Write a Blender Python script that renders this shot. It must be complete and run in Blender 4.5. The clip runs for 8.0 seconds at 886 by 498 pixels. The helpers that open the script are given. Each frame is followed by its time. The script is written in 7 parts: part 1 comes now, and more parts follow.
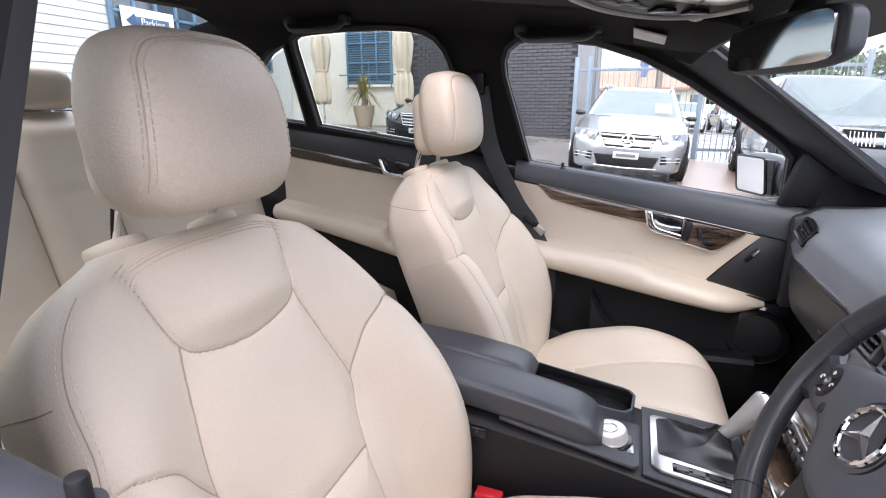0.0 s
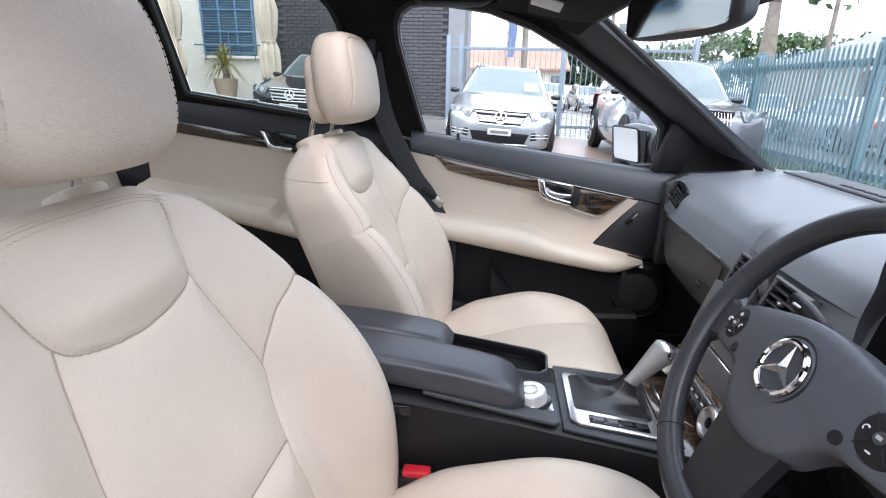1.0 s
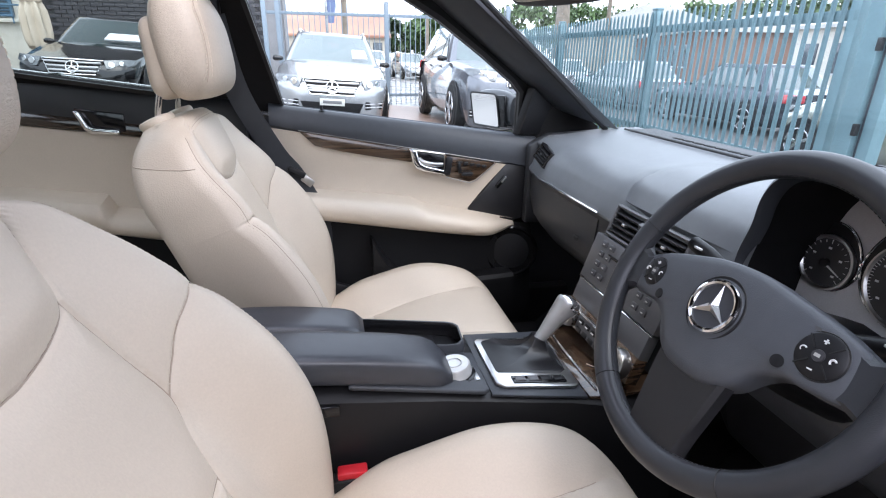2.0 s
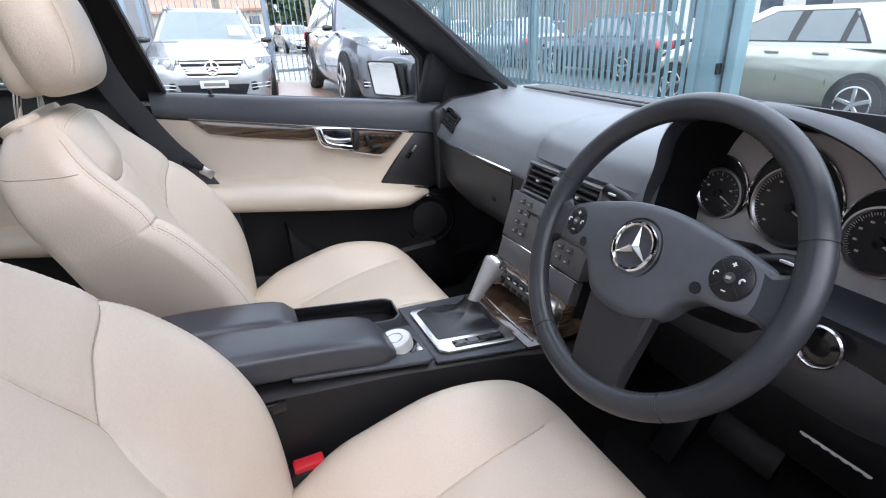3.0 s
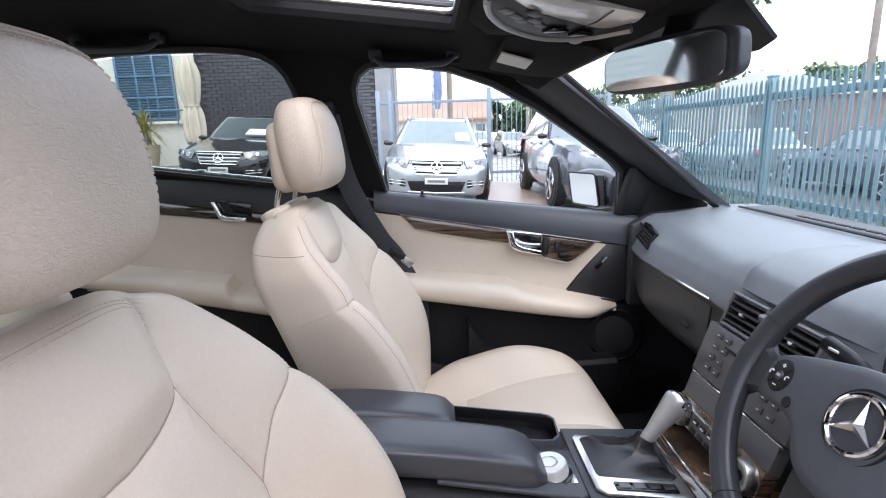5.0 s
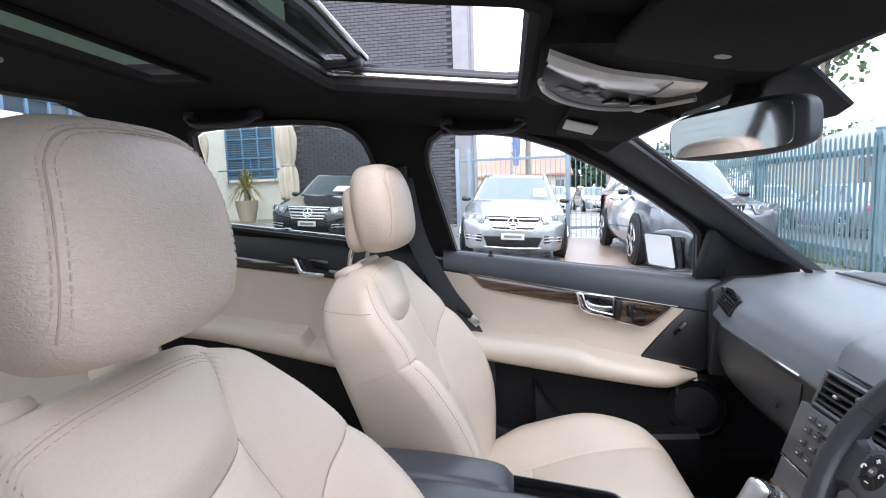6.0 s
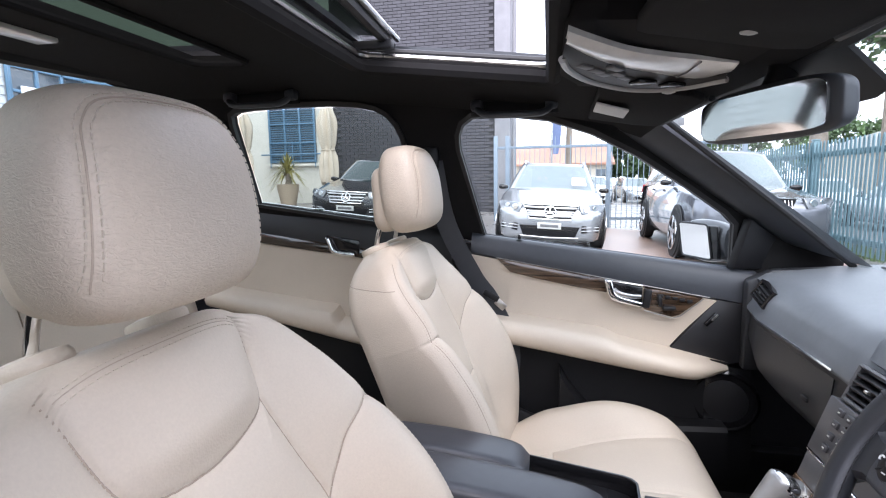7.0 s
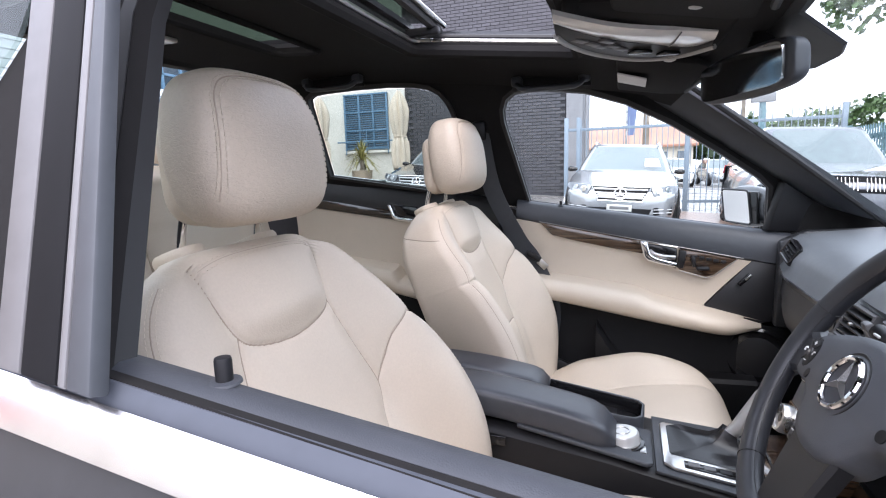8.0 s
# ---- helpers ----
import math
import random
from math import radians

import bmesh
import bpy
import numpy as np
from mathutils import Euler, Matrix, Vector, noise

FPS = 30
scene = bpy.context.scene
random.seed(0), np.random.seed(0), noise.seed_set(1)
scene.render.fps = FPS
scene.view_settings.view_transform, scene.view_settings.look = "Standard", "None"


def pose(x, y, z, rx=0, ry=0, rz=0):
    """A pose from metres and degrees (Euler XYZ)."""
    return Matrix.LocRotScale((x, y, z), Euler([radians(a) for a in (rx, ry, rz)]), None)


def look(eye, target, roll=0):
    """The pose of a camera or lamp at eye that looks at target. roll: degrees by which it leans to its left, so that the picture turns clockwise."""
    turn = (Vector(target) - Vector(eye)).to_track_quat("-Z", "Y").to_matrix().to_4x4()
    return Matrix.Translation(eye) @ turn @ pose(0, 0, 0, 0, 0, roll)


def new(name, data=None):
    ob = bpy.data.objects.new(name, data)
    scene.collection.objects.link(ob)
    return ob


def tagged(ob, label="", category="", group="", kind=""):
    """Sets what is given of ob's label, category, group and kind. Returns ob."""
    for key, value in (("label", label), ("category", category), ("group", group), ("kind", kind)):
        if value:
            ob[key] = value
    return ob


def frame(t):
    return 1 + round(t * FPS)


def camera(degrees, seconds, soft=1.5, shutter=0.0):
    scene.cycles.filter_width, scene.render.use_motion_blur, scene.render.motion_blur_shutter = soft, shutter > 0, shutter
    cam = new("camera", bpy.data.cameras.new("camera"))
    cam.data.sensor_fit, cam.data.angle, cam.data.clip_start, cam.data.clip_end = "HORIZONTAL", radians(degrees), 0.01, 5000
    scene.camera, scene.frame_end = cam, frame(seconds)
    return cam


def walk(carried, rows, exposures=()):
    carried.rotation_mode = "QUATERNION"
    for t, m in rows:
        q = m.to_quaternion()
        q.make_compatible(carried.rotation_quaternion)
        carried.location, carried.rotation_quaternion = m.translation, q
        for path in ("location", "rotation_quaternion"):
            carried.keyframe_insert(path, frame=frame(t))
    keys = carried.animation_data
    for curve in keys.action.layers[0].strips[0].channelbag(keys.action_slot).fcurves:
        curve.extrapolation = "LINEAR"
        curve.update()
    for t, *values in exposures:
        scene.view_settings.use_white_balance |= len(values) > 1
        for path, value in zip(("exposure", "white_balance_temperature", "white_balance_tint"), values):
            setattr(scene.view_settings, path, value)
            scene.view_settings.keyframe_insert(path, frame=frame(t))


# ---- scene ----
cam = camera(82.1, 8.0, soft=1.15, shutter=0.0)
PATH = [
    (0, (0.191, -0.846, 1.121), (-0.47, 0.962, 0.578), 0.1),
    (0.5, (0.165, -0.838, 1.108), (-0.311, 1.017, 0.534), 0.5),
    (1, (0.125, -0.823, 1.095), (-0.074, 1.069, 0.479), 1.3),
    (1.5, (0.064, -0.798, 1.093), (0.168, 1.09, 0.441), 1.0),
    (2, (0.014, -0.773, 1.091), (0.426, 1.05, 0.379), 0.9),
    (2.2, (0.007, -0.766, 1.093), (0.514, 1.02, 0.35), 0.0),
    (3.3, (-0.008, -0.759, 1.093), (0.727, 0.906, 0.263), -3.0),
    (3.5, (-0.009, -0.753, 1.094), (0.726, 0.912, 0.266), -2.8),
    (4, (-0.006, -0.755, 1.101), (0.565, 1.017, 0.37), -2.7),
    (4.5, (0.009, -0.758, 1.109), (0.325, 1.126, 0.517), -2.3),
    (5, (0.029, -0.765, 1.112), (0.064, 1.187, 0.676), -1.9),
    (6.5, (0.065, -0.781, 1.134), (-0.261, 1.183, 0.947), -1.7),
    (7, (0.082, -0.788, 1.116), (-0.32, 1.154, 0.854), -0.9),
    (7.5, (0.138, -0.85, 1.097), (-0.384, 1.055, 0.783), -1.1),
    (8, (0.195, -0.95, 1.068), (-0.475, 0.909, 0.759), -1.7),
]
walk(cam, [(t, look(eye, target, roll)) for t, eye, target, roll in PATH],
     exposures=[(0.0, 1.58, 6520, 23), (0.6, 1.53, 6300, 20.5), (2.0, 1.43, 6180, 19.5), (3.5, 1.47, 6220, 19.5), (4.5, 1.43, 6180, 19.5), (5.0, 1.43, 6200, 19.8), (6.5, 1.53, 6220, 20.5), (8.0, 1.49, 6260, 21)])

# ---- daylight: bright overcast sky ----
world = bpy.data.worlds.new("overcast_sky")
scene.world = world
world.use_nodes = True
wn, wl = world.node_tree.nodes, world.node_tree.links
sky = wn.new("ShaderNodeTexSky")
sky.sky_type, sky.sun_disc = "NISHITA", False
sky.sun_elevation, sky.sun_rotation = radians(57), radians(167)
sky.dust_density, sky.air_density, sky.ozone_density = 4.0, 1.2, 1.0
haze = wn.new("ShaderNodeMixRGB")
haze.inputs[0].default_value = 0.72
haze.inputs[2].default_value = (10.6, 11.4, 12.4, 1)
wl.new(sky.outputs[0], haze.inputs[1])
wl.new(haze.outputs[0], wn["Background"].inputs[0])
wn["Background"].inputs[1].default_value = 0.138
sun = new("sun", bpy.data.lights.new("sun", "SUN"))
sun.data.energy, sun.data.angle, sun.data.color = 0.8, radians(50), (1.0, 0.97, 0.92)
sun.matrix_world = look((0, 0, 30), (-3, 13, 9.5))


# ---- materials ----
def surface(name, base, rough=0.5, metal=0.0, grain=(0, 0), blotch=(3.0, 0.12), fine=(60.0, 0.06), coat=0.0, kind="noise", per_object=0.0, spec=0.5, island=0.0):
    m = bpy.data.materials.new(name)
    m.use_nodes = True
    n, l = m.node_tree.nodes, m.node_tree.links
    p = n["Principled BSDF"]
    p.inputs["Metallic"].default_value = metal
    p.inputs["Coat Weight"].default_value = coat
    p.inputs["Coat Roughness"].default_value = 0.05
    p.inputs["Specular IOR Level"].default_value = spec
    tc = n.new("ShaderNodeTexCoord")
    big, small = n.new("ShaderNodeTexNoise"), n.new("ShaderNodeTexNoise")
    big.inputs["Scale"].default_value, small.inputs["Scale"].default_value = blotch[0], fine[0]
    big.inputs["Detail"].default_value = 5.0
    l.new(tc.outputs["Object"], big.inputs["Vector"])
    l.new(tc.outputs["Object"], small.inputs["Vector"])
    value = None
    for tex, amount in ((big, blotch[1]), (small, fine[1])):
        r = n.new("ShaderNodeMapRange")
        r.inputs["From Min"].default_value, r.inputs["From Max"].default_value = 0.25, 0.75
        r.inputs["To Min"].default_value, r.inputs["To Max"].default_value = 1 - amount, 1 + amount
        l.new(tex.outputs["Fac"], r.inputs["Value"])
        if value is None:
            value = r.outputs[0]
        else:
            mu = n.new("ShaderNodeMath")
            mu.operation = "MULTIPLY"
            l.new(value, mu.inputs[0])
            l.new(r.outputs[0], mu.inputs[1])
            value = mu.outputs[0]
    for amount, source in ((per_object, ("ShaderNodeObjectInfo", "Random")), (island, ("ShaderNodeNewGeometry", "Random Per Island"))):
        if amount:
            src = n.new(source[0])
            r = n.new("ShaderNodeMapRange")
            r.inputs["To Min"].default_value, r.inputs["To Max"].default_value = 1 - amount, 1 + amount
            l.new(src.outputs[source[1]], r.inputs["Value"])
            mu = n.new("ShaderNodeMath")
            mu.operation = "MULTIPLY"
            l.new(value, mu.inputs[0])
            l.new(r.outputs[0], mu.inputs[1])
            value = mu.outputs[0]
    col = n.new("ShaderNodeVectorMath")
    col.operation = "SCALE"
    col.inputs[0].default_value = base
    l.new(value, col.inputs["Scale"])
    l.new(col.outputs[0], p.inputs["Base Color"])
    rr = n.new("ShaderNodeMapRange")
    rr.inputs["To Min"].default_value, rr.inputs["To Max"].default_value = max(0.02, rough - 0.07), min(1, rough + 0.07)
    l.new(big.outputs["Fac"], rr.inputs["Value"])
    l.new(rr.outputs[0], p.inputs["Roughness"])
    if grain[1]:
        b = n.new("ShaderNodeBump")
        b.inputs["Strength"].default_value = grain[1]
        b.inputs["Distance"].default_value = 0.4 / grain[0]
        if kind == "wrinkle":
            mp = n.new("ShaderNodeMapping")
            mp.inputs["Scale"].default_value = (1.0, 0.55, 1.5)
            g = n.new("ShaderNodeTexNoise")
            g.inputs["Scale"].default_value, g.inputs["Detail"].default_value, g.inputs["Distortion"].default_value = grain[0], 3.0, 1.8
            l.new(tc.outputs["Object"], mp.inputs[0])
            l.new(mp.outputs[0], g.inputs["Vector"])
            l.new(g.outputs["Fac"], b.inputs["Height"])
        elif kind == "cells":
            g = n.new("ShaderNodeTexVoronoi")
            g.inputs["Scale"].default_value = grain[0]
            l.new(tc.outputs["Object"], g.inputs["Vector"])
            l.new(g.outputs["Distance"], b.inputs["Height"])
        else:
            g = n.new("ShaderNodeTexNoise")
            g.inputs["Scale"].default_value, g.inputs["Detail"].default_value = grain[0], 4.0
            l.new(tc.outputs["Object"], g.inputs["Vector"])
            l.new(g.outputs["Fac"], b.inputs["Height"])
        l.new(b.outputs[0], p.inputs["Normal"])
    return m


def wood_veneer(name, tone=1.0):
    m = surface(name, (0.1, 0.05, 0.025), 0.18, coat=0.8)
    n, l = m.node_tree.nodes, m.node_tree.links
    p = n["Principled BSDF"]
    tc, mp, w, ramp = n.new("ShaderNodeTexCoord"), n.new("ShaderNodeMapping"), n.new("ShaderNodeTexNoise"), n.new("ShaderNodeValToRGB")
    mp.inputs["Scale"].default_value = (6, 30, 140)
    mp.inputs["Rotation"].default_value = (0, radians(-9), 0)
    w.inputs["Scale"].default_value, w.inputs["Detail"].default_value, w.inputs["Distortion"].default_value = 1.0, 6.0, 0.6
    ramp.color_ramp.elements[0].position, ramp.color_ramp.elements[1].position = 0.35, 0.68
    ramp.color_ramp.elements[0].color = (0.025 * tone, 0.014 * tone, 0.009 * tone, 1)
    ramp.color_ramp.elements[1].color = (0.12 * tone, 0.075 * tone, 0.045 * tone, 1)
    l.new(tc.outputs["Object"], mp.inputs[0])
    l.new(mp.outputs[0], w.inputs["Vector"])
    l.new(w.outputs["Fac"], ramp.inputs[0])
    l.new(ramp.outputs[0], p.inputs["Base Color"])
    return m


def pane_glass(name, tint=(0.92, 0.97, 0.95)):
    m = bpy.data.materials.new(name)
    m.use_nodes = True
    n, l = m.node_tree.nodes, m.node_tree.links
    n.clear()
    out, mix, tr, gl, fr, pw, ma = (n.new("ShaderNode" + k) for k in ("OutputMaterial", "MixShader", "BsdfTransparent", "BsdfGlossy", "LayerWeight", "Math", "Math"))
    tr.inputs[0].default_value = (*tint, 1)
    gl.inputs["Roughness"].default_value = 0.01
    fr.inputs["Blend"].default_value = 0.5
    pw.operation, ma.operation = "POWER", "MULTIPLY_ADD"
    pw.inputs[1].default_value = 5.0
    ma.inputs[1].default_value, ma.inputs[2].default_value = 0.5, 0.02
    l.new(fr.outputs["Facing"], pw.inputs[0])
    l.new(pw.outputs[0], ma.inputs[0])
    l.new(ma.outputs[0], mix.inputs[0])
    l.new(tr.outputs[0], mix.inputs[1])
    l.new(gl.outputs[0], mix.inputs[2])
    l.new(mix.outputs[0], out.inputs[0])
    return m


LEATHER = surface("cream_leather", (0.57, 0.49, 0.398), 0.45, grain=(420, 0.22), blotch=(7, 0.05), fine=(300, 0.03), kind="cells")
LEATHER_GRAINED = surface("grained_cream_leather", (0.57, 0.49, 0.398), 0.42, grain=(170, 0.5), blotch=(8, 0.05), fine=(200, 0.04), kind="wrinkle")
THREAD_LIGHT = surface("pale_cream_thread", (0.66, 0.58, 0.485), 0.7)
THREAD = surface("cream_thread", (0.63, 0.545, 0.45), 0.7)
SEAM = surface("seam_shadow_thread", (0.38, 0.31, 0.245), 0.8)
NEEDLE = surface("needle_hole_line", (0.45, 0.375, 0.3), 0.8)
BLACK_SOFT = surface("charcoal_soft_plastic", (0.04, 0.044, 0.052), 0.46, grain=(900, 0.25), blotch=(5, 0.12), kind="cells")
BLACK_HARD = surface("black_hard_plastic", (0.0095, 0.0095, 0.011), 0.45, grain=(700, 0.15), spec=0.35)
# charcoal dash skin, its colour lightened for daylight through the windscreen
LIT_DASH_SKIN = surface("lit_dash_skin", (0.122, 0.133, 0.145), 0.39, grain=(900, 0.3), blotch=(5, 0.1), kind="cells")
SILVER_KNOB = surface("silver_painted_knob", (0.6, 0.6, 0.59), 0.32, 0.35)
BLACK_GLOSS = surface("black_gloss_plastic", (0.008, 0.008, 0.009), 0.12)
BLACK_RUBBER = surface("black_rubber_seal", (0.012, 0.012, 0.013), 0.55)
AIRBAG_SKIN = surface("airbag_cover_skin", (0.05, 0.053, 0.062), 0.46, grain=(900, 0.25), blotch=(5, 0.1), kind="cells")
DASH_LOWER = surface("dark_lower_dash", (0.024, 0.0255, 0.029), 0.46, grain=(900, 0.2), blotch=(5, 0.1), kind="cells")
BLACK_LEATHER = surface("black_leather", (0.05, 0.053, 0.062), 0.36, grain=(900, 0.14), kind="cells")
HEADLINER = surface("black_headliner_fabric", (0.016, 0.0152, 0.0153), 0.9, grain=(1200, 0.3), spec=0.15)
CARPET = surface("black_carpet", (0.01, 0.01, 0.011), 0.95, grain=(800, 0.8))
WEBBING = surface("dark_belt_webbing", (0.035, 0.038, 0.045), 0.6, grain=(1500, 0.4))
GREY_PLASTIC = surface("grey_button_plastic", (0.12, 0.12, 0.125), 0.45)
DARK_GREY = surface("dark_grey_panel", (0.08, 0.081, 0.086), 0.38)
BUTTON_GREY = surface("charcoal_button_plastic", (0.05, 0.05, 0.055), 0.4)
GREY_BAND = surface("slate_grey_plastic", (0.055, 0.06, 0.068), 0.5)
SHELF_DARK = surface("dark_shelf_plastic", (0.04, 0.043, 0.048), 0.55, grain=(300, 0.4))
DOOR_LOWER = surface("matt_black_door_plastic", (0.007, 0.007, 0.008), 0.6, grain=(700, 0.15), spec=0.25)
PILLAR_EDGE = surface("pale_grey_edge", (0.15, 0.148, 0.15), 0.45)
DIAL_GREY = surface("dark_grey_dial", (0.03, 0.03, 0.033), 0.4)
PALE_EDGE = surface("pale_satin_edge", (0.13, 0.127, 0.128), 0.5)
# charcoal trim darkened for the rear doors' shade; corner panel and spoke share it
SHADED_TRIM = surface("shaded_trim", (0.016, 0.016, 0.018), 0.42, grain=(900, 0.2), kind="cells")
RIM_LEATHER = surface("black_rim_leather", (0.03, 0.032, 0.037), 0.36, grain=(900, 0.16), kind="cells")
HUB_SKIN = surface("slate_airbag_skin", (0.07, 0.0755, 0.087), 0.46, grain=(900, 0.25), blotch=(5, 0.1), kind="cells")
DULL_TRIM = surface("dull_metal_trim", (0.24, 0.235, 0.23), 0.34, 0.7)
LEVER_SILVER = surface("satin_silver_lever", (0.43, 0.43, 0.43), 0.34, 0.55, grain=(500, 0.1))
SIGN_PALE = surface("pale_label_and_lit_edge", (0.62, 0.62, 0.61), 0.6)
BLACK_DULL = surface("dull_black_plastic", (0.006, 0.006, 0.007), 0.7, spec=0.2)
SLATE_RUBBER = surface("slate_rubber", (0.06, 0.068, 0.085), 0.8)
CHROME = surface("chrome", (0.85, 0.85, 0.86), 0.08, 1.0, blotch=(5, 0.03))
SATIN = surface("satin_metal", (0.62, 0.61, 0.6), 0.28, 1.0, blotch=(5, 0.05))
PEARL = surface("pearl_grey_trim", (0.42, 0.41, 0.39), 0.3, blotch=(5, 0.05))
WOOD = wood_veneer("dark_burl_wood")
# the front veneer again, toned down for the shade at the back
SHADED_WOOD = wood_veneer("shaded_wood", 0.35)
WHITE_PRINT = surface("white_print", (0.75, 0.75, 0.75), 0.5)
RED_PLASTIC = surface("red_button_plastic", (0.55, 0.02, 0.03), 0.35)
MIRROR = surface("mirror_silvering", (0.92, 0.93, 0.94), 0.015, 1.0, blotch=(3, 0.01), fine=(30, 0.005))
GLASS = pane_glass("clear_car_glass", (0.93, 0.97, 0.96))
TINT_GLASS = pane_glass("lightly_tinted_glass", (0.7, 0.75, 0.73))
GREEN_GLASS = pane_glass("green_tinted_glass", (0.16, 0.19, 0.155))
LENS = surface("milky_lamp_lens", (0.78, 0.76, 0.72), 0.16, coat=0.6, blotch=(20, 0.06))
GAITER = surface("black_gaiter_leather", (0.012, 0.012, 0.014), 0.36, grain=(260, 0.12))
BRIGHT_TRIM = surface("bright_trim", (0.86, 0.86, 0.87), 0.22, 1.0, blotch=(5, 0.03))
CLUSTER_GREY = surface("grey_instrument_panel", (0.6, 0.59, 0.59), 0.42, blotch=(6, 0.06), fine=(500, 0.05))
CAR_PAINT = surface("dark_metallic_paint", (0.04, 0.042, 0.047), 0.3, 0.3, coat=0.45)


# ---- mesh helpers ----
def part(name, bm, material, parent, label="", angle=40):
    bmesh.ops.recalc_face_normals(bm, faces=bm.faces)
    me = bpy.data.meshes.new(name)
    bm.to_mesh(me)
    bm.free()
    me.polygons.foreach_set("use_smooth", [True] * len(me.polygons))
    me.set_sharp_from_angle(angle=radians(angle))
    me.materials.append(material)
    ob = new(name, me)
    ob.parent = parent
    if label:
        ob["label"] = label
    return ob


def thing(name, loc=(0, 0, 0), label="", category="", group="", kind="", rz=0, rx=0, ry=0):
    ob = new(name)
    ob.empty_display_size = 0.05
    ob.matrix_basis = pose(*loc, rx, ry, rz)
    return tagged(ob, label, category, group, kind)


def grid(bm, P, wrap_u=False, wrap_v=False):
    """Quads over rows of points."""
    V = [[bm.verts.new(p) for p in row] for row in P]
    nu, nv = len(V), len(V[0])
    for a in range(nu if wrap_u else nu - 1):
        for b in range(nv if wrap_v else nv - 1):
            q = (V[a][b], V[(a + 1) % nu][b], V[(a + 1) % nu][(b + 1) % nv], V[a][(b + 1) % nv])
            if len({v for v in q}) == 4:
                bm.faces.new(q)
    return V


def loft(rings, caps=True, bm=None):
    bm = bm or bmesh.new()
    V = grid(bm, rings, wrap_v=True)
    if caps:
        bm.faces.new(V[0][::-1])
        bm.faces.new(V[-1])
    return bm


def tube(path, r, n=10, closed=False, bm=None, flat=1.0, up=(0, 0, 1)):
    """A round (or flattened) rod along a path; r a number or a list."""
    bm = bm or bmesh.new()
    path = [Vector(p) for p in path]
    rings = []
    for i, p in enumerate(path):
        a = path[i - 1] if i or closed else p
        b = path[(i + 1) % len(path)] if i + 1 < len(path) or closed else p
        d = (b - a).normalized()
        side = d.cross(Vector(up))
        side = side.normalized() if side.length > 1e-4 else d.orthogonal().normalized()
        top = side.cross(d).normalized()
        rad = r[i] if isinstance(r, (list, tuple)) else r
        rings.append([p + rad * (math.cos(q) * side + flat * math.sin(q) * top) for q in (2 * math.pi * k / n for k in range(n))])
    V = grid(bm, rings, wrap_u=closed, wrap_v=True)
    if not closed:
        bm.faces.new(V[0][::-1])
        bm.faces.new(V[-1])
    return bm


def box(size, at=(0, 0, 0), bevel=0.0, rot=None, bm=None, segments=2):
    b = bmesh.new()
    bmesh.ops.create_cube(b, size=1, matrix=Matrix.Diagonal((*size, 1)))
    if bevel:
        bmesh.ops.bevel(b, geom=b.edges[:], offset=bevel, segments=segments, profile=0.5, affect="EDGES")
    m = Matrix.Translation(at) @ (rot if rot is not None else Matrix())
    bmesh.ops.transform(b, matrix=m, verts=b.verts)
    return merge(bm, b)


def merge(bm, b):
    if bm is None:
        return b
    at = {v: bm.verts.new(v.co) for v in b.verts}
    for f in b.faces:
        bm.faces.new([at[v] for v in f.verts])
    b.free()
    return bm


def prism(poly, offset, bevel=0.0, bm=None, segments=2):
    """A plate: a flat outline and the vector by which it is thick."""
    b = bmesh.new()
    f = b.faces.new([b.verts.new(p) for p in poly])
    r = bmesh.ops.extrude_face_region(b, geom=[f])
    bmesh.ops.translate(b, vec=Vector(offset), verts=[v for v in r["geom"] if isinstance(v, bmesh.types.BMVert)])
    if bevel:
        bmesh.ops.bevel(b, geom=b.edges[:], offset=bevel, segments=segments, profile=0.5, affect="EDGES")
    return merge(bm, b)


def revolve(profile, at, axis, n=32, bm=None):
    """profile: (radius, height) along the axis."""
    bm = bm or bmesh.new()
    turn = Vector(axis).to_track_quat("Z", "Y").to_matrix()
    rings = [[Vector(at) + turn @ Vector((r * math.cos(a), r * math.sin(a), h)) for a in (2 * math.pi * k / n for k in range(n))] for r, h in profile]
    V = grid(bm, rings, wrap_v=True)
    for end in (V[0][::-1], V[-1]):
        bm.faces.new(end)
    return bm


def curve(keys, x):
    """Smooth value through (x, y) keys."""
    xs, ys = [k[0] for k in keys], [k[1] for k in keys]
    if x <= xs[0]:
        return ys[0]
    for a in range(len(xs) - 1):
        if x <= xs[a + 1]:
            f = (x - xs[a]) / (xs[a + 1] - xs[a])
            m0 = (ys[a + 1] - ys[a - 1]) / (xs[a + 1] - xs[a - 1]) if a else (ys[1] - ys[0]) / (xs[1] - xs[0])
            m1 = (ys[a + 2] - ys[a]) / (xs[a + 2] - xs[a]) if a + 2 < len(xs) else (ys[-1] - ys[-2]) / (xs[-1] - xs[-2])
            d = xs[a + 1] - xs[a]
            return (2 * f**3 - 3 * f**2 + 1) * ys[a] + (f**3 - 2 * f**2 + f) * d * m0 + (3 * f**2 - 2 * f**3) * ys[a + 1] + (f**3 - f**2) * d * m1
    return ys[-1]


def spline(points, steps=8, closed=False):
    """A smooth path through points."""
    P = [Vector(p) for p in points]
    out, n = [], len(P)
    for i in range(n if closed else n - 1):
        p0, p1, p2, p3 = (P[(i + k) % n] if closed else P[min(max(i + k, 0), n - 1)] for k in (-1, 0, 1, 2))
        for k in range(steps):
            f = k / steps
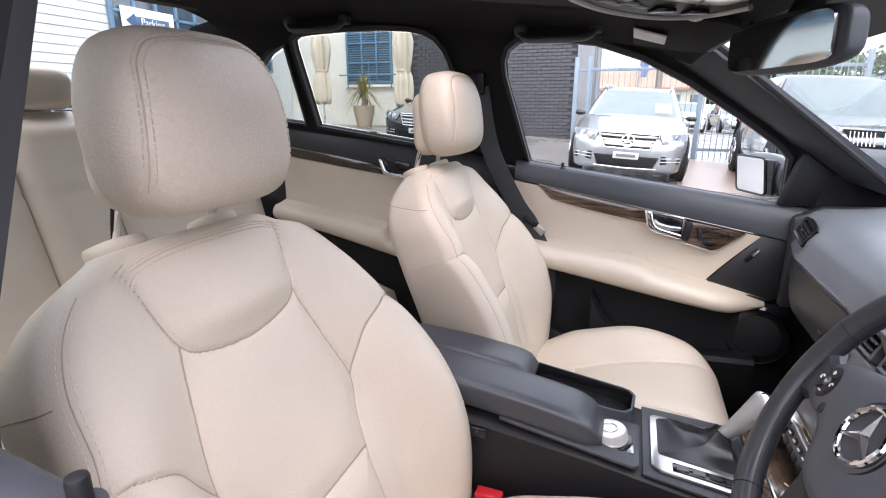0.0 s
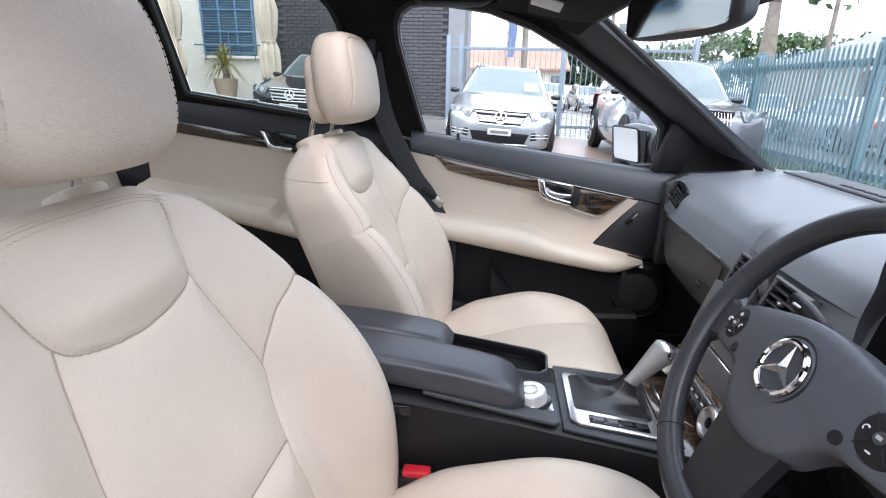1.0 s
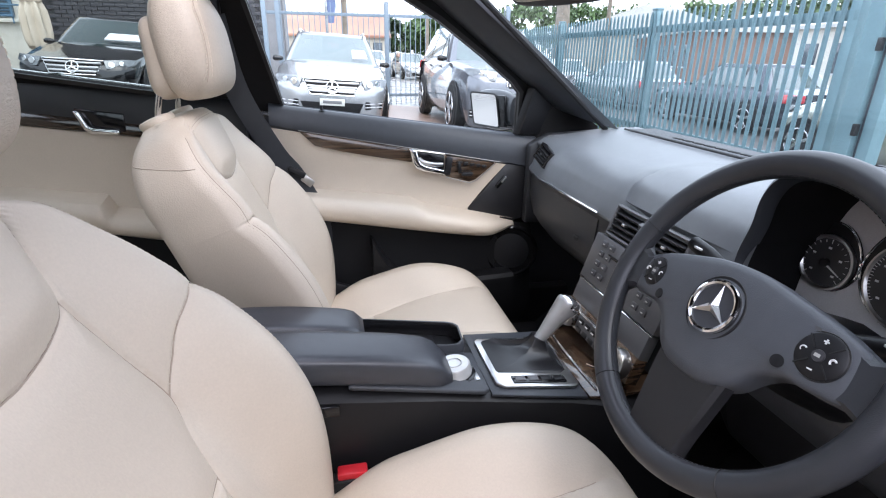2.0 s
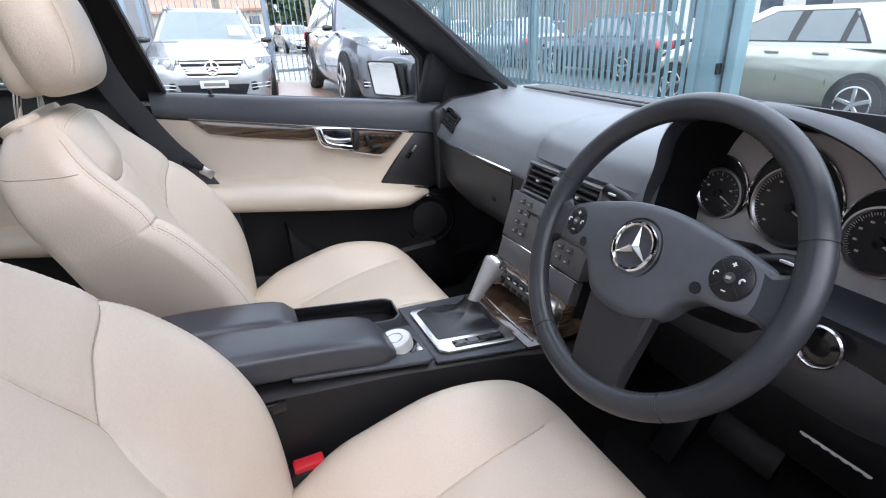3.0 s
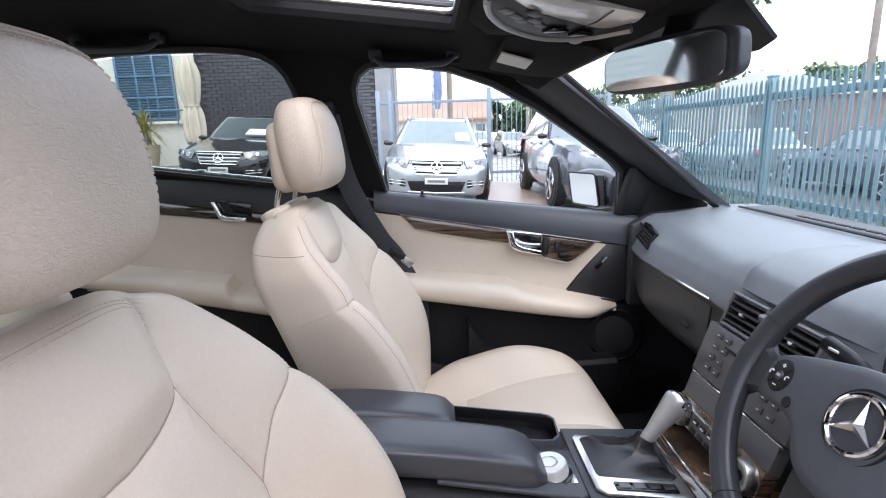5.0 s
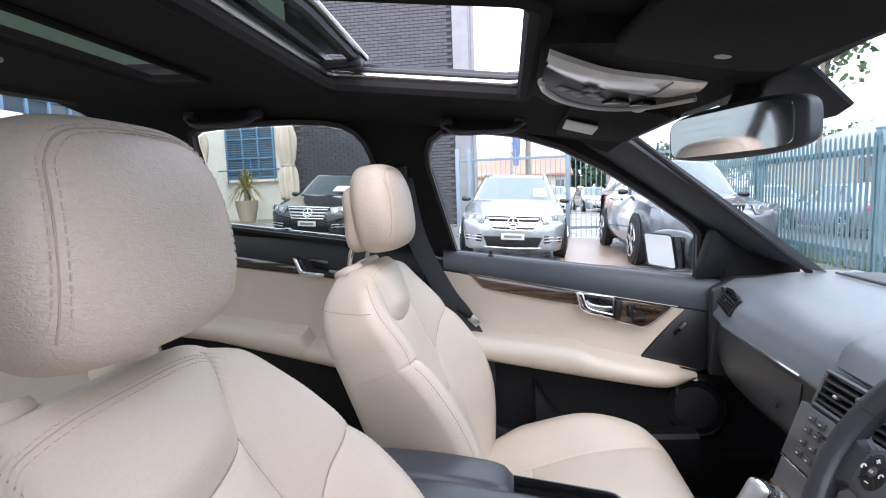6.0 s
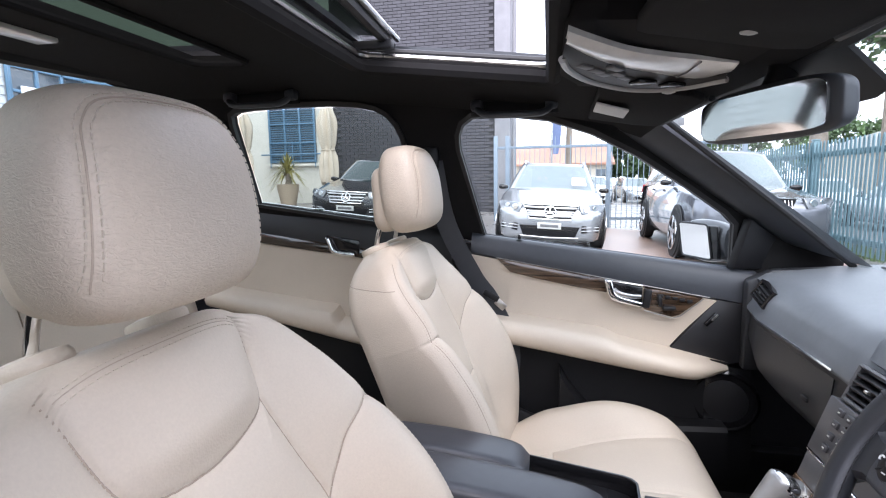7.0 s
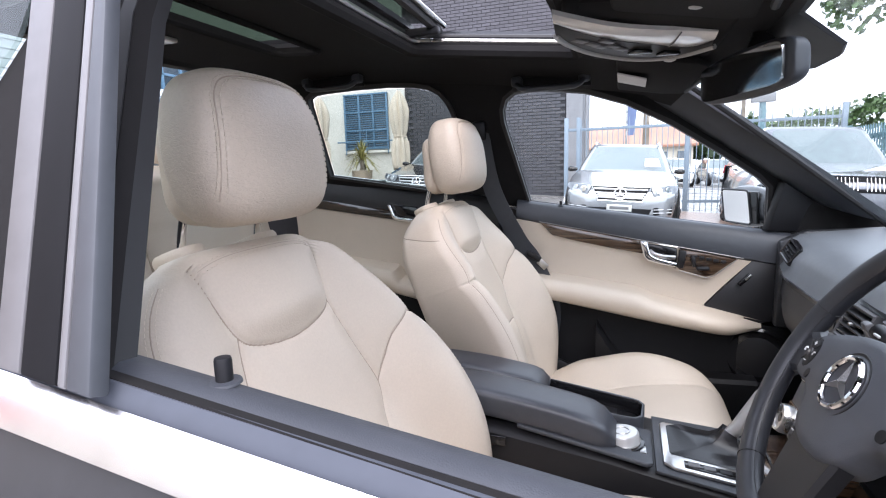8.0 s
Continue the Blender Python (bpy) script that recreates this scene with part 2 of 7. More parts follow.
            out.append(0.5 * ((2 * p1) + (p2 - p0) * f + (2 * p0 - 5 * p1 + 4 * p2 - p3) * f**2 + (3 * p1 - p0 - 3 * p2 + p3) * f**3))
    if not closed:
        out.append(P[-1])
    return out


def smooth(a, b, x):
    f = min(max((x - a) / (b - a), 0), 1)
    return f * f * (3 - 2 * f)


def stitches(path, length=0.0045, gap=0.0025, r=0.0006, bm=None):
    """Short thread stitches along a path of (point, normal)."""
    bm = bm or bmesh.new()
    left, on = 0.0, True
    start = Vector(path[0][0])
    for (a, na), (b, nb) in zip(path, path[1:]):
        a, b, na = Vector(a), Vector(b), Vector(na)
        far, d = (b - a).length, (b - a)
        if far < 1e-6:
            continue
        d = d / far
        at = left
        while at < far:
            p = a + d * at
            side = d.cross(na).normalized()
            q = p + d * length
            ring = []
            for e in (p, q):
                ring.append([e + side * r, e + na * r * 1.6, e - side * r])
            V = [[bm.verts.new(v) for v in row] for row in ring]
            bm.faces.new((V[0][0], V[1][0], V[1][1], V[0][1]))
            bm.faces.new((V[0][1], V[1][1], V[1][2], V[0][2]))
            bm.faces.new(V[0][::-1])
            bm.faces.new(V[1])
            at += length + gap
        left = at - far
    return bm


# ---- the car's shell ----
def belt(x):
    """Height of the window sill."""
    return 0.939 - 0.131 * x


def side_y(z, x=0.0):
    """Half width of the window plane at a height."""
    return 0.745 - 0.54 * max(0.0, z - 0.94)


def roof_z(x, y):
    """Headliner."""
    top = curve([(-1.3, 1.392), (-1.15, 1.4), (-1.0, 1.403), (-0.6, 1.388), (-0.3, 1.366), (0.08, 1.322), (0.25, 1.294), (0.33, 1.278), (0.4, 1.262)], x)
    return top - 0.035 * min(1.3, abs(y) / 0.5) ** 4


FRONT_WINDOW = [(-0.1, 0.952), (-0.152, 1.2), (-0.152, 1.235), (-0.14, 1.262), (-0.115, 1.278), (-0.05, 1.283), (0.08, 1.266), (0.19, 1.23), (0.306, 1.172), (0.435, 1.091), (0.54, 1.02), (0.572, 0.99), (0.58, 0.864)]
DRIVER_WINDOW = [(-0.097, 0.953), (-0.183, 1.2), (-0.187, 1.25), (-0.158, 1.277), *FRONT_WINDOW[5:]]
REAR_WINDOW = [(-0.36, 0.986), (-0.308, 1.19), (-0.316, 1.236), (-0.327, 1.266), (-0.346, 1.29), (-0.375, 1.306), (-0.42, 1.316), (-0.5, 1.322), (-0.62, 1.323), (-0.73, 1.32), (-0.775, 1.316), (-0.795, 1.307), (-0.8, 1.285), (-0.814, 1.055)]
QUARTER_WINDOW = [(-0.862, 1.06), (-0.836, 1.297), (-0.9, 1.272), (-0.98, 1.22), (-1.12, 1.085)]


def ring_frame(points, width, s, depth, y_at, bm=None, grow=1.0):
    """A band round an opening in the window plane."""
    bm = bm or bmesh.new()
    pts = [Vector((x, 0, z)) for x, z in points]
    n = len(pts)
    mid = sum(pts, Vector()) / n
    outer = []
    for i, p in enumerate(pts):
        d = (pts[(i + 1) % n] - pts[i - 1]).normalized()
        nrm = Vector((d.z, 0, -d.x))
        if nrm.dot(p - mid) < 0:
            nrm = -nrm
        outer.append(p + nrm * width * grow)
    rows = []
    for ring, dy in ((pts, -depth), (outer, -depth), (outer, depth), (pts, depth)):
        rows.append([(p.x, s * (y_at(p.z) + dy), p.z) for p in ring])
    grid(bm, rows, wrap_u=True, wrap_v=True)
    return bm


shell = thing("car_body_shell", (0, 0, 0), "dark metallic sedan body around a cream leather cabin", "car body", kind="structure")
for s in (1, -1):
    # upper side structure: pillars and roof rail, with the window openings cut through
    top = lambda x: curve([(-1.45, 1.14), (-1.2, 1.345), (-0.95, 1.375), (-0.6, 1.37), (-0.2, 1.35), (0.1, 1.318), (0.3, 1.24), (0.5, 1.115), (0.7, 0.985), (0.86, 0.885)], x)
    bm = bmesh.new()
    lo = [(-1.45 + 2.31 * k / 14, belt(-1.45 + 2.31 * k / 14) - 0.02) for k in range(15)]
    hi = [(0.86 - 2.31 * k / 24, top(0.86 - 2.31 * k / 24)) for k in range(25)]
    loops = [lo + hi, [(x, max(z, belt(x) + 0.001)) for x, z in (FRONT_WINDOW if s > 0 else DRIVER_WINDOW)], REAR_WINDOW, QUARTER_WINDOW]
    edges = []
    for loop in loops:
        vs = [bm.verts.new((x, s * side_y(z), z)) for x, z in loop]
        edges += [bm.edges.new((a, b)) for a, b in zip(vs, vs[1:] + vs[:1])]
    bmesh.ops.triangle_fill(bm, use_beauty=True, use_dissolve=False, edges=edges)
    r = bmesh.ops.extrude_face_region(bm, geom=bm.faces[:])
    bmesh.ops.translate(bm, vec=(0, s * 0.015, 0.004), verts=[v for v in r["geom"] if isinstance(v, bmesh.types.BMVert)])
    part("pillar_and_rail_frame", bm, HEADLINER, shell, "black fabric-covered pillars and roof rail", angle=30)
    # outer skin of doors and wings
    P = []
    for k in range(31):
        x = -2.2 + 4.2 * k / 30
        squeeze = 1 - 0.16 * smooth(1.0, 2.0, x) - 0.12 * smooth(-1.4, -2.2, x)
        zt = belt(x) + 0.004 if x < 0.8 else belt(0.8) - 0.1 * (x - 0.8)
        P.append([(x, s * squeeze * y, z) for y, z in ((0.7765, zt - 0.036), (0.784, zt - 0.055), (0.799, zt - 0.1), (0.824, zt - 0.17), (0.868, 0.66), (0.865, 0.5), (0.85, 0.34), (0.8, 0.2), (0.6, 0.19))])
    bm = bmesh.new()
    grid(bm, P)
    r = bmesh.ops.extrude_face_region(bm, geom=bm.faces[:])
    bmesh.ops.translate(bm, vec=(0, -s * 0.02, 0), verts=[v for v in r["geom"] if isinstance(v, bmesh.types.BMVert)])
    part("side_skin", bm, CAR_PAINT, shell, "dark metallic painted doors and wings")
    # bright strip under the windows and the rubber weatherstrip beside it
    xs = [-1.1 + 1.75 * k / 30 for k in range(31)]
    strip = ((0.7645, -0.006), (0.766, -0.0025), (0.771, -0.006), (0.7765, -0.0145), (0.781, -0.027), (0.77, -0.034))
    part("chrome_waist_strip", loft([[(x, s * y, belt(x) + z) for y, z in strip] for x in xs]), BRIGHT_TRIM, shell, "bright satin waist strip")
    lip = ((0.7465, -0.012), (0.7475, 0.001), (0.751, 0.0045), (0.755, 0.005), (0.7595, 0.0015), (0.764, -0.005), (0.765, -0.02))
    part("outer_weatherstrip", loft([[(x, s * y, belt(x) + z) for y, z in lip] for x in xs]), SLATE_RUBBER, shell, "slate rubber weatherstrip")
    part("inner_weatherstrip", tube([(x, s * 0.744, belt(x) - 0.003) for x in xs], 0.004, 8), BLACK_RUBBER, shell)
    # rubber seals round the openings, stepped
    full = [(x, max(z, belt(x) + 0.002)) for x, z in (FRONT_WINDOW if s > 0 else DRIVER_WINDOW)]
    part("window_seal", ring_frame(full, 0.012, s, 0.008, lambda z: side_y(z) - 0.006), BLACK_RUBBER, shell)
    part("window_seal", ring_frame(full, 0.016, s, 0.004, lambda z: side_y(z) + 0.014), BLACK_RUBBER, shell)
    part("window_seal", ring_frame(REAR_WINDOW, 0.012, s, 0.008, lambda z: side_y(z) - 0.006), BLACK_RUBBER, shell)
    part("window_seal", ring_frame(QUARTER_WINDOW, 0.01, s, 0.008, lambda z: side_y(z) - 0.006), BLACK_RUBBER, shell)
    # outer pillar covers: satin edge and dark cover beside the front window's rear edge
    for b0, b1, t0, t1, mat_, lab in ((-0.067, -0.0845, -0.179, -0.1887, GREY_BAND, "slate grey pillar band"), (-0.0854, -0.0915, -0.1892, -0.1979, PILLAR_EDGE, "thin satin pillar edge"), (-0.0924, -0.1203, -0.1984, -0.2316, BLACK_DULL, "dark textured pillar cover"), (-0.1212, -0.142, -0.2322, -0.26, PALE_EDGE, "broad pale satin pillar edge")):
        if s > 0:
            b0, b1, t0, t1 = b0 - 0.035, b1 - 0.035, t0 - 0.015, t1 - 0.015
        pts = [(b0, s * 0.765, belt(b0) + 0.003), (b1, s * 0.765, belt(b1) + 0.003), (t1, s * 0.625, 1.262), (t0, s * 0.625, 1.262)]
        part("pillar_cover", prism(pts, (0, s * 0.012, 0.004), 0.002), mat_, shell, lab)

# floor, bonnet, boot, outer roof and bulkheads
part("bonnet", loft([[(x, y, z - 0.1 * (y / 0.75) ** 4 - d) for d in (0, 0.03) for y in (np.linspace(-0.74, 0.74, 13) if d == 0 else np.linspace(0.74, -0.74, 13))] for x, z in ((0.98, 0.86), (1.2, 0.85), (1.5, 0.82), (1.75, 0.77), (1.95, 0.68))]), CAR_PAINT, shell)
part("front_bumper", loft([[(x, y * (1 - 0.12 * smooth(1.9, 2.2, x)), z) for y, z in ((-0.8, 0.2), (0.8, 0.2), (0.82, 0.45), (0.72, 0.66), (-0.72, 0.66), (-0.82, 0.45))] for x in (1.85, 2.0, 2.1, 2.16)]), CAR_PAINT, shell)
part("boot_lid", loft([[(x, y, z - 0.05 * (y / 0.7) ** 4 - d) for d in (0, 0.03) for y in (np.linspace(-0.7, 0.7, 13) if d == 0 else np.linspace(0.7, -0.7, 13))] for x, z in ((-1.62, 1.0), (-1.9, 1.01), (-2.2, 0.99), (-2.3, 0.94), (-2.36, 0.5), (-2.3, 0.25))]), CAR_PAINT, shell)

floor = thing("floor", (0, 0, 0), "black carpeted car floor with footwells", "floor", kind="structure")
part("carpet", box((2.3, 1.46, 0.04), (-0.25, 0, 0.2)), CARPET, floor)
part("bulkhead", box((0.05, 1.5, 0.66), (1.0, 0, 0.52)), CARPET, floor, "dark front bulkhead")
part("footwell_slope", prism([(0.68, -0.7, 0.22), (0.98, -0.7, 0.5), (0.98, 0.7, 0.5), (0.68, 0.7, 0.22)], (0.02, 0, -0.03)), CARPET, floor)
part("tunnel", prism([(-1.0, -0.1, 0.22), (-1.0, -0.07, 0.4), (-1.0, 0.07, 0.4), (-1.0, 0.1, 0.22)], (1.95, 0, 0), 0.01), CARPET, floor)
for s in (1, -1):
    part("sill_panel", box((2.2, 0.05, 0.14), (-0.3, s * 0.73, 0.28), 0.01), BLACK_HARD, floor)

# ---- headliner with the sunroof opening ----
ceiling = thing("ceiling", (0, 0, 0), "black fabric headliner with a large open glass sunroof", "ceiling", kind="structure")
XS = [-1.06, -1.0, -0.9, -0.8, -0.7, -0.568, -0.5, -0.4, -0.31, -0.2, -0.05, 0.085, 0.16, 0.25, 0.33, 0.4]
YS = [-0.54, -0.48, -0.4, -0.32, -0.262, -0.15, 0, 0.15, 0.262, 0.32, 0.4, 0.48, 0.54]


def in_roof_hole(x, y, half=0.262, back=0.0):
    return abs(y) < half and (-0.31 < x < 0.085 or -0.7 - 2 * back < x < -0.6 + back)


bm = bmesh.new()
V = {(i, j): bm.verts.new((x - 0.34 * y * y * smooth(0.2, 0.4, x), y * (1 - 0.1 * smooth(-0.9, -1.3, x)), roof_z(x, y))) for i, x in enumerate(XS) for j, y in enumerate(YS)}
for i in range(len(XS) - 1):
    for j in range(len(YS) - 1):
        if not in_roof_hole((XS[i] + XS[i + 1]) / 2, (YS[j] + YS[j + 1]) / 2):
            bm.faces.new((V[i, j], V[i + 1, j], V[i + 1, j + 1], V[i, j + 1]))
r = bmesh.ops.extrude_face_region(bm, geom=bm.faces[:])
bmesh.ops.translate(bm, vec=(0, 0, 0.014), verts=[v for v in r["geom"] if isinstance(v, bmesh.types.BMVert)])
part("headliner", bm, HEADLINER, ceiling)
roof_skin = bmesh.new()
V = {(i, j): roof_skin.verts.new((x - 0.34 * y * y * smooth(0.2, 0.4, x), y * 1.04, roof_z(x, y * 0.95) + 0.045)) for i, x in enumerate(XS) for j, y in enumerate(YS)}
for i in range(len(XS) - 1):
    for j in range(len(YS) - 1):
        if not in_roof_hole((XS[i] + XS[i + 1]) / 2, (YS[j] + YS[j + 1]) / 2, 0.33, 0.1):
            roof_skin.faces.new((V[i, j], V[i + 1, j], V[i + 1, j + 1], V[i, j + 1]))
r = bmesh.ops.extrude_face_region(roof_skin, geom=roof_skin.faces[:])
bmesh.ops.translate(roof_skin, vec=(0, 0, 0.012), verts=[v for v in r["geom"] if isinstance(v, bmesh.types.BMVert)])
part("roof_skin", roof_skin, CAR_PAINT, shell, "dark painted roof panel")


def roof_path(x0, x1, hy, dz, corner=0.03):
    pts = []
    for cx, cy, a0 in ((x1 - corner, hy - corner, 0), (x0 + corner, hy - corner, 90), (x0 + corner, -hy + corner, 180), (x1 - corner, -hy + corner, 270)):
        for k in range(5):
            a = radians(a0 + 22.5 * k)
            x, y = cx + corner * math.cos(a), cy + corner * math.sin(a)
            pts.append((x, y, roof_z(x, y) + dz))
    return pts


sunroof = thing("sunroof", (0, 0, 0), "tinted glass sunroof slid open above the front seats", "sunroof", kind="structure")
part("opening_trim", tube(roof_path(-0.318, 0.092, 0.27, -0.004), 0.016, 8, closed=True), HEADLINER, sunroof, "dark padded edge of the roof opening")
part("rubber_seal", tube(roof_path(-0.32, 0.094, 0.285, 0.032), 0.008, 8, closed=True), BLACK_RUBBER, sunroof)
part("metal_track", tube(roof_path(-0.312, 0.086, 0.268, 0.018), 0.007, 8, closed=True), SATIN, sunroof, "satin metal sunroof channel")
part("opening_trim", tube(roof_path(-0.706, -0.562, 0.268, -0.002), 0.008, 8, closed=True), HEADLINER, sunroof)


def roof_glass(x0, x1, hy, dz):
    bm = bmesh.new()
    rows = [[(x, y, roof_z(x, y) + dz + e) for x in np.linspace(x0, x1, 6)] for e, ys in ((0, np.linspace(-hy, hy, 7)), (0.005, np.linspace(hy, -hy, 7))) for y in ys]
    grid(bm, rows, wrap_u=True)
    return bm


for x0, x1, dz, lab in ((-0.53, -0.235, 0.056, "green-tinted sliding sunroof glass"), (-0.93, -0.4, 0.06, "green-tinted fixed roof glass")):
    pane = part("roof_pane", roof_glass(x0, x1, 0.30 if x0 > -0.7 else 0.35, dz if x0 < -0.7 else dz + 0.012), GREEN_GLASS, sunroof, lab)
    pane.visible_shadow = False
part("glass_frame", tube([(-0.235, -0.3, 1.417), (-0.23, 0, 1.426), (-0.235, 0.3, 1.417)], 0.006, 8), SATIN, sunroof, "bright front edge of the sliding glass")
part("glass_frame", tube([(-0.25, -0.3, 1.407), (-0.245, 0, 1.416), (-0.25, 0.3, 1.407)], 0.011, 8), BLACK_RUBBER, sunroof)
for s in (1, -1):
    part("slide_arm", box((0.1, 0.02, 0.018), (-0.28, s * 0.25, 1.395), 0.004), BLACK_HARD, sunroof)

# windscreen and rear window
wind = thing("window_1", (0, 0, 0), "clear raked windscreen glass with a dark edge", "windscreen", kind="structure")


def screen_point(f, y, top, bottom, bow):
    x = bottom[0] + (top[0] - bottom[0]) * f
    z = bottom[1] + (top[1] - bottom[1]) * f
    return (x - bow * (abs(y) / 0.6) ** 2, y, z)


bm = bmesh.new()
WT, WB = (0.408, 1.272), (1.0, 0.885)
rows = [[screen_point(f, (0.5 + 0.17 * (1 - f)) * u, (WT[0] + e, WT[1] + e), (WB[0] + e, WB[1] + e), 0.12) for u in np.linspace(-1, 1, 13)] for e, fs in ((0, np.linspace(0, 1, 7)), (0.005, np.linspace(1, 0, 7))) for f in fs]
grid(bm, rows, wrap_u=True)
wpane = part("pane", bm, GLASS, wind)
wpane.visible_shadow = False
for s in (1, -1):
    part("screen_seal", tube([screen_point(f, s * (0.505 + 0.17 * (1 - f)), WT, WB, 0.12) for f in np.linspace(0, 1, 9)], 0.008, 8), BLACK_RUBBER, wind)
part("screen_top_band", tube([screen_point(1.0, 0.5 * u, WT, WB, 0.12) for u in np.linspace(-1, 1, 13)], 0.016, 8), BLACK_RUBBER, wind)
part("sensor_shroud", prism([screen_point(f, u, (WT[0] - 0.006, WT[1] - 0.006), (WB[0] - 0.006, WB[1] - 0.006), 0.12) for f, u in ((1.0, -0.135), (0.88, -0.095), (0.866, -0.05), (0.866, 0.05), (0.88, 0.095), (1.0, 0.135))], (-0.004, 0, -0.004)), BLACK_HARD, wind, "black sensor cover at the top of the windscreen")
rearw = thing("window_2", (0, 0, 0), "tinted curved rear window glass", "rear window", kind="structure")
bm = bmesh.new()
RT, RB = (-1.075, 1.402), (-1.72, 1.17)
rows = [[screen_point(f, (0.5 + 0.1 * (1 - f)) * u, (RT[0] + e, RT[1] + e), (RB[0] + e, RB[1] + e), -0.1) for u in np.linspace(-1, 1, 11)] for e, fs in ((0, np.linspace(0, 1, 5)), (0.005, np.linspace(1, 0, 5))) for f in fs]
grid(bm, rows, wrap_u=True)
rp = part("pane", bm, GLASS, rearw)
rp.visible_shadow = False
part("screen_seal", tube([screen_point(1.0, 0.5 * u, RT, RB, -0.1) for u in np.linspace(-1, 1, 9)], 0.02, 8), BLACK_RUBBER, rearw)
part("screen_seal", tube([screen_point(0.0, 0.6 * u, RT, RB, -0.1) for u in np.linspace(-1, 1, 9)], 0.015, 8), BLACK_RUBBER, rearw)
# side panes: raised on the passenger side and at the back, lowered at the driver's door
for s, outline, nm in ((1, FRONT_WINDOW, "window_3"), (1, REAR_WINDOW, "window_4"), (-1, REAR_WINDOW, "window_5"), (1, QUARTER_WINDOW, "window_6"), (-1, QUARTER_WINDOW, "window_7")):
    w = thing(nm, (0, 0, 0), "clear side window glass in a black rubber seal", "side window", kind="structure")
    pts = [(x, s * (side_y(z) + 0.02), z) for x, z in outline]
    p = part("pane", prism(pts, (0, s * 0.004, 0.001)), GLASS if outline is FRONT_WINDOW else TINT_GLASS, w)
    p.visible_shadow = False

# A pillar trims (padded, between the windscreen and the front windows)
for s in (1, -1):
    rings = []
    for k in range(13):
        f = k / 12
        out_ = Vector((0.7 - 0.45 * f, s * (side_y(0.94 + 0.28 * f) - 0.005), 0.945 + 0.295 * f))
        inn = Vector((0.885 - 0.53 * f, s * (0.66 - 0.115 * f), 0.885 + 0.38 * f))
        mid = (out_ + inn) / 2 + Vector((-0.018, -s * 0.022, 0.0))
        back = (out_ + inn) / 2 + Vector((0.045, s * 0.05, 0.02))
        rings.append([out_, out_ * 0.6 + mid * 0.4 + Vector((-0.006, -s * 0.008, 0)), mid, mid * 0.4 + inn * 0.6 + Vector((-0.006, -s * 0.01, 0)), inn, back])
    part("pillar_trim", loft(rings), BLACK_SOFT, shell, "charcoal padded windscreen pillar trim")

# ---- doors ----
def trim_line(x):
    """Lower edge of the dark upper door trim."""
    return 0.878 - 0.176 * x


def door(name, s, x0, x1, front, label):
    d = thing(name, (0, 0, 0), label, "car door", kind="structure")
    xs = np.linspace(x0, x1, 25)
    # dark upper roll
    rows = []
    for x in xs:
        b, t = belt(x), trim_line(x) if front else belt(x) - 0.118
        rows.append([(x, s * y, z) for y, z in ((0.742, b - 0.03), (0.742, b + 0.002), (0.735, b + 0.0045), (0.72, b + 0.003), (0.711, b - 0.005), (0.703, b - 0.024), (0.698, (b - 0.025 + t) / 2), (0.7, t + 0.004), (0.71, t - 0.004), (0.742, t - 0.004))])
    # rear doors get the shade-darkened colour of the same trim
    part("upper_trim", loft(rows), BLACK_SOFT if front else SHADED_TRIM, d, "charcoal soft-touch upper door trim")
    # cream insert, gently hollow
    rows = []
    for x in xs:
        t = trim_line(x) if front else belt(x) - 0.118
        a = 0.69 - 0.13 * x if front else 0.61 - 0.12 * x
        rows.append([(x, s * (0.702 + 0.012 * math.sin(math.pi * f)), t - 0.003 + (a - 0.03 - t) * f) for f in np.linspace(0, 1, 12)] + [(x, s * 0.74, a - 0.03), (x, s * 0.74, t - 0.003)])
    insert = loft(rows)
    if front:  # cut off along the slanting front edge
        p0, p1 = Vector((0.545, 0, 0.785)), Vector((0.40, 0, 0.615))
        e = p1 - p0
        g = bmesh.ops.bisect_plane(insert, geom=insert.verts[:] + insert.edges[:] + insert.faces[:], plane_co=p0, plane_no=Vector((-e.z, 0, e.x)), clear_outer=True)
    part("insert", insert, LEATHER, d, "smooth cream door insert")
    # armrest
    rows = []
    for x in np.linspace(x0, x1 - 0.02 if not front else 0.575, 79):
        if front:
            zt = curve([(-0.12, 0.728), (-0.04, 0.718), (0.2, 0.688), (0.245, 0.68), (0.285, 0.663), (0.44, 0.63), (0.575, 0.6)], x)
            zb = curve([(-0.12, 0.665), (0.0, 0.645), (0.48, 0.57), (0.575, 0.577)], x)
            out = 0.61 + 0.085 * smooth(0.42, 0.6, x) ** 1.5
        else:
            zt, zb = curve([(-1.0, 0.778), (-0.62, 0.728), (-0.566, 0.719), (-0.556, 0.692), (-0.54, 0.685), (-0.2, 0.64)], x), curve([(-1.0, 0.72), (-0.85, 0.695), (-0.47, 0.615), (-0.2, 0.57)], x)
            out = 0.63
        m = (zt + zb) / 2
        hh = (zt - zb) / 2
        rows.append([(x, s * y, z) for y, z in ((0.73, zt + 0.012), (0.7, zt + 0.006), (out + 0.045, zt), (out + 0.018, zt - 0.1 * hh), (out + 0.004, m + 0.5 * hh), (out, m), (out + 0.006, m - 0.55 * hh), (out + 0.02, zb + 0.004), (out + 0.05, zb), (0.73, zb))])
    part("armrest", loft(rows), LEATHER, d, "padded cream armrest")
    # dark lower half
    rows = []
    for x in xs:
        z1 = (0.66 - 0.12 * x) if front else 0.62 - 0.12 * x
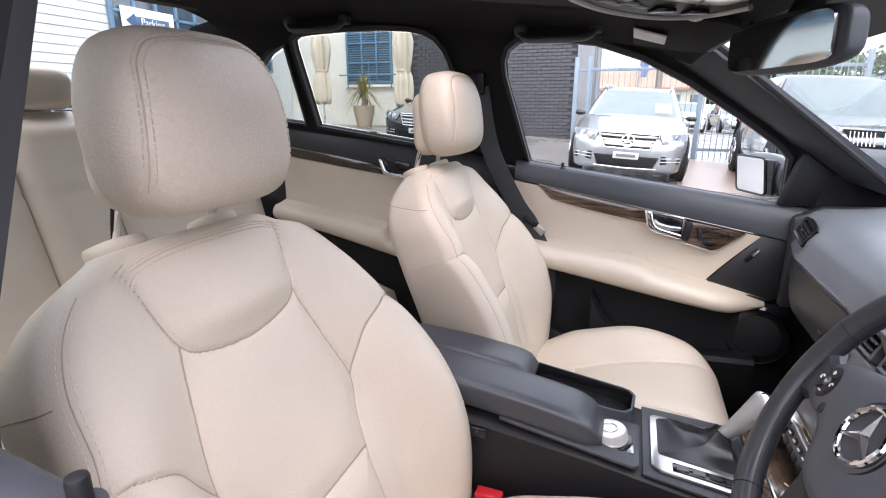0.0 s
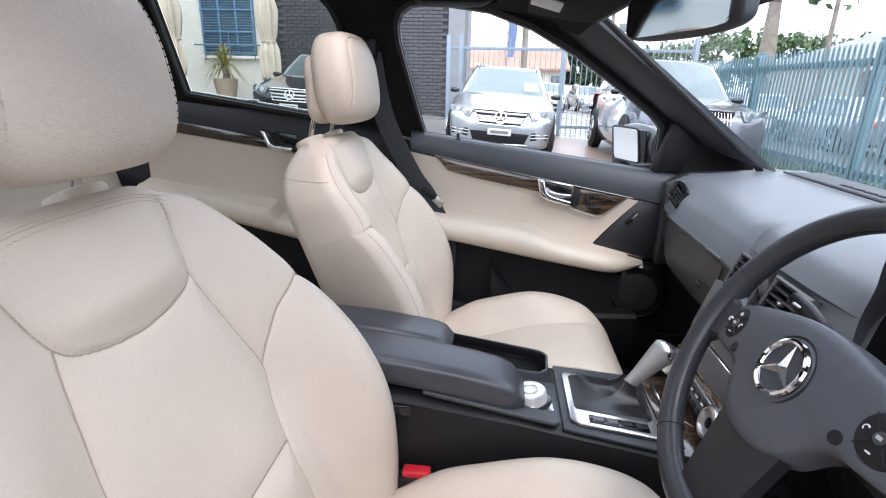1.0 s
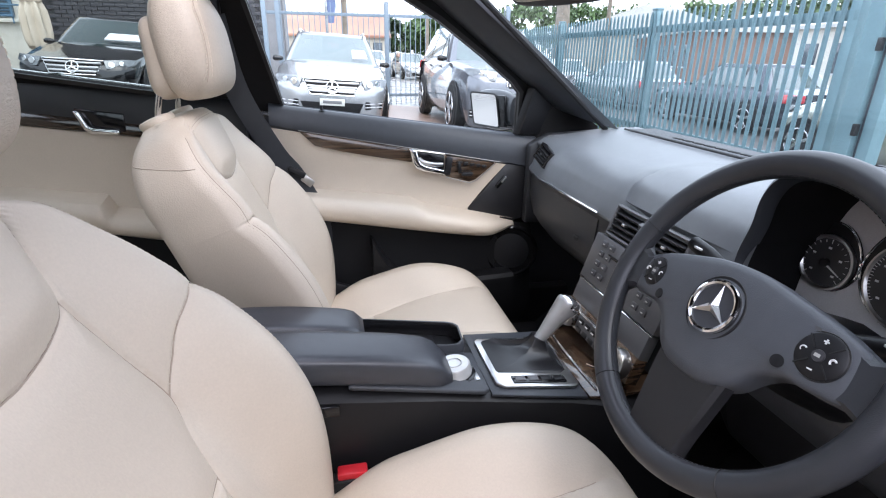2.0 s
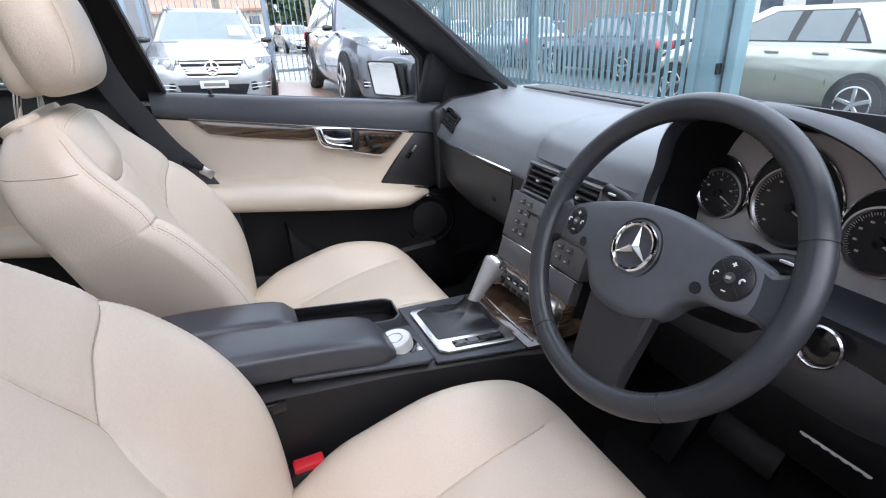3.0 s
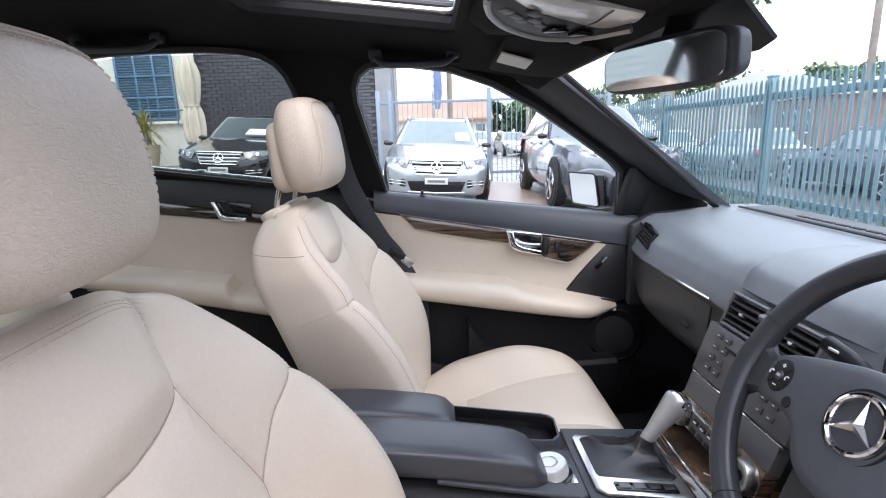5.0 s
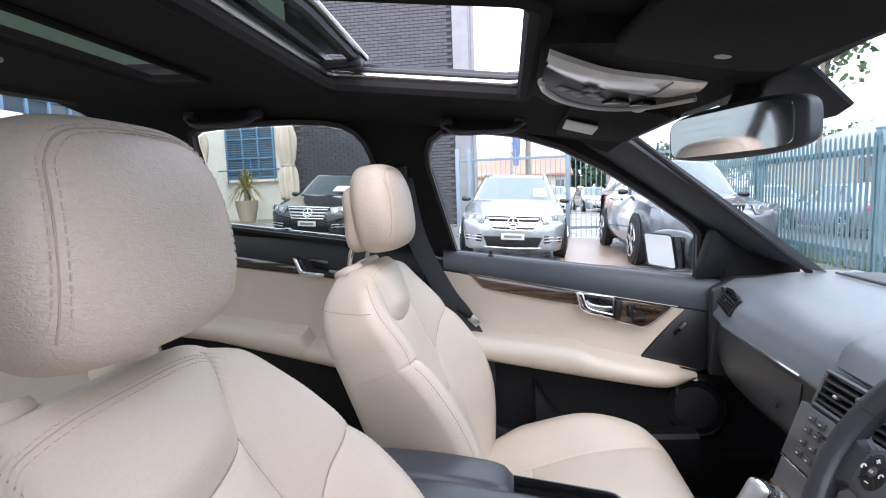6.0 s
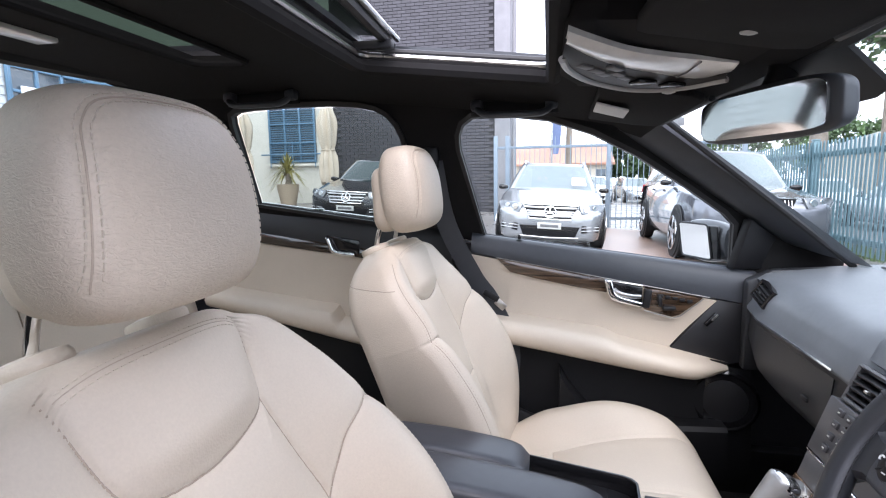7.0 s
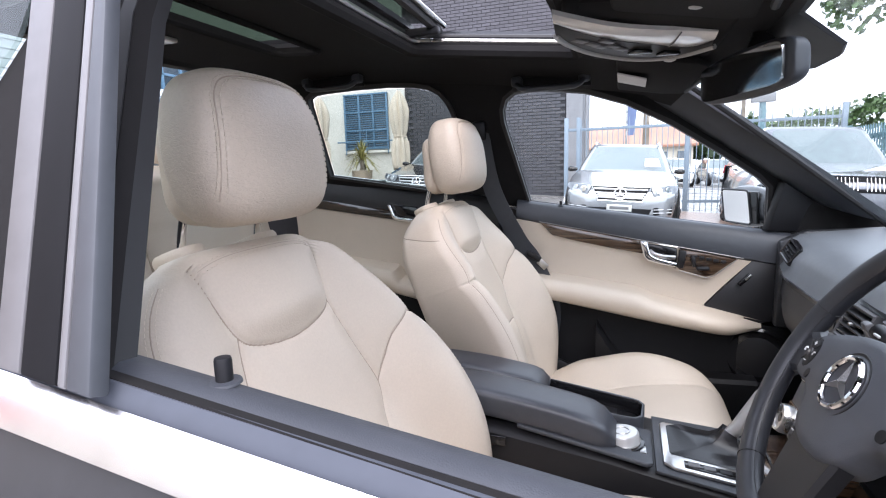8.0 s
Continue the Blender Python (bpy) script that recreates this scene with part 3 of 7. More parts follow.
        rows.append([(x, s * y, z) for y, z in ((0.79, z1), (0.715, z1), (0.7, 0.56), (0.69, 0.45), (0.67, 0.33), (0.7, 0.24), (0.79, 0.22))])
    part("lower_panel", loft(rows), DOOR_LOWER, d, "black hard plastic lower door panel")
    return d


pdoor = door("door_1", 1, -0.14, 0.64, True, "closed front passenger door with cream insert and wood strip")
rdoor = door("door_2", 1, -1.0, -0.2, False, "closed rear door with cream panel and dark top")
ddoor = door("door_3", -1, -0.14, 0.64, True, "closed driver door with its window lowered")
rrdoor = door("door_4", -1, -1.0, -0.2, False, "closed rear door with cream panel and dark top")


def door_fittings(d, s):
    px, pz, pr = (0.0, 0.957, 0.0045) if s > 0 else (-0.028, 0.962, 0.0052)
    y = lambda v: s * v
    # front black corner under the slanting edge, and the switch on it
    part("front_corner_panel", prism([(0.55, y(0.706), 0.79), (0.405, y(0.706), 0.615), (0.5, y(0.7), 0.58), (0.66, y(0.7), 0.62), (0.66, y(0.706), 0.765)], (0, y(0.04), 0), 0.004), SHADED_TRIM, d)
    part("lamp_switch", box((0.012, 0.012, 0.045), (0.527, y(0.7), 0.727), 0.003, Matrix.Rotation(radians(40), 4, "Y")), BLACK_GLOSS, d, "small gloss switch on the door's dark corner")
    part("switch_mark", box((0.005, 0.004, 0.022), (0.535, y(0.693), 0.735), 0.001, Matrix.Rotation(radians(40), 4, "Y")), SATIN, d)
    # wood strip: pointed at its rear end
    top = [(x, y(0.698), trim_line(x) + 0.001) for x in np.linspace(-0.066, 0.25, 12)]
    bot = [(x, y(0.698), z) for x, z in ((0.25, 0.795), (0.15, 0.812), (0.05, 0.831), (-0.025, 0.849))]
    part("wood_strip", prism(top + bot, (0, y(0.012), 0), 0.003), WOOD, d, "dark polished wood strip")
    part("chrome_line", tube([(x, y(0.694), trim_line(x) + 0.003) for x in np.linspace(-0.066, 0.52, 16)], 0.0012, 6), DULL_TRIM, d, "thin chrome line above the wood")
    # handle bay
    part("handle_bay", prism([(0.255, y(0.694), trim_line(0.255) - 0.003), (0.345, y(0.694), trim_line(0.345) - 0.003), (0.345, y(0.694), 0.752), (0.268, y(0.694), 0.79)], (0, y(0.015), 0), 0.003), BLACK_GLOSS, d)
    lever = [(0.24, 0.836), (0.262, 0.8335), (0.269, 0.803), (0.276, 0.793), (0.29, 0.786), (0.346, 0.772), (0.346, 0.757), (0.28, 0.77), (0.262, 0.777), (0.252, 0.79)]
    part("handle", prism([(x, y(0.684), z) for x, z in lever], (0, y(0.014), 0), 0.0045, segments=3), CHROME, d, "chrome angled pull handle")
    part("handle_grip", tube(spline([(0.268, y(0.69), 0.808), (0.282, y(0.685), 0.797), (0.31, y(0.683), 0.79), (0.34, y(0.687), 0.788)], 5), 0.006, 8, flat=0.6, up=(0, 1, 0)), SATIN, d, "inner lever of the handle")
    part("chrome_frame", tube([(0.24, y(0.692), 0.834), (0.345, y(0.692), trim_line(0.345) + 0.002)], 0.002, 8), CHROME, d)
    # seat switch panel on wood
    part("switch_panel", prism([(0.35, y(0.694), trim_line(0.35) - 0.002), (0.505, y(0.694), 0.787), (0.445, y(0.694), 0.738), (0.425, y(0.694), 0.731), (0.35, y(0.694), 0.751)], (0, y(0.014), 0), 0.004), WOOD, d, "wooden switch panel")
    part("chrome_frame", tube([(0.505, y(0.692), 0.788), (0.447, y(0.692), 0.737), (0.425, y(0.692), 0.729), (0.35, y(0.692), 0.749)], 0.0012, 6), DULL_TRIM, d)
    for k in range(5):
        x = 0.392 + 0.019 * k
        part("memory_button", box((0.014, 0.008, 0.009), (x, y(0.69), trim_line(x) - 0.017), 0.002), BLACK_HARD, d)
    part("seat_switch", box((0.036, 0.016, 0.012), (0.415, y(0.688), 0.758), 0.005), BLACK_HARD, d, "black seat-shaped adjuster")
    part("seat_switch", box((0.011, 0.016, 0.032), (0.39, y(0.688), 0.777), 0.004, Matrix.Rotation(radians(-12), 4, "Y")), BLACK_HARD, d)
    part("seat_switch", box((0.02, 0.012, 0.055), (0.357, y(0.69), 0.783), 0.005, Matrix.Rotation(radians(8), 4, "Y")), BLACK_HARD, d)
    part("lock_pin", tube([(px, y(0.723), pz - 0.03), (px, y(0.723), pz - 0.002), (px, y(0.723), pz - 0.0004), (px, y(0.723), pz)], [pr, pr, 0.9 * pr, 0.6 * pr], 16), BLACK_HARD, d, "black lock pin")
    part("pin_collar", revolve([(2.0 * pr, 0), (1.9 * pr, 0.0015), (1.1 * pr, 0.002)], (px, y(0.723), belt(px) + 0.003), (0, 0, 1), 20), BLACK_SOFT, d)
    # map pocket and loudspeaker
    rows = []
    for k in range(17):
        x = 0.12 + 0.44 * k / 16
        zt = curve([(0.12, 0.58), (0.17, 0.5), (0.24, 0.452), (0.4, 0.44), (0.56, 0.445)], x)
        rows.append([(x, y(v), z) for v, z in ((0.7, zt), (0.63, zt + 0.004), (0.618, zt - 0.006), (0.615, 0.36), (0.64, 0.28), (0.7, 0.27))])
    part("map_pocket", loft(rows), DOOR_LOWER, d, "black door pocket")
    part("speaker_ring", revolve([(0.084, 0), (0.086, 0.008), (0.078, 0.014), (0.074, 0.008)], (0.57, y(0.69), 0.5), (-0.25, -y(1), 0.1), 36), BLACK_GLOSS, d, "round loudspeaker ring")
    part("speaker_grille", revolve([(0.074, 0.006), (0.05, 0.009), (0.004, 0.011)], (0.57, y(0.69), 0.5), (-0.25, -y(1), 0.1), 36), BLACK_HARD, d)


door_fittings(pdoor, 1)
door_fittings(ddoor, -1)
# rear door: wood strip in the shaded tone and chrome handle on the far side
for d, s in ((rdoor, 1), (rrdoor, -1)):
    part("wood_strip", prism([(x, s * 0.698, belt(x) - 0.086) for x in (-1.0, -0.42)] + [(-0.42, s * 0.694, belt(-0.42) - 0.118), (-1.0, s * 0.694, belt(-1.0) - 0.118)], (0, s * 0.01, 0), 0.003), SHADED_WOOD, d, "polished wood strip, its colour darkened as in shade")
    lever = [(-0.6, 0.95), (-0.586, 0.948), (-0.572, 0.912), (-0.56, 0.906), (-0.503, 0.9), (-0.503, 0.889), (-0.57, 0.893), (-0.582, 0.903)]
    part("handle", prism([(x, s * 0.682, z) for x, z in lever], (0, s * 0.014, 0), 0.004, segments=3), CHROME, d, "chrome angled pull handle")
    part("handle_bay", prism([(-0.6, s * 0.695, 0.955), (-0.49, s * 0.695, 0.94), (-0.49, s * 0.695, 0.892), (-0.58, s * 0.695, 0.9)], (0, s * 0.01, 0), 0.003), BLACK_GLOSS, d)
    part("sill_clip", box((0.03, 0.016, 0.014), (-0.64, s * 0.744, belt(-0.64) + 0.008), 0.003), SATIN, d, "small bright clip on the sill strip")
    part("sill_chrome", tube([(x, s * 0.748, belt(x) + 0.006) for x in (-0.95, -0.4)], 0.005, 8), SATIN, d, "bright strip along the window sill")

# mirror corner covers and door mirrors
for s in (1, -1):
    m = thing("door_mirror", (0.605, s * 0.79, belt(0.56) + 0.012), "door mirror in a dark painted housing on the window corner", "wing mirror", rz=s * 24)
    tri = [(-0.06, -s * 0.068, -0.01), (0.16, -s * 0.068, -0.02), (0.145, -s * 0.075, 0.02), (-0.055, -s * 0.115, 0.13)]
    part("corner_cover", prism(tri, (0, s * 0.03, 0), 0.004), BLACK_HARD, m, "black triangular window corner cover")
    rings = []
    for k in range(9):
        f = k / 8
        a = math.sin(math.pi * (0.12 + 0.76 * f)) ** 0.35
        yy = s * (0.04 + 0.19 * f)
        rings.append([(0.02 + 0.075 * a * math.cos(q) * (1 if math.cos(q) > 0 else 0.35), yy, 0.045 + 0.066 * a * math.sin(q)) for q in (2 * math.pi * i / 20 for i in range(20))])
    part("housing", loft(rings), CAR_PAINT, m, "dark glossy mirror housing")
    part("housing_foot", tube([(0.03, -s * 0.05, -0.01), (0.03, s * 0.06, 0.0)], 0.022, 10, flat=0.5), BLACK_HARD, m)
    pts = [(-0.0125, s * (0.15 + 0.066 * c + 0.012 * v), 0.045 + 0.053 * v) for c, v in ((math.copysign(abs(math.cos(q)) ** 0.16, math.cos(q)), math.copysign(abs(math.sin(q)) ** 0.2, math.sin(q))) for q in (2 * math.pi * (i + 0.5) / 28 for i in range(28)))]
    # black surround, widened to stand in for the dark flank reflected beside it
    part("glass_surround", prism([(-0.009, s * 0.05, -0.005), (-0.009, s * 0.21, -0.008), (-0.009, s * 0.225, 0.09), (-0.009, s * 0.06, 0.096)], (0.012, 0, 0), 0.004), BLACK_GLOSS, m, "gloss black surround, widened for the mirror's dark reflection")
    part("mirror_glass", prism(pts, (0.006, 0, 0)), MIRROR, m, "mirror glass")
    part("mirror_rim", tube([(p[0] + 0.001, p[1], p[2]) for p in pts], 0.0035, 6, closed=True), BLACK_HARD, m)
# ---- front seats ----
BACK_H = 0.62
SEAT = {"recline": radians(24), "top": -0.282, "lift": 0.016, "seam": 0.505, "fall": 0.0}  # the driver's adjustment


def back_depth(h):
    """Thickness of the backrest, deeper towards the hinge."""
    return curve([(0, 0.155), (0.15, 0.148), (0.3, 0.126), (0.42, 0.118), (0.5, 0.122), (0.56, 0.118), (0.62, 0.106)], h)


def back_point(y, n, h):
    """Seat back: across, forward of the front plane, up along the back."""
    top, lean = Vector((SEAT["top"], 0, 0.985)), SEAT["recline"]
    up, fwd = Vector((-math.sin(lean), 0, math.cos(lean))), Vector((math.cos(lean), 0, math.sin(lean)))
    p = top + up * (h - BACK_H) + fwd * n
    return Vector((p.x, y, p.z))


def near_path(paths, y, h):
    best = 9.0
    for path in paths:
        for (y0, h0), (y1, h1) in zip(path, path[1:]):
            dx, dh = y1 - y0, h1 - h0
            f = min(max(((y - y0) * dx + (h - h0) * dh) / (dx * dx + dh * dh + 1e-12), 0), 1)
            best = min(best, (y - y0 - f * dx) ** 2 + (h - h0 - f * dh) ** 2)
    return math.sqrt(best)


def flat_spline(keys, steps=6):
    return [(p.x, p.y) for p in spline([(a, b, 0) for a, b in keys], steps)]


BACK_SEAMS = [flat_spline([(-0.122, 0.61), (-0.112, 0.56), (-0.097, 0.502), (-0.065, 0.482), (0, 0.473), (0.065, 0.482), (0.097, 0.502), (0.112, 0.56), (0.122, 0.61)])]
for s in (1, -1):
    BACK_SEAMS.append(flat_spline([(s * 0.097, 0.502), (s * 0.115, 0.43), (s * 0.133, 0.345), (s * 0.112, 0.295), (s * 0.095, 0.248), (s * 0.085, 0.2), (s * 0.08, 0.02)]))
    BACK_SEAMS.append(flat_spline([(s * 0.133, 0.345), (s * 0.156, 0.374), (s * 0.183, 0.405), (s * 0.24, 0.43)]))
BACK_SEAMS.append([(-0.095, 0.248), (0.095, 0.248)])


def back_width(h):
    return curve([(0, 0.262), (0.1, 0.274), (0.2, 0.277), (0.3, 0.274), (0.36, 0.269), (0.42, 0.26), (0.46, 0.249), (0.51, 0.236), (0.555, 0.212), (0.585, 0.183), (0.605, 0.148), (0.62, 0.115)], h)


def back_front(y, h):
    """How far the padded front stands forward."""
    w = back_width(h)
    u = abs(y) / w
    bol = curve([(0, 0.02), (0.06, 0.046), (0.12, 0.068), (0.18, 0.083), (0.24, 0.089), (0.3, 0.086), (0.36, 0.073), (0.42, 0.053), (0.48, 0.032), (0.54, 0.011), (0.6, 0)], h)
    n = bol * smooth(0.45, 0.86, u) + 0.012 * (1 - min(1, abs(y) / 0.11) ** 2) * smooth(0.47, 0.52, h) + 0.012 * math.exp(-((h - 0.2) / 0.09) ** 2) * (1 - min(1, u) ** 2)
    d = near_path(BACK_SEAMS, y, h)
    n -= 0.0045 * math.exp(-((d / 0.0024) ** 2)) + 0.006 * math.exp(-((d / 0.02) ** 2))
    top = max(0.0, (h - (BACK_H - 0.045)) / 0.045)
    return n - 0.03 * (1 - math.sqrt(max(0, 1 - min(1, top) ** 2)))


def ring_of_back(h):
    w, r = back_width(h), 0.036
    top = max(0.0, (h - (BACK_H - 0.06)) / 0.06)
    T = back_depth(h) * (1 - 0.14 * top * top)
    pts = []
    flat = w - r
    for y in np.concatenate([np.linspace(-flat, flat, 171)]):
        pts.append((y, back_front(y, h)))
    n_end = back_front(flat, h)
    for a in np.linspace(0.15, math.pi / 2, 6):
        pts.append((flat + r * math.sin(a), n_end - r * (1 - math.cos(a))))
    flare = -0.085 + 0.078 * smooth(0.1, 0.55, h)
    pts.append((w + 0.6 * flare, 0.45 * (n_end - r) - 0.55 * (T - r)))
    for a in np.linspace(0.2, math.pi / 2, 5):
        pts.append((flat + flare + r * math.cos(a), -T + r * (1 - math.sin(a))))
    rest = [(-y, n) for y, n in pts[171:]][::-1]
    pts += [(y, -T) for y in np.linspace(flat * 0.8, -flat * 0.8, 9)] + rest
    return pts


def edge_line(s, h, off):
    """On the rounded front edge of the seat back, off metres round from its crown."""
    w, r = back_width(h), 0.036
    a = radians(38) + off / r
    return back_point(s * (w - r + r * math.sin(a)), back_front(w - r, h) - r * (1 - math.cos(a)) - 0.0001, h), Vector((math.cos(a), s * math.sin(a), 0))


CUSHION_SEAMS = [flat_spline([(s * 0.08, -0.06), (s * 0.09, 0.09), (s * 0.105, 0.2), (s * 0.122, 0.34), (s * 0.14, 0.4)], 5) for s in (1, -1)] + [[(-0.09, 0.09), (0.09, 0.09)]]


def cushion_top(y, x):
    w = 0.25
    u = abs(y) / w
    base = SEAT["lift"] + curve([(-0.1, 0.408), (0.0, 0.425), (0.1, 0.452), (0.2, 0.478), (0.3, 0.492), (0.39, 0.49), (0.455, 0.476)], x)
    z = base + 0.05 * smooth(0.42, 0.82, u) * smooth(0.47, 0.2, x) * smooth(-0.12, 0.08, x)
    d = near_path(CUSHION_SEAMS, y, x)
    return z - 0.004 * math.exp(-((d / 0.003) ** 2)) - 0.006 * math.exp(-((d / 0.02) ** 2))


def headrest(parent):
    rings = []
    W, D, H = 0.124, 0.058, 0.097
    ahead = SEAT["top"] + 0.282
    mid = Vector((-0.28 + ahead, 0, 1.1))
    tilt = Matrix.Rotation(radians(-8), 3, "Y")
    nv = 72
    PANEL = flat_spline([(-0.105, -0.066), (-0.106, -0.055), (-0.104, -0.02), (-0.098, 0.03), (-0.089, 0.06), (-0.064, 0.0785), (0.0, 0.083), (0.064, 0.0785), (0.089, 0.06), (0.098, 0.03), (0.104, -0.02), (0.106, -0.055), (0.105, -0.066)], 8)

    def face(y, z):
        """The headrest's front at a place across and up."""
        sz = z / H
        sv = abs(sz) ** (1 / 0.55)
        cz = math.sqrt(max(0.0, 1 - sv * sv)) ** 0.42
        w = W * (1 - 0.10 * smooth(-0.2, 1, sz) - 0.05 * smooth(0.2, -1, sz))
        t = min(0.995, abs(y) / (w * cz))
        c = math.sqrt(max(0.0, 1 - (t ** (1 / 0.55)) ** 2)) ** 0.62
        deep = math.sqrt(max(0.0, 1 - sv * sv)) ** 0.56 * (1 - 0.12 * smooth(0.1, 1, sz))
        return mid + tilt @ Vector((D * (1 + 0.12 * (1 - t * t)) * c * deep, y, z))

    for k in range(nv + 1):
        v = -math.pi / 2 + math.pi * k / nv
        cz, sz = abs(math.cos(v)) ** 0.42, math.copysign(abs(math.sin(v)) ** 0.55, math.sin(v))
        ring = []
        for i in range(112):
            q = 2 * math.pi * i / 112
            c, t = math.copysign(abs(math.cos(q)) ** 0.62, math.cos(q)), math.copysign(abs(math.sin(q)) ** 0.55, math.sin(q))
            w = W * (1 - 0.10 * smooth(-0.2, 1, sz) - 0.05 * smooth(0.2, -1, sz))
            front = D * (1.0 + 0.12 * (1 - t * t)) if c > 0 else D * 0.85
            deep = max(abs(math.cos(v)) ** 0.56, 0.02) * (1 - 0.12 * smooth(0.1, 1, sz))
            p = Vector((front * c * deep, w * t * max(cz, 0.02), H * sz))
            if c > 0:  # the sewn front panel's outline
                p.x -= 0.0025 * math.exp(-((near_path([PANEL], p.y, p.z) / 0.004) ** 2))
            ring.append(mid + tilt @ p)
        rings.append(ring)
    part("headrest", loft(rings), LEATHER_GRAINED, parent, "grained cream leather headrest", angle=60)
    for off in (0.962, 1.042):
        path = [(face(y * off, z * off if abs(z) < 0.088 else z), tilt @ Vector((0.8, 0.6 * y / 0.1, 0))) for y, z in PANEL if z > -0.06]
        tagged(part("stitching", stitches(path, 0.0055, 0.0024, 0.00075), THREAD_LIGHT, parent), kind="stuff")
    part("panel_seam", tube([face(y, z) - Vector((0.0022, 0, 0)) for y, z in PANEL], 0.0009, 6), NEEDLE, parent)
    # rear shell of the headrest, set off by a seam
    rings = []
    for k in range(29):
        v = -math.pi / 2 + math.pi * k / 28
        cz, sz = abs(math.cos(v)) ** 0.45, math.copysign(abs(math.sin(v)) ** 0.6, math.sin(v))
        ring = []
        for i in range(48):
            q = 2 * math.pi * i / 48
            c, t = math.copysign(abs(math.cos(q)) ** 0.7, math.cos(q)), math.copysign(abs(math.sin(q)) ** 0.5, math.sin(q))
            ring.append(mid + tilt @ Vector((-0.042 - 0.008 * smooth(0.3, -0.8, sz) + 0.028 * c * max(cz, 0.02), 0.1 * t * max(cz, 0.02), -0.016 + 0.074 * sz)))
        rings.append(ring)
    part("rear_shell", loft(rings), LEATHER, parent, "smooth cream headrest back shell", angle=60)
    for s in (1, -1):
        y = s * 0.072
        part("headrest_post", tube(spline([(-0.345 + ahead, y, 0.95), (-0.339 + ahead, y, 0.99), (-0.327 + ahead, y, 1.03), (-0.308 + ahead, y, 1.07)], 5), 0.0058, 12), CHROME, parent, "chrome headrest post")
        part("post_collar", revolve([(0.031, -0.008), (0.033, 0.0), (0.033, 0.005), (0.0305, 0.0095), (0.016, 0.012), (0.009, 0.0125)], (-0.343 + ahead, y, 0.9635), (-0.38, 0, 0.92), 28), LEATHER, parent, "cream plastic post collar")


def front_seat(label):
    seat = thing("front_seat", (0, 0, 0), label, "car seat", group="front seats")
    hs = np.concatenate([np.linspace(0, 0.56, 211), BACK_H - 0.06 + 0.06 * np.sin(np.linspace(0.1, math.pi / 2, 14))])
    rings = []
    for h in hs:
        rings.append([back_point(y, n, h) for y, n in ring_of_back(h)])
    # close the crown smoothly
    last = ring_of_back(BACK_H)
    for f in (0.75, 0.45, 0.15):
        rings.append([back_point(y * (0.75 + 0.25 * f) if abs(y) > 0 else y, -0.06 + (n + 0.06) * f, BACK_H + 0.006 * (1 - f)) for y, n in last])
    part("backrest", loft(rings), LEATHER, seat, "cream leather backrest with sewn panels", angle=70)
    for s in (1, -1):
        for off in (-0.0052, 0.0052):
            tagged(part("stitching", stitches([edge_line(s, h, off) for h in np.linspace(0.08, 0.585, 90)], 0.0046, 0.003, 0.00045), THREAD, seat), kind="stuff")
        part("edge_seam", tube([edge_line(s, h, 0)[0] for h in np.linspace(0.05, 0.585, 60)], 0.0007, 6), SEAM, seat)
        edge = ring_of_back(SEAT["seam"])[174:183]
        rise = [SEAT["seam"] + SEAT["fall"] * (edge[0][1] - n) for _, n in edge]
        part("side_seam", tube([back_point(s * (ring_of_back(h)[174 + k][0] + 0.0004), ring_of_back(h)[174 + k][1], h) for k, h in enumerate(rise)], 0.0008, 6), SEAM, seat)
    part("edge_seam", tube([back_point(y, back_front(y, 0.603 - 0.02 * (y / 0.13) ** 4) - 0.0002, 0.603 - 0.02 * (y / 0.13) ** 4) for y in np.linspace(-0.112, 0.112, 60)], 0.0006, 6), NEEDLE, seat)
    for h in (0.598, 0.607):
        arc = [(y, h - 0.02 * (y / 0.13) ** 4) for y in np.linspace(-0.108, 0.108, 110)]
        tagged(part("stitching", stitches([(back_point(y, back_front(y, hh) + 0.0002, hh), back_point(0, 1, 0) - back_point(0, 0, 0)) for y, hh in arc], 0.0046, 0.003, 0.0006), THREAD, seat), kind="stuff")
    for path in BACK_SEAMS:
        part("panel_seam", tube([back_point(y, back_front(y, h) + 0.0006, h) for y, h in path if abs(y) < back_width(h) - 0.03], 0.0013, 6), SEAM, seat)
    for path in CUSHION_SEAMS:
        dense = [(a[0] + (b[0] - a[0]) * k / 6, a[1] + (b[1] - a[1]) * k / 6) for a, b in zip(path, path[1:]) for k in range(6)]
        part("panel_seam", tube([(x, y, cushion_top(y, x) + 0.0002) for y, x in dense if x < 0.372], 0.0009, 6), NEEDLE, seat)
    # cushion
    rings = []
    W, r = 0.25, 0.035
    for x in np.concatenate([np.linspace(-0.1, 0.38, 120), 0.38 + 0.075 * np.sin(np.linspace(0.1, math.pi / 2, 16))]):
        f = max(0.0, (x - 0.365) / 0.09)
        drop = 0.07 * (1 - math.sqrt(max(0, 1 - min(1, f) ** 2)))
        w = W - 0.06 * smooth(0.31, 0.47, x) ** 2 - 0.02 * smooth(0.1, -0.1, x)
        flat = w - r
        pts = [(y, cushion_top(y, x) - drop) for y in np.linspace(-flat, flat, 141)]
        e = pts[-1][1]
        side = [(flat + r * math.sin(a), e - r * (1 - math.cos(a))) for a in np.linspace(0.2, math.pi / 2, 5)] + [(w - 0.004, e - 0.09), (w - 0.03, 0.34 + 0.03 * f)]
        pts += side + [(-y, z) for y, z in side[::-1]]
        rings.append([(x, y, z) for y, z in pts])
    part("cushion", loft(rings), LEATHER, seat, "cream leather seat cushion", angle=70)
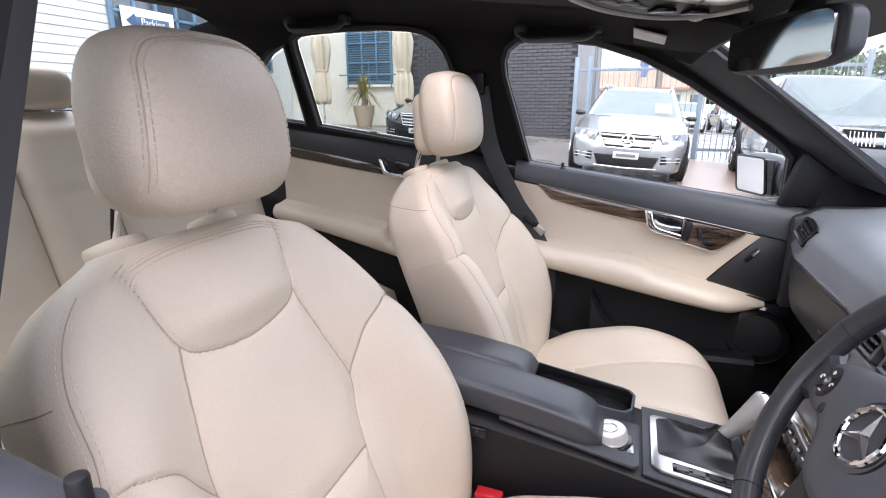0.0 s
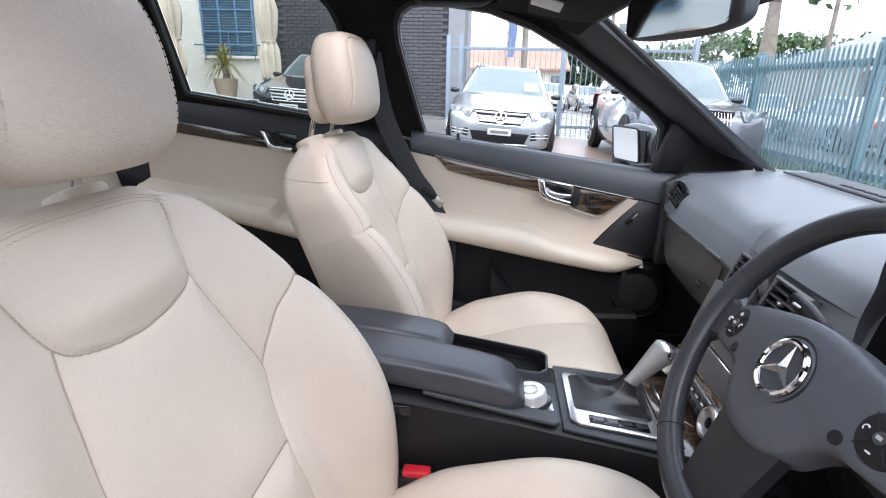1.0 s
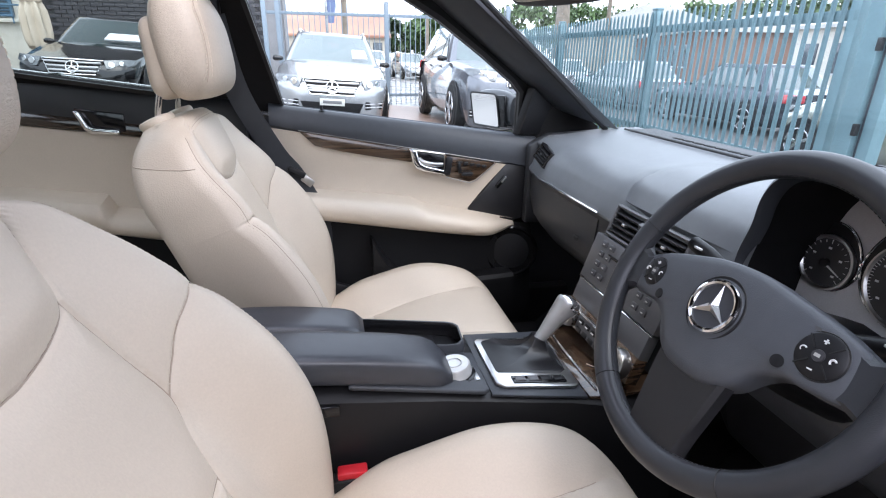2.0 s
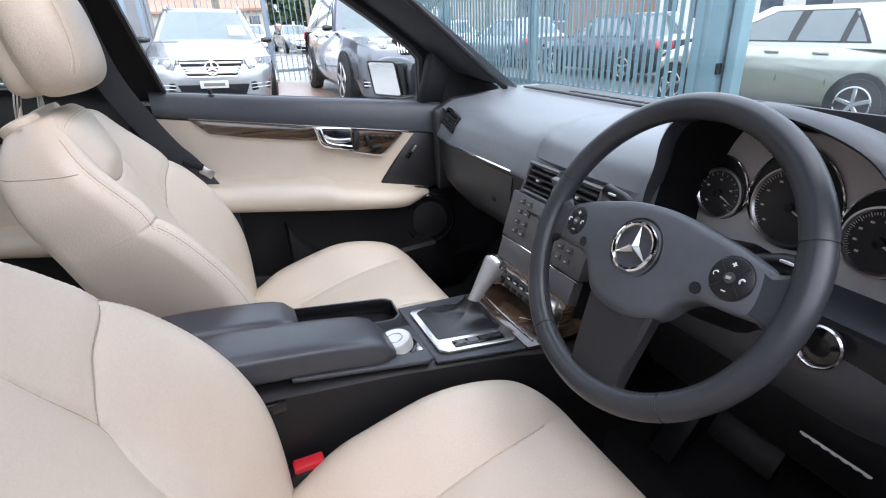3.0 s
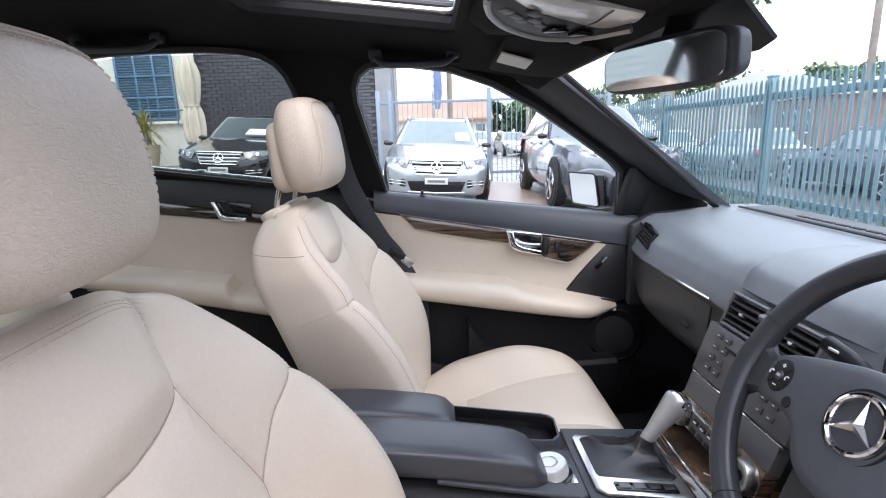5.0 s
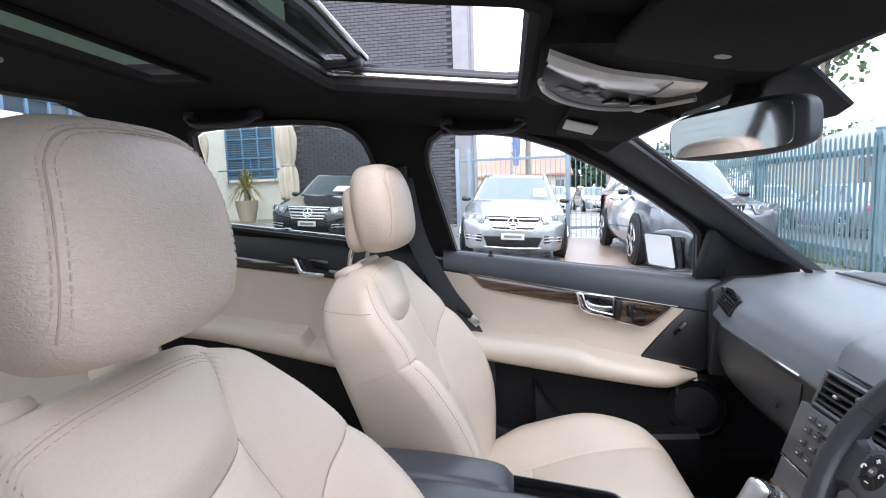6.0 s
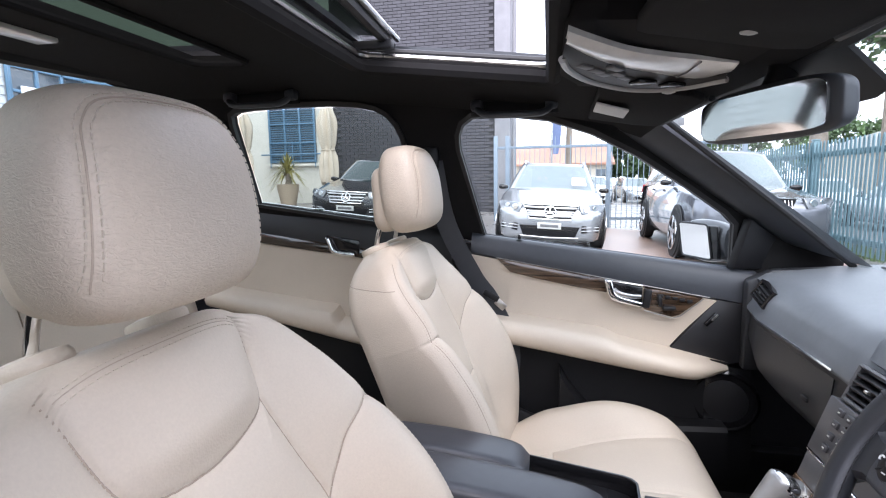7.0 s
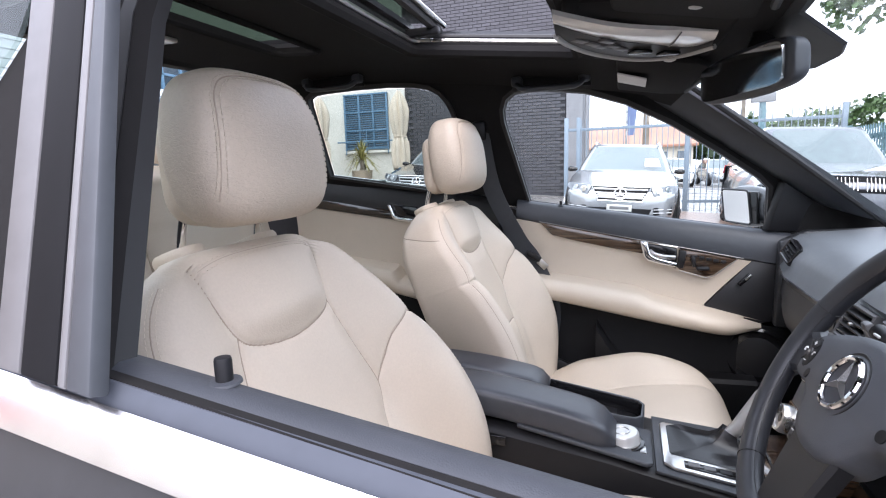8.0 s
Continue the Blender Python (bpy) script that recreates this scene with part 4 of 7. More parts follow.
    part("seat_base", box((0.44, 0.42, 0.12), (0.13, 0, 0.29), 0.02), BLACK_HARD, seat, "black seat base")
    for s in (1, -1):
        part("seat_rail", box((0.52, 0.035, 0.05), (0.12, s * 0.18, 0.24), 0.006), BLACK_HARD, seat)
    part("hinge_cover", prism([(-0.14, 0.245, 0.36), (0.1, 0.245, 0.36), (0.06, 0.245, 0.44), (-0.1, 0.245, 0.5)], (0, 0.02, 0), 0.006), BLACK_HARD, seat)
    part("hinge_cover", prism([(-0.14, -0.245, 0.36), (0.1, -0.245, 0.36), (0.06, -0.245, 0.44), (-0.1, -0.245, 0.5)], (0, -0.02, 0), 0.006), BLACK_HARD, seat)
    headrest(seat)
    return seat


driver_seat = front_seat("cream leather driver seat behind the steering wheel")
driver_seat.matrix_basis = pose(0, -0.383, 0)
SEAT.update(recline=radians(21), top=-0.249, lift=-0.013, seam=0.535, fall=0.35)  # set lower and more upright
passenger_seat = front_seat("cream leather passenger seat beside the centre console")
passenger_seat.matrix_basis = pose(0.013, 0.369, 0)

# ---- rear bench ----
rear = thing("rear_bench_seat", (0, 0, 0), "cream leather rear bench seat with sewn panels", "car seat")
for y0, w in ((-0.37, 0.27), (0.37, 0.27), (0.0, 0.1)):
    rings = []
    for z in np.linspace(0.5, 1.105, 44):
        f = smooth(1.06, 1.105, z)
        seam = 0.006 * math.exp(-(((z - 0.92) / 0.005) ** 2)) + 0.006 * math.exp(-(((z - 1.04) / 0.005) ** 2))
        xf = -0.98 - 0.26 * (z - 0.5) - seam
        ring = [(xf + 0.03 * (1 - abs(u) ** 6) - 0.04 * f, y0 + w * u, z) for u in np.linspace(-0.99, 0.99, 25)]
        ring += [(xf - 0.12, y0 + w * u, z) for u in np.linspace(0.98, -0.98, 9)]
        rings.append(ring)
    part("backrest_section", loft(rings), LEATHER, rear, angle=60)
part("bench_cushion", loft([[(x, y, z) for y, z in ((-0.66, 0.3), (0.66, 0.3), (0.66, zt - 0.02), (0.6, zt), (-0.6, zt), (-0.66, zt - 0.02))] for x, zt in ((-1.05, 0.52), (-0.8, 0.53), (-0.6, 0.54), (-0.54, 0.52), (-0.52, 0.46))]), LEATHER, rear)
part("parcel_shelf", box((0.5, 1.2, 0.02), (-1.46, 0, 1.1), 0.005), BLACK_SOFT, rear, "dark parcel shelf behind the bench")
for y0, hw in ((-0.36, 0.125), (0.36, 0.125), (0.0, 0.095)):
    rings = []
    for k in range(17):
        v = -math.pi / 2 + math.pi * k / 16
        cz, sz = max(0.05, math.cos(v) ** 0.35), math.copysign(abs(math.sin(v)) ** 0.7, math.sin(v))
        rings.append([(-1.17 + 0.05 * math.copysign(abs(math.cos(q)) ** 0.6, math.cos(q)) * cz, y0 + hw * math.copysign(abs(math.sin(q)) ** 0.5, math.sin(q)) * cz, 1.158 + 0.05 * sz) for q in (2 * math.pi * i / 28 for i in range(28))])
    part("headrest", loft(rings), LEATHER, rear, "low cream rear headrest", angle=60)
    for dy in (-0.05, 0.05):
        part("headrest_post", tube([(-1.17, y0 + dy, 1.08), (-1.17, y0 + dy, 1.12)], 0.006, 10), CHROME, rear)

# ---- seat belts ----
def ribbon(path, width, thick, across):
    rows = []
    a = Vector(across).normalized() * width / 2
    pts = [Vector(p) for p in path]
    for i, p in enumerate(pts):
        d = (pts[min(i + 1, len(pts) - 1)] - pts[max(i - 1, 0)]).normalized()
        side = (a - d * a.dot(d)).normalized() * width / 2
        nrm = d.cross(side).normalized() * thick / 2
        rows.append([p - side - nrm, p + side - nrm, p + side + nrm, p - side + nrm])
    return loft(rows)


for s, dx in ((1, 0.03), (-1, 0.0)):
    b = thing("seat_belt", (0, 0, 0), "dark grey seat belt hanging down the door pillar", "seat belt", group="seat belts")
    bx = -0.1 if s < 0 else 0.0
    path = spline([(-0.23 + bx * 0.3, s * 0.60, 1.17), (-0.2 + bx * 0.8, s * 0.625, 1.0), (-0.13 + bx, s * 0.67, 0.84), (-0.075 + bx, s * 0.68, 0.755), (-0.02 + bx, s * 0.68, 0.6), (-0.06 + bx, s * 0.67, 0.36)], 8)
    part("webbing", ribbon(path, 0.055, 0.0025, (1, 0, 0.2)), WEBBING, b)
    part("anchor", box((0.045, 0.03, 0.06), (-0.235 + bx * 0.3, s * 0.605, 1.18), 0.008), BLACK_HARD, b, "black upper belt anchor")
    part("latch_plate", box((0.034, 0.005, 0.022), (-0.05 + bx, s * 0.668, 0.758), 0.002, Matrix.Rotation(radians(42), 4, "Y")), SATIN, b, "metal latch tongue")
    part("latch_grip", box((0.05, 0.013, 0.018), (-0.078 + bx, s * 0.67, 0.783), 0.004, Matrix.Rotation(radians(28), 4, "Y")), BLACK_HARD, b)
for x, y in ((0.016, -0.143), (0.05, 0.13)):
    b = thing("belt_buckle", (x, y, 0.36), "black belt buckle with a red release button", "belt buckle", group="belt buckles")
    part("housing", box((0.055, 0.03, 0.13), (0, 0, 0.055), 0.006), BLACK_HARD, b)
    part("release_button", box((0.046, 0.022, 0.012), (0.002, 0, 0.124), 0.003), RED_PLASTIC, b, "red release button")

# ---- centre console ----
con = thing("centre_console", (0, 0, 0), "black centre console with armrest, wood and chrome shifter plate", "console")
rows = []
for x, zt, hw in ((-0.34, 0.6, 0.1), (-0.2, 0.615, 0.105), (0.0, 0.6, 0.108), (0.18, 0.575, 0.105), (0.27, 0.558, 0.103), (0.4, 0.545, 0.115), (0.5, 0.53, 0.13), (0.6, 0.51, 0.14)):
    rows.append([(x, y, z) for y, z in ((-hw - 0.012, 0.22), (hw + 0.012, 0.22), (hw + 0.006, zt - 0.05), (hw, zt - 0.012), (hw - 0.012, zt - 0.002), (-hw + 0.012, zt - 0.002), (-hw, zt - 0.012), (-hw - 0.006, zt - 0.05))])
part("body", loft(rows), BLACK_HARD, con)
for y0, y1, xf in ((-0.098, 0.004, 0.19), (0.008, 0.1, 0.055)):
    rings = []
    for k in range(25):
        x = -0.32 + (xf + 0.32) * k / 24
        e = min(1, (xf - x) / 0.045 + 0.001)
        top = curve([(-0.32, 0.672), (-0.1, 0.668), (0.06, 0.65), (0.15, 0.632), (0.19, 0.615)], x) if xf > 0.1 else curve([(-0.32, 0.672), (-0.1, 0.665), (0.055, 0.645)], x)
        round_ = math.sqrt(max(0.0, 1 - (1 - e) ** 2))
        bot = top - 0.052
        m, hh = (top + bot) / 2, (top - bot) / 2 * (0.35 + 0.65 * round_)
        yc, hw = (y0 + y1) / 2, (y1 - y0) / 2 * (0.7 + 0.3 * round_)
        rings.append([(x, yc + hw * math.copysign(abs(math.cos(q)) ** 0.35, math.cos(q)), m + hh * math.copysign(abs(math.sin(q)) ** 0.4, math.sin(q))) for q in (2 * math.pi * i / 28 for i in range(28))])
    part("armrest_lid", loft(rings), BLACK_LEATHER, con, "padded charcoal leather armrest lid", angle=60)
# open cup bay in front of the short lid: rim, walls and the dark inside
def bay_ring(grow, z):
    pts_ = [(0.055, 0.012), (0.2, 0.012), (0.22, 0.016), (0.232, 0.03), (0.236, 0.08), (0.228, 0.09), (0.215, 0.094), (0.055, 0.1)]
    return [(x + grow * (1 if x > 0.15 else -1), y + grow * (1 if y > 0.05 else -1), z - 0.13 * (x - 0.055)) for x, y in pts_]


bm = bmesh.new()
grid(bm, [bay_ring(0.006, 0.57), bay_ring(0.006, 0.612), bay_ring(0.004, 0.6165), bay_ring(0.001, 0.6165)], wrap_v=True)
part("bay_rim", bm, BLACK_SOFT, con, "raised charcoal rim of the open cup bay")
bm = bmesh.new()
grid(bm, [bay_ring(0.001, 0.6165), bay_ring(-0.001, 0.612), bay_ring(-0.003, 0.577)], wrap_v=True)
part("bay_wall", bm, BLACK_GLOSS, con, "gloss black inner wall of the cup bay")
part("bay_insert", prism([(x, y, z - 0.026) for x, y, z in bay_ring(-0.004, 0.612)], (0, 0, 0.003)), BLACK_DULL, con, "dull black floor of the cup bay")
part("control_pad", prism([(0.02, -0.1, 0.602), (0.24, -0.106, 0.566), (0.25, -0.1, 0.566), (0.25, 0.01, 0.568), (0.02, 0.01, 0.604)], (0, 0, 0.008), 0.003), BLACK_SOFT, con)
part("controller", revolve([(0.029, 0), (0.03, 0.004), (0.0285, 0.006), (0.0285, 0.017), (0.026, 0.0205), (0.02, 0.021), (0.007, 0.0205)], (0.202, -0.049, 0.577), (-0.12, 0, 1), 40), SILVER_KNOB, con, "silver rotary controller")
part("controller_ring", tube([(0.1995 + 0.013 * math.cos(q), -0.049 + 0.013 * math.sin(q), 0.5982 + 0.0016 * math.cos(q)) for q in (2 * math.pi * k / 28 for k in range(28))], 0.0012, 6, closed=True), SATIN, con)
part("controller_base", revolve([(0.036, 0), (0.035, 0.005), (0.03, 0.006)], (0.203, -0.049, 0.572), (-0.12, 0, 1), 36), BLACK_GLOSS, con)
part("return_button", box((0.01, 0.022, 0.004), (0.235, -0.066, 0.576), 0.001), SATIN, con, "small silver button")
part("side_vent", box((0.05, 0.006, 0.018), (-0.02, -0.121, 0.585), 0.002), BLACK_GLOSS, con)
# shifter plate
zp = lambda x: 0.558 - 0.11 * (x - 0.27)
part("plate_base", prism([(0.255, -0.1, zp(0.255) - 0.004), (0.426, -0.114, zp(0.426) - 0.004), (0.426, 0.114, zp(0.426) - 0.004), (0.255, 0.1, zp(0.255) - 0.004)], (0, 0, 0.006), 0.002), BLACK_SOFT, con, "charcoal base under the shifter plate")
part("wood_surround", prism([(0.428, -0.114, zp(0.428) - 0.004), (0.47, -0.118, zp(0.47) - 0.004), (0.56, -0.122, zp(0.56) + 0.02), (0.56, 0.122, zp(0.56) + 0.02), (0.47, 0.118, zp(0.47) - 0.004), (0.428, 0.114, zp(0.428) - 0.004)], (0, 0, 0.006), 0.002), WOOD, con, "dark wood console surround")
plate = [(0.268, -0.078), (0.283, -0.088), (0.41, -0.092), (0.422, -0.084), (0.422, 0.07), (0.412, 0.076), (0.275, 0.07), (0.268, 0.062)]
part("shifter_plate", prism([(x, y, zp(x) + 0.003) for x, y in plate], (0, 0, 0.006), 0.002), SATIN, con, "satin silver shifter plate")
bootp = [(0.282, -0.048), (0.4, -0.052), (0.408, -0.046), (0.408, 0.062), (0.4, 0.066), (0.284, 0.06), (0.279, 0.054), (0.279, -0.042)]
rings = [[(x, y, zp(x) + 0.0095) for x, y in bootp]]
for f, dz in ((0.9, 0.012), (0.62, 0.014), (0.38, 0.019), (0.24, 0.03), (0.17, 0.042)):
    cx, cy = 0.355 + 0.03 * (1 - f), 0.008
    rings.append([(cx + (x - 0.345) * f, cy + (y - 0.008) * f, zp(x) + dz + 0.006 * math.sin(9 * k)) for k, (x, y) in enumerate(bootp)])
part("shifter_boot", loft(rings), GAITER, con, "folded black leather gaiter", angle=50)
lev = spline([(0.378, 0.012, 0.585), (0.392, 0.013, 0.6), (0.412, 0.016, 0.625), (0.431, 0.018, 0.648), (0.442, 0.019, 0.662)], 6)
rad = [curve([(0, 0.0105), (0.25, 0.0125), (0.5, 0.017), (0.75, 0.022), (0.88, 0.0228), (0.96, 0.0195), (1, 0.014)], k / (len(lev) - 1)) for k in range(len(lev))]
part("gear_lever", tube(lev, rad, 24, up=(0, 1, 0)), LEVER_SILVER, con, "silver painted gear knob")
part("knob_cap", revolve([(0.0228, -0.013), (0.0236, -0.009), (0.0232, -0.004), (0.0205, 0.001), (0.014, 0.0048), (0.004, 0.006)], (0.442, 0.019, 0.6605), (0.55, 0.02, 0.8), 24), CHROME, con)
part("knob_mark", revolve([(0.0095, 0), (0.0085, 0.001)], (0.4458, 0.019, 0.665), (0.55, 0.02, 0.8), 18), BLACK_GLOSS, con)
part("gate_display", box((0.1, 0.02, 0.004), (0.35, -0.071, zp(0.35) + 0.0095), 0.001, Matrix.Rotation(radians(6), 4, "Y")), BLACK_GLOSS, con, "small black gear display")
for k in range(4):
    part("gate_button", box((0.018, 0.013, 0.003), (0.315 + 0.024 * k, -0.071, zp(0.315 + 0.024 * k) + 0.012), 0.001), GREY_PLASTIC if k < 2 else BLACK_HARD, con)
part("ashtray_line", tube(spline([(0.448, -0.1, zp(0.448) + 0.005), (0.446, 0.0, zp(0.446) + 0.006), (0.448, 0.1, zp(0.448) + 0.005)], 5), 0.0022, 6), CHROME, con, "thin chrome line on the wood")
part("ashtray_pull", tube(spline([(0.47, -0.02, zp(0.47) + 0.006), (0.487, -0.045, zp(0.487) + 0.007), (0.487, -0.075, zp(0.487) + 0.007)], 5), 0.0018, 6), CHROME, con)
# ---- dashboard ----
dash = thing("dashboard", (0, 0, 0), "charcoal dashboard with glovebox, vents and instrument hood", "dashboard")


def dash_profile(y):
    """Outline of the dash at one place across the car, from the screen round to the knees."""
    edge = smooth(0.5, 0.69, abs(y))
    hood = smooth(-0.17, -0.24, y) * smooth(-0.62, -0.54, y)
    c = smooth(0.2, 0.1, abs(y))
    x_face = 0.592 + 0.028 * edge - 0.004 * c
    z_top = 0.872 + 0.0 * edge + 0.012 * c + 0.085 * hood
    z_mid = 0.775
    deep = smooth(-0.215, -0.23, y) * smooth(-0.6, -0.585, y)
    if deep > 0.5:
        return [
            (1.02, 0.865), (0.97, 0.888), (0.9, 0.9), (0.82, 0.925), (0.76, 0.945), (0.735, 0.955), (0.722, 0.95),
            (0.72, 0.94), (0.72, 0.92), (0.72, 0.88), (0.72, 0.84), (0.72, 0.8), (0.715, 0.77), (x_face + 0.02, 0.75), (x_face - 0.01, 0.7), (x_face + 0.01, 0.63), (x_face + 0.05, 0.585), (0.72, 0.57), (0.9, 0.58), (1.02, 0.7)]
    return [
        (1.02, 0.865), (0.97, 0.888), (0.9, 0.889), (0.82, 0.884 + 0.006 * c + 0.02 * hood), (0.74, 0.878 + 0.01 * c + 0.055 * hood), (0.68, z_top), (0.645 - 0.02 * hood, z_top - 0.006 + 0.004 * hood),
        (0.622 - 0.012 * hood, z_top - 0.02 + 0.01 * hood), (x_face + 0.012, 0.838 + 0.06 * hood), (x_face, 0.82 + 0.01 * hood), (x_face - 0.006, 0.795), (x_face - 0.016, z_mid + 0.004), (x_face - 0.016, z_mid - 0.004),
        (x_face - 0.006, z_mid - 0.02), (x_face - 0.01, 0.7), (x_face + 0.01, 0.63), (x_face + 0.05, 0.585), (0.72, 0.57), (0.9, 0.58), (1.02, 0.7)]


ys = np.linspace(-0.69, 0.69, 93)
moulding = part("main_moulding", loft([[(x, y, z) for x, z in dash_profile(y)] for y in ys]), LIT_DASH_SKIN, dash, "charcoal soft dash moulding", angle=50)
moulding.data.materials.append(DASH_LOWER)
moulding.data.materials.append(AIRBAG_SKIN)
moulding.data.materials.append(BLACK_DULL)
# faces below the trim strip and inside the hood take darker tones
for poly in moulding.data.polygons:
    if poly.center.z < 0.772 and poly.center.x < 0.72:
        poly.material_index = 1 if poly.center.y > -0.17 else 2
    if -0.226 < poly.center.y < -0.209 and 0.6 < poly.center.x < 0.75 and poly.center.z < 0.95:
        poly.material_index = 3
part("chrome_strip", tube([(0.581 + 0.028 * smooth(0.5, 0.69, y) - 0.006, y, 0.776) for y in np.linspace(0.19, 0.58, 20)], 0.0032, 6), CHROME, dash, "thin chrome trim strip")
LID = ((0.006, 0.757), (0.0075, 0.74), (0.01, 0.715), (0.01, 0.69), (0.0055, 0.665), (-0.001, 0.645))
rows = []
for y in np.linspace(0.2, 0.57, 24):
    x0 = 0.592 + 0.028 * smooth(0.5, 0.69, abs(y)) - 0.004 * smooth(0.2, 0.1, abs(y))
    rows.append([(x0 - o - 0.0022, y, z) for o, z in LID] + [(x0 - o + 0.01, y, z) for o, z in LID[::-1]])
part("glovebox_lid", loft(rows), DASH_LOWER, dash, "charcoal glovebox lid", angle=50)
part("glovebox_latch", box((0.006, 0.024, 0.01), (0.572, 0.27, 0.69), 0.0025), BLACK_HARD, dash)
part("dash_seam", tube([(0.88, y, 0.893) for y in np.linspace(-0.62, 0.62, 20)], 0.003, 6), BLACK_RUBBER, dash)
part("screen_shelf", box((0.085, 1.24, 0.004), (0.937, 0.0, 0.8915), 0.0015), SHELF_DARK, dash, "dark ribbed shelf at the foot of the windscreen")
for k in range(22):
    part("defrost_slit", box((0.012, 0.03, 0.002), (0.915, -0.42 + 0.04 * k, 0.894), 0), BLACK_DULL, dash)
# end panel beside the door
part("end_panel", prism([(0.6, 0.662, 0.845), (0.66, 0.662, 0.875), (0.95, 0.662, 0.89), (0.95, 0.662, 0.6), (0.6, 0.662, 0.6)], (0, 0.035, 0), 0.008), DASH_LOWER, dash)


def vent(name, at, width, height, turn, slats, frame_mat=BLACK_GLOSS):
    """Louvred vent: frame, dark inside, slats, thumb tab; local x is across, y up, z out."""
    m = Matrix.Translation(at) @ turn
    v = part(name, bmesh_frame(width, height, 0.007, 0.012), frame_mat, dash)
    v.matrix_basis = m
    part("vent_inside", box((width - 0.01, height - 0.01, 0.004), (0, 0, -0.008)), BLACK_RUBBER, v)
    for k in range(slats):
        yy = -height / 2 + height * (k + 0.7) / (slats + 0.4)
        part("slat", box((width - 0.014, 0.0035, 0.016), (0, yy, 0), 0.0012, Matrix.Rotation(radians(25), 4, "X")), BLACK_HARD, v)
    part("thumb_tab", box((0.01, 0.006, 0.012), (0, 0, 0.006), 0.002), SATIN if width > 0.09 else BLACK_HARD, v)
    return v


def bmesh_frame(w, h, t, d):
    bm = bmesh.new()
    def loop(ww, hh, z):
        c = 0.006
        return [(sx * ww / 2 - (c * sx if k in (0,) else 0), sy * hh / 2, z) for sx, sy, k in ((-1, -1, 0), (1, -1, 0), (1, 1, 0), (-1, 1, 0))]
    rows = [loop(w + 2 * t, h + 2 * t, -d), loop(w + 2 * t, h + 2 * t, d * 0.4), loop(w + t, h + t, d * 0.6), loop(w, h, d * 0.35), loop(w, h, -d)]
    grid(bm, rows, wrap_v=True)
    return bm


def facing(out, up):
    o = Vector(out).normalized()
    x = Vector(up).cross(o).normalized()
    u = o.cross(x)
    return Matrix((x, u, o)).transposed().to_4x4()


vent("side_vent", (0.596, 0.548, 0.834), 0.07, 0.034, facing((-0.9, -0.15, 0.42), (0.1, -0.3, 1)), 4)
vent("side_vent", (0.606, -0.6, 0.82), 0.075, 0.032, facing((-0.9, 0.1, 0.42), (0, 0, 1)), 4)
for y in (0.062, -0.062):
    vent("centre_vent", (0.568, y, 0.786), 0.1, 0.052, facing((-0.93, 0, 0.36), (0, 0, 1)), 4, DARK_GREY)
part("hazard_bar", box((0.012, 0.02, 0.05), (0.566, 0, 0.787), 0.003, Matrix.Rotation(radians(-20), 4, "Y")), DARK_GREY, dash)
# folding screen cover above the centre vents
rows = []
for k in range(15):
    f = k / 14
    x, z = curve([(0, 0.58), (0.25, 0.602), (0.6, 0.66), (1, 0.775)], f), curve([(0, 0.826), (0.25, 0.862), (0.6, 0.888), (1, 0.899)], f)
    rows.append([(x + 0.018 * abs(u) ** 4, -0.025 + 0.165 * u * (1 - 0.05 * f), z - 0.008 * abs(u) ** 6) for u in np.linspace(-1, 1, 21)] + [(x + 0.03, -0.025 + 0.15 * u, z - 0.05) for u in (0.9, 0, -0.9)])
part("screen_cover", loft(rows), LIT_DASH_SKIN, dash, "wide smooth lid over the centre vents")
# radio and air panels, leaning back towards the console
STK = facing((-0.95, 0, 0.3), (0.3, 0, 0.95))


def stack(name, y, z, w, h, d, mat_, lift=0.0, label="", bevel=0.002):
    x = 0.585 - 0.31 * (0.82 - z)
    return part(name, box((w, h, d), (x - 0.006 - lift, y, z), bevel, STK), mat_, dash, label)


stack("radio_panel", 0, 0.705, 0.262, 0.098, 0.024, DARK_GREY, 0, "dark grey radio panel")
stack("lower_panel", 0, 0.632, 0.25, 0.05, 0.022, DARK_GREY, 0.002, "dark grey storage panel")
stack("disc_slot", 0, 0.728, 0.13, 0.006, 0.004, BLACK_GLOSS, 0.013)
stack("panel_line", 0, 0.659, 0.262, 0.0035, 0.004, CHROME, 0.012, "thin chrome line")
stack("volume_knob", 0.0, 0.7, 0.03, 0.03, 0.02, GREY_PLASTIC, 0.014, bevel=0.006)
for s in (1, -1):
    for a in range(2):
        for b in range(4):
            stack("radio_button", s * (0.062 + 0.026 * a), 0.742 - 0.02 * b, 0.017, 0.012, 0.006, BUTTON_GREY, 0.013)
            stack("button_mark", s * (0.062 + 0.026 * a), 0.7425 - 0.02 * b, 0.005, 0.0018, 0.002, PEARL, 0.0165, bevel=0)
stack("air_panel", 0, 0.588, 0.25, 0.052, 0.024, WOOD, 0.004, "wood-faced air control panel")
stack("air_bar", 0, 0.588, 0.13, 0.036, 0.01, DARK_GREY, 0.016)
stack("panel_line", 0, 0.607, 0.13, 0.003, 0.004, CHROME, 0.022)
for k in range(5):
    stack("air_button", -0.048 + 0.024 * k, 0.594, 0.018, 0.01, 0.006, BLACK_HARD, 0.02)
    stack("air_button", -0.048 + 0.024 * k, 0.577, 0.018, 0.01, 0.006, BLACK_HARD, 0.02)
    stack("button_mark", -0.048 + 0.024 * k, 0.594, 0.008, 0.0022, 0.002, WHITE_PRINT, 0.024, bevel=0)
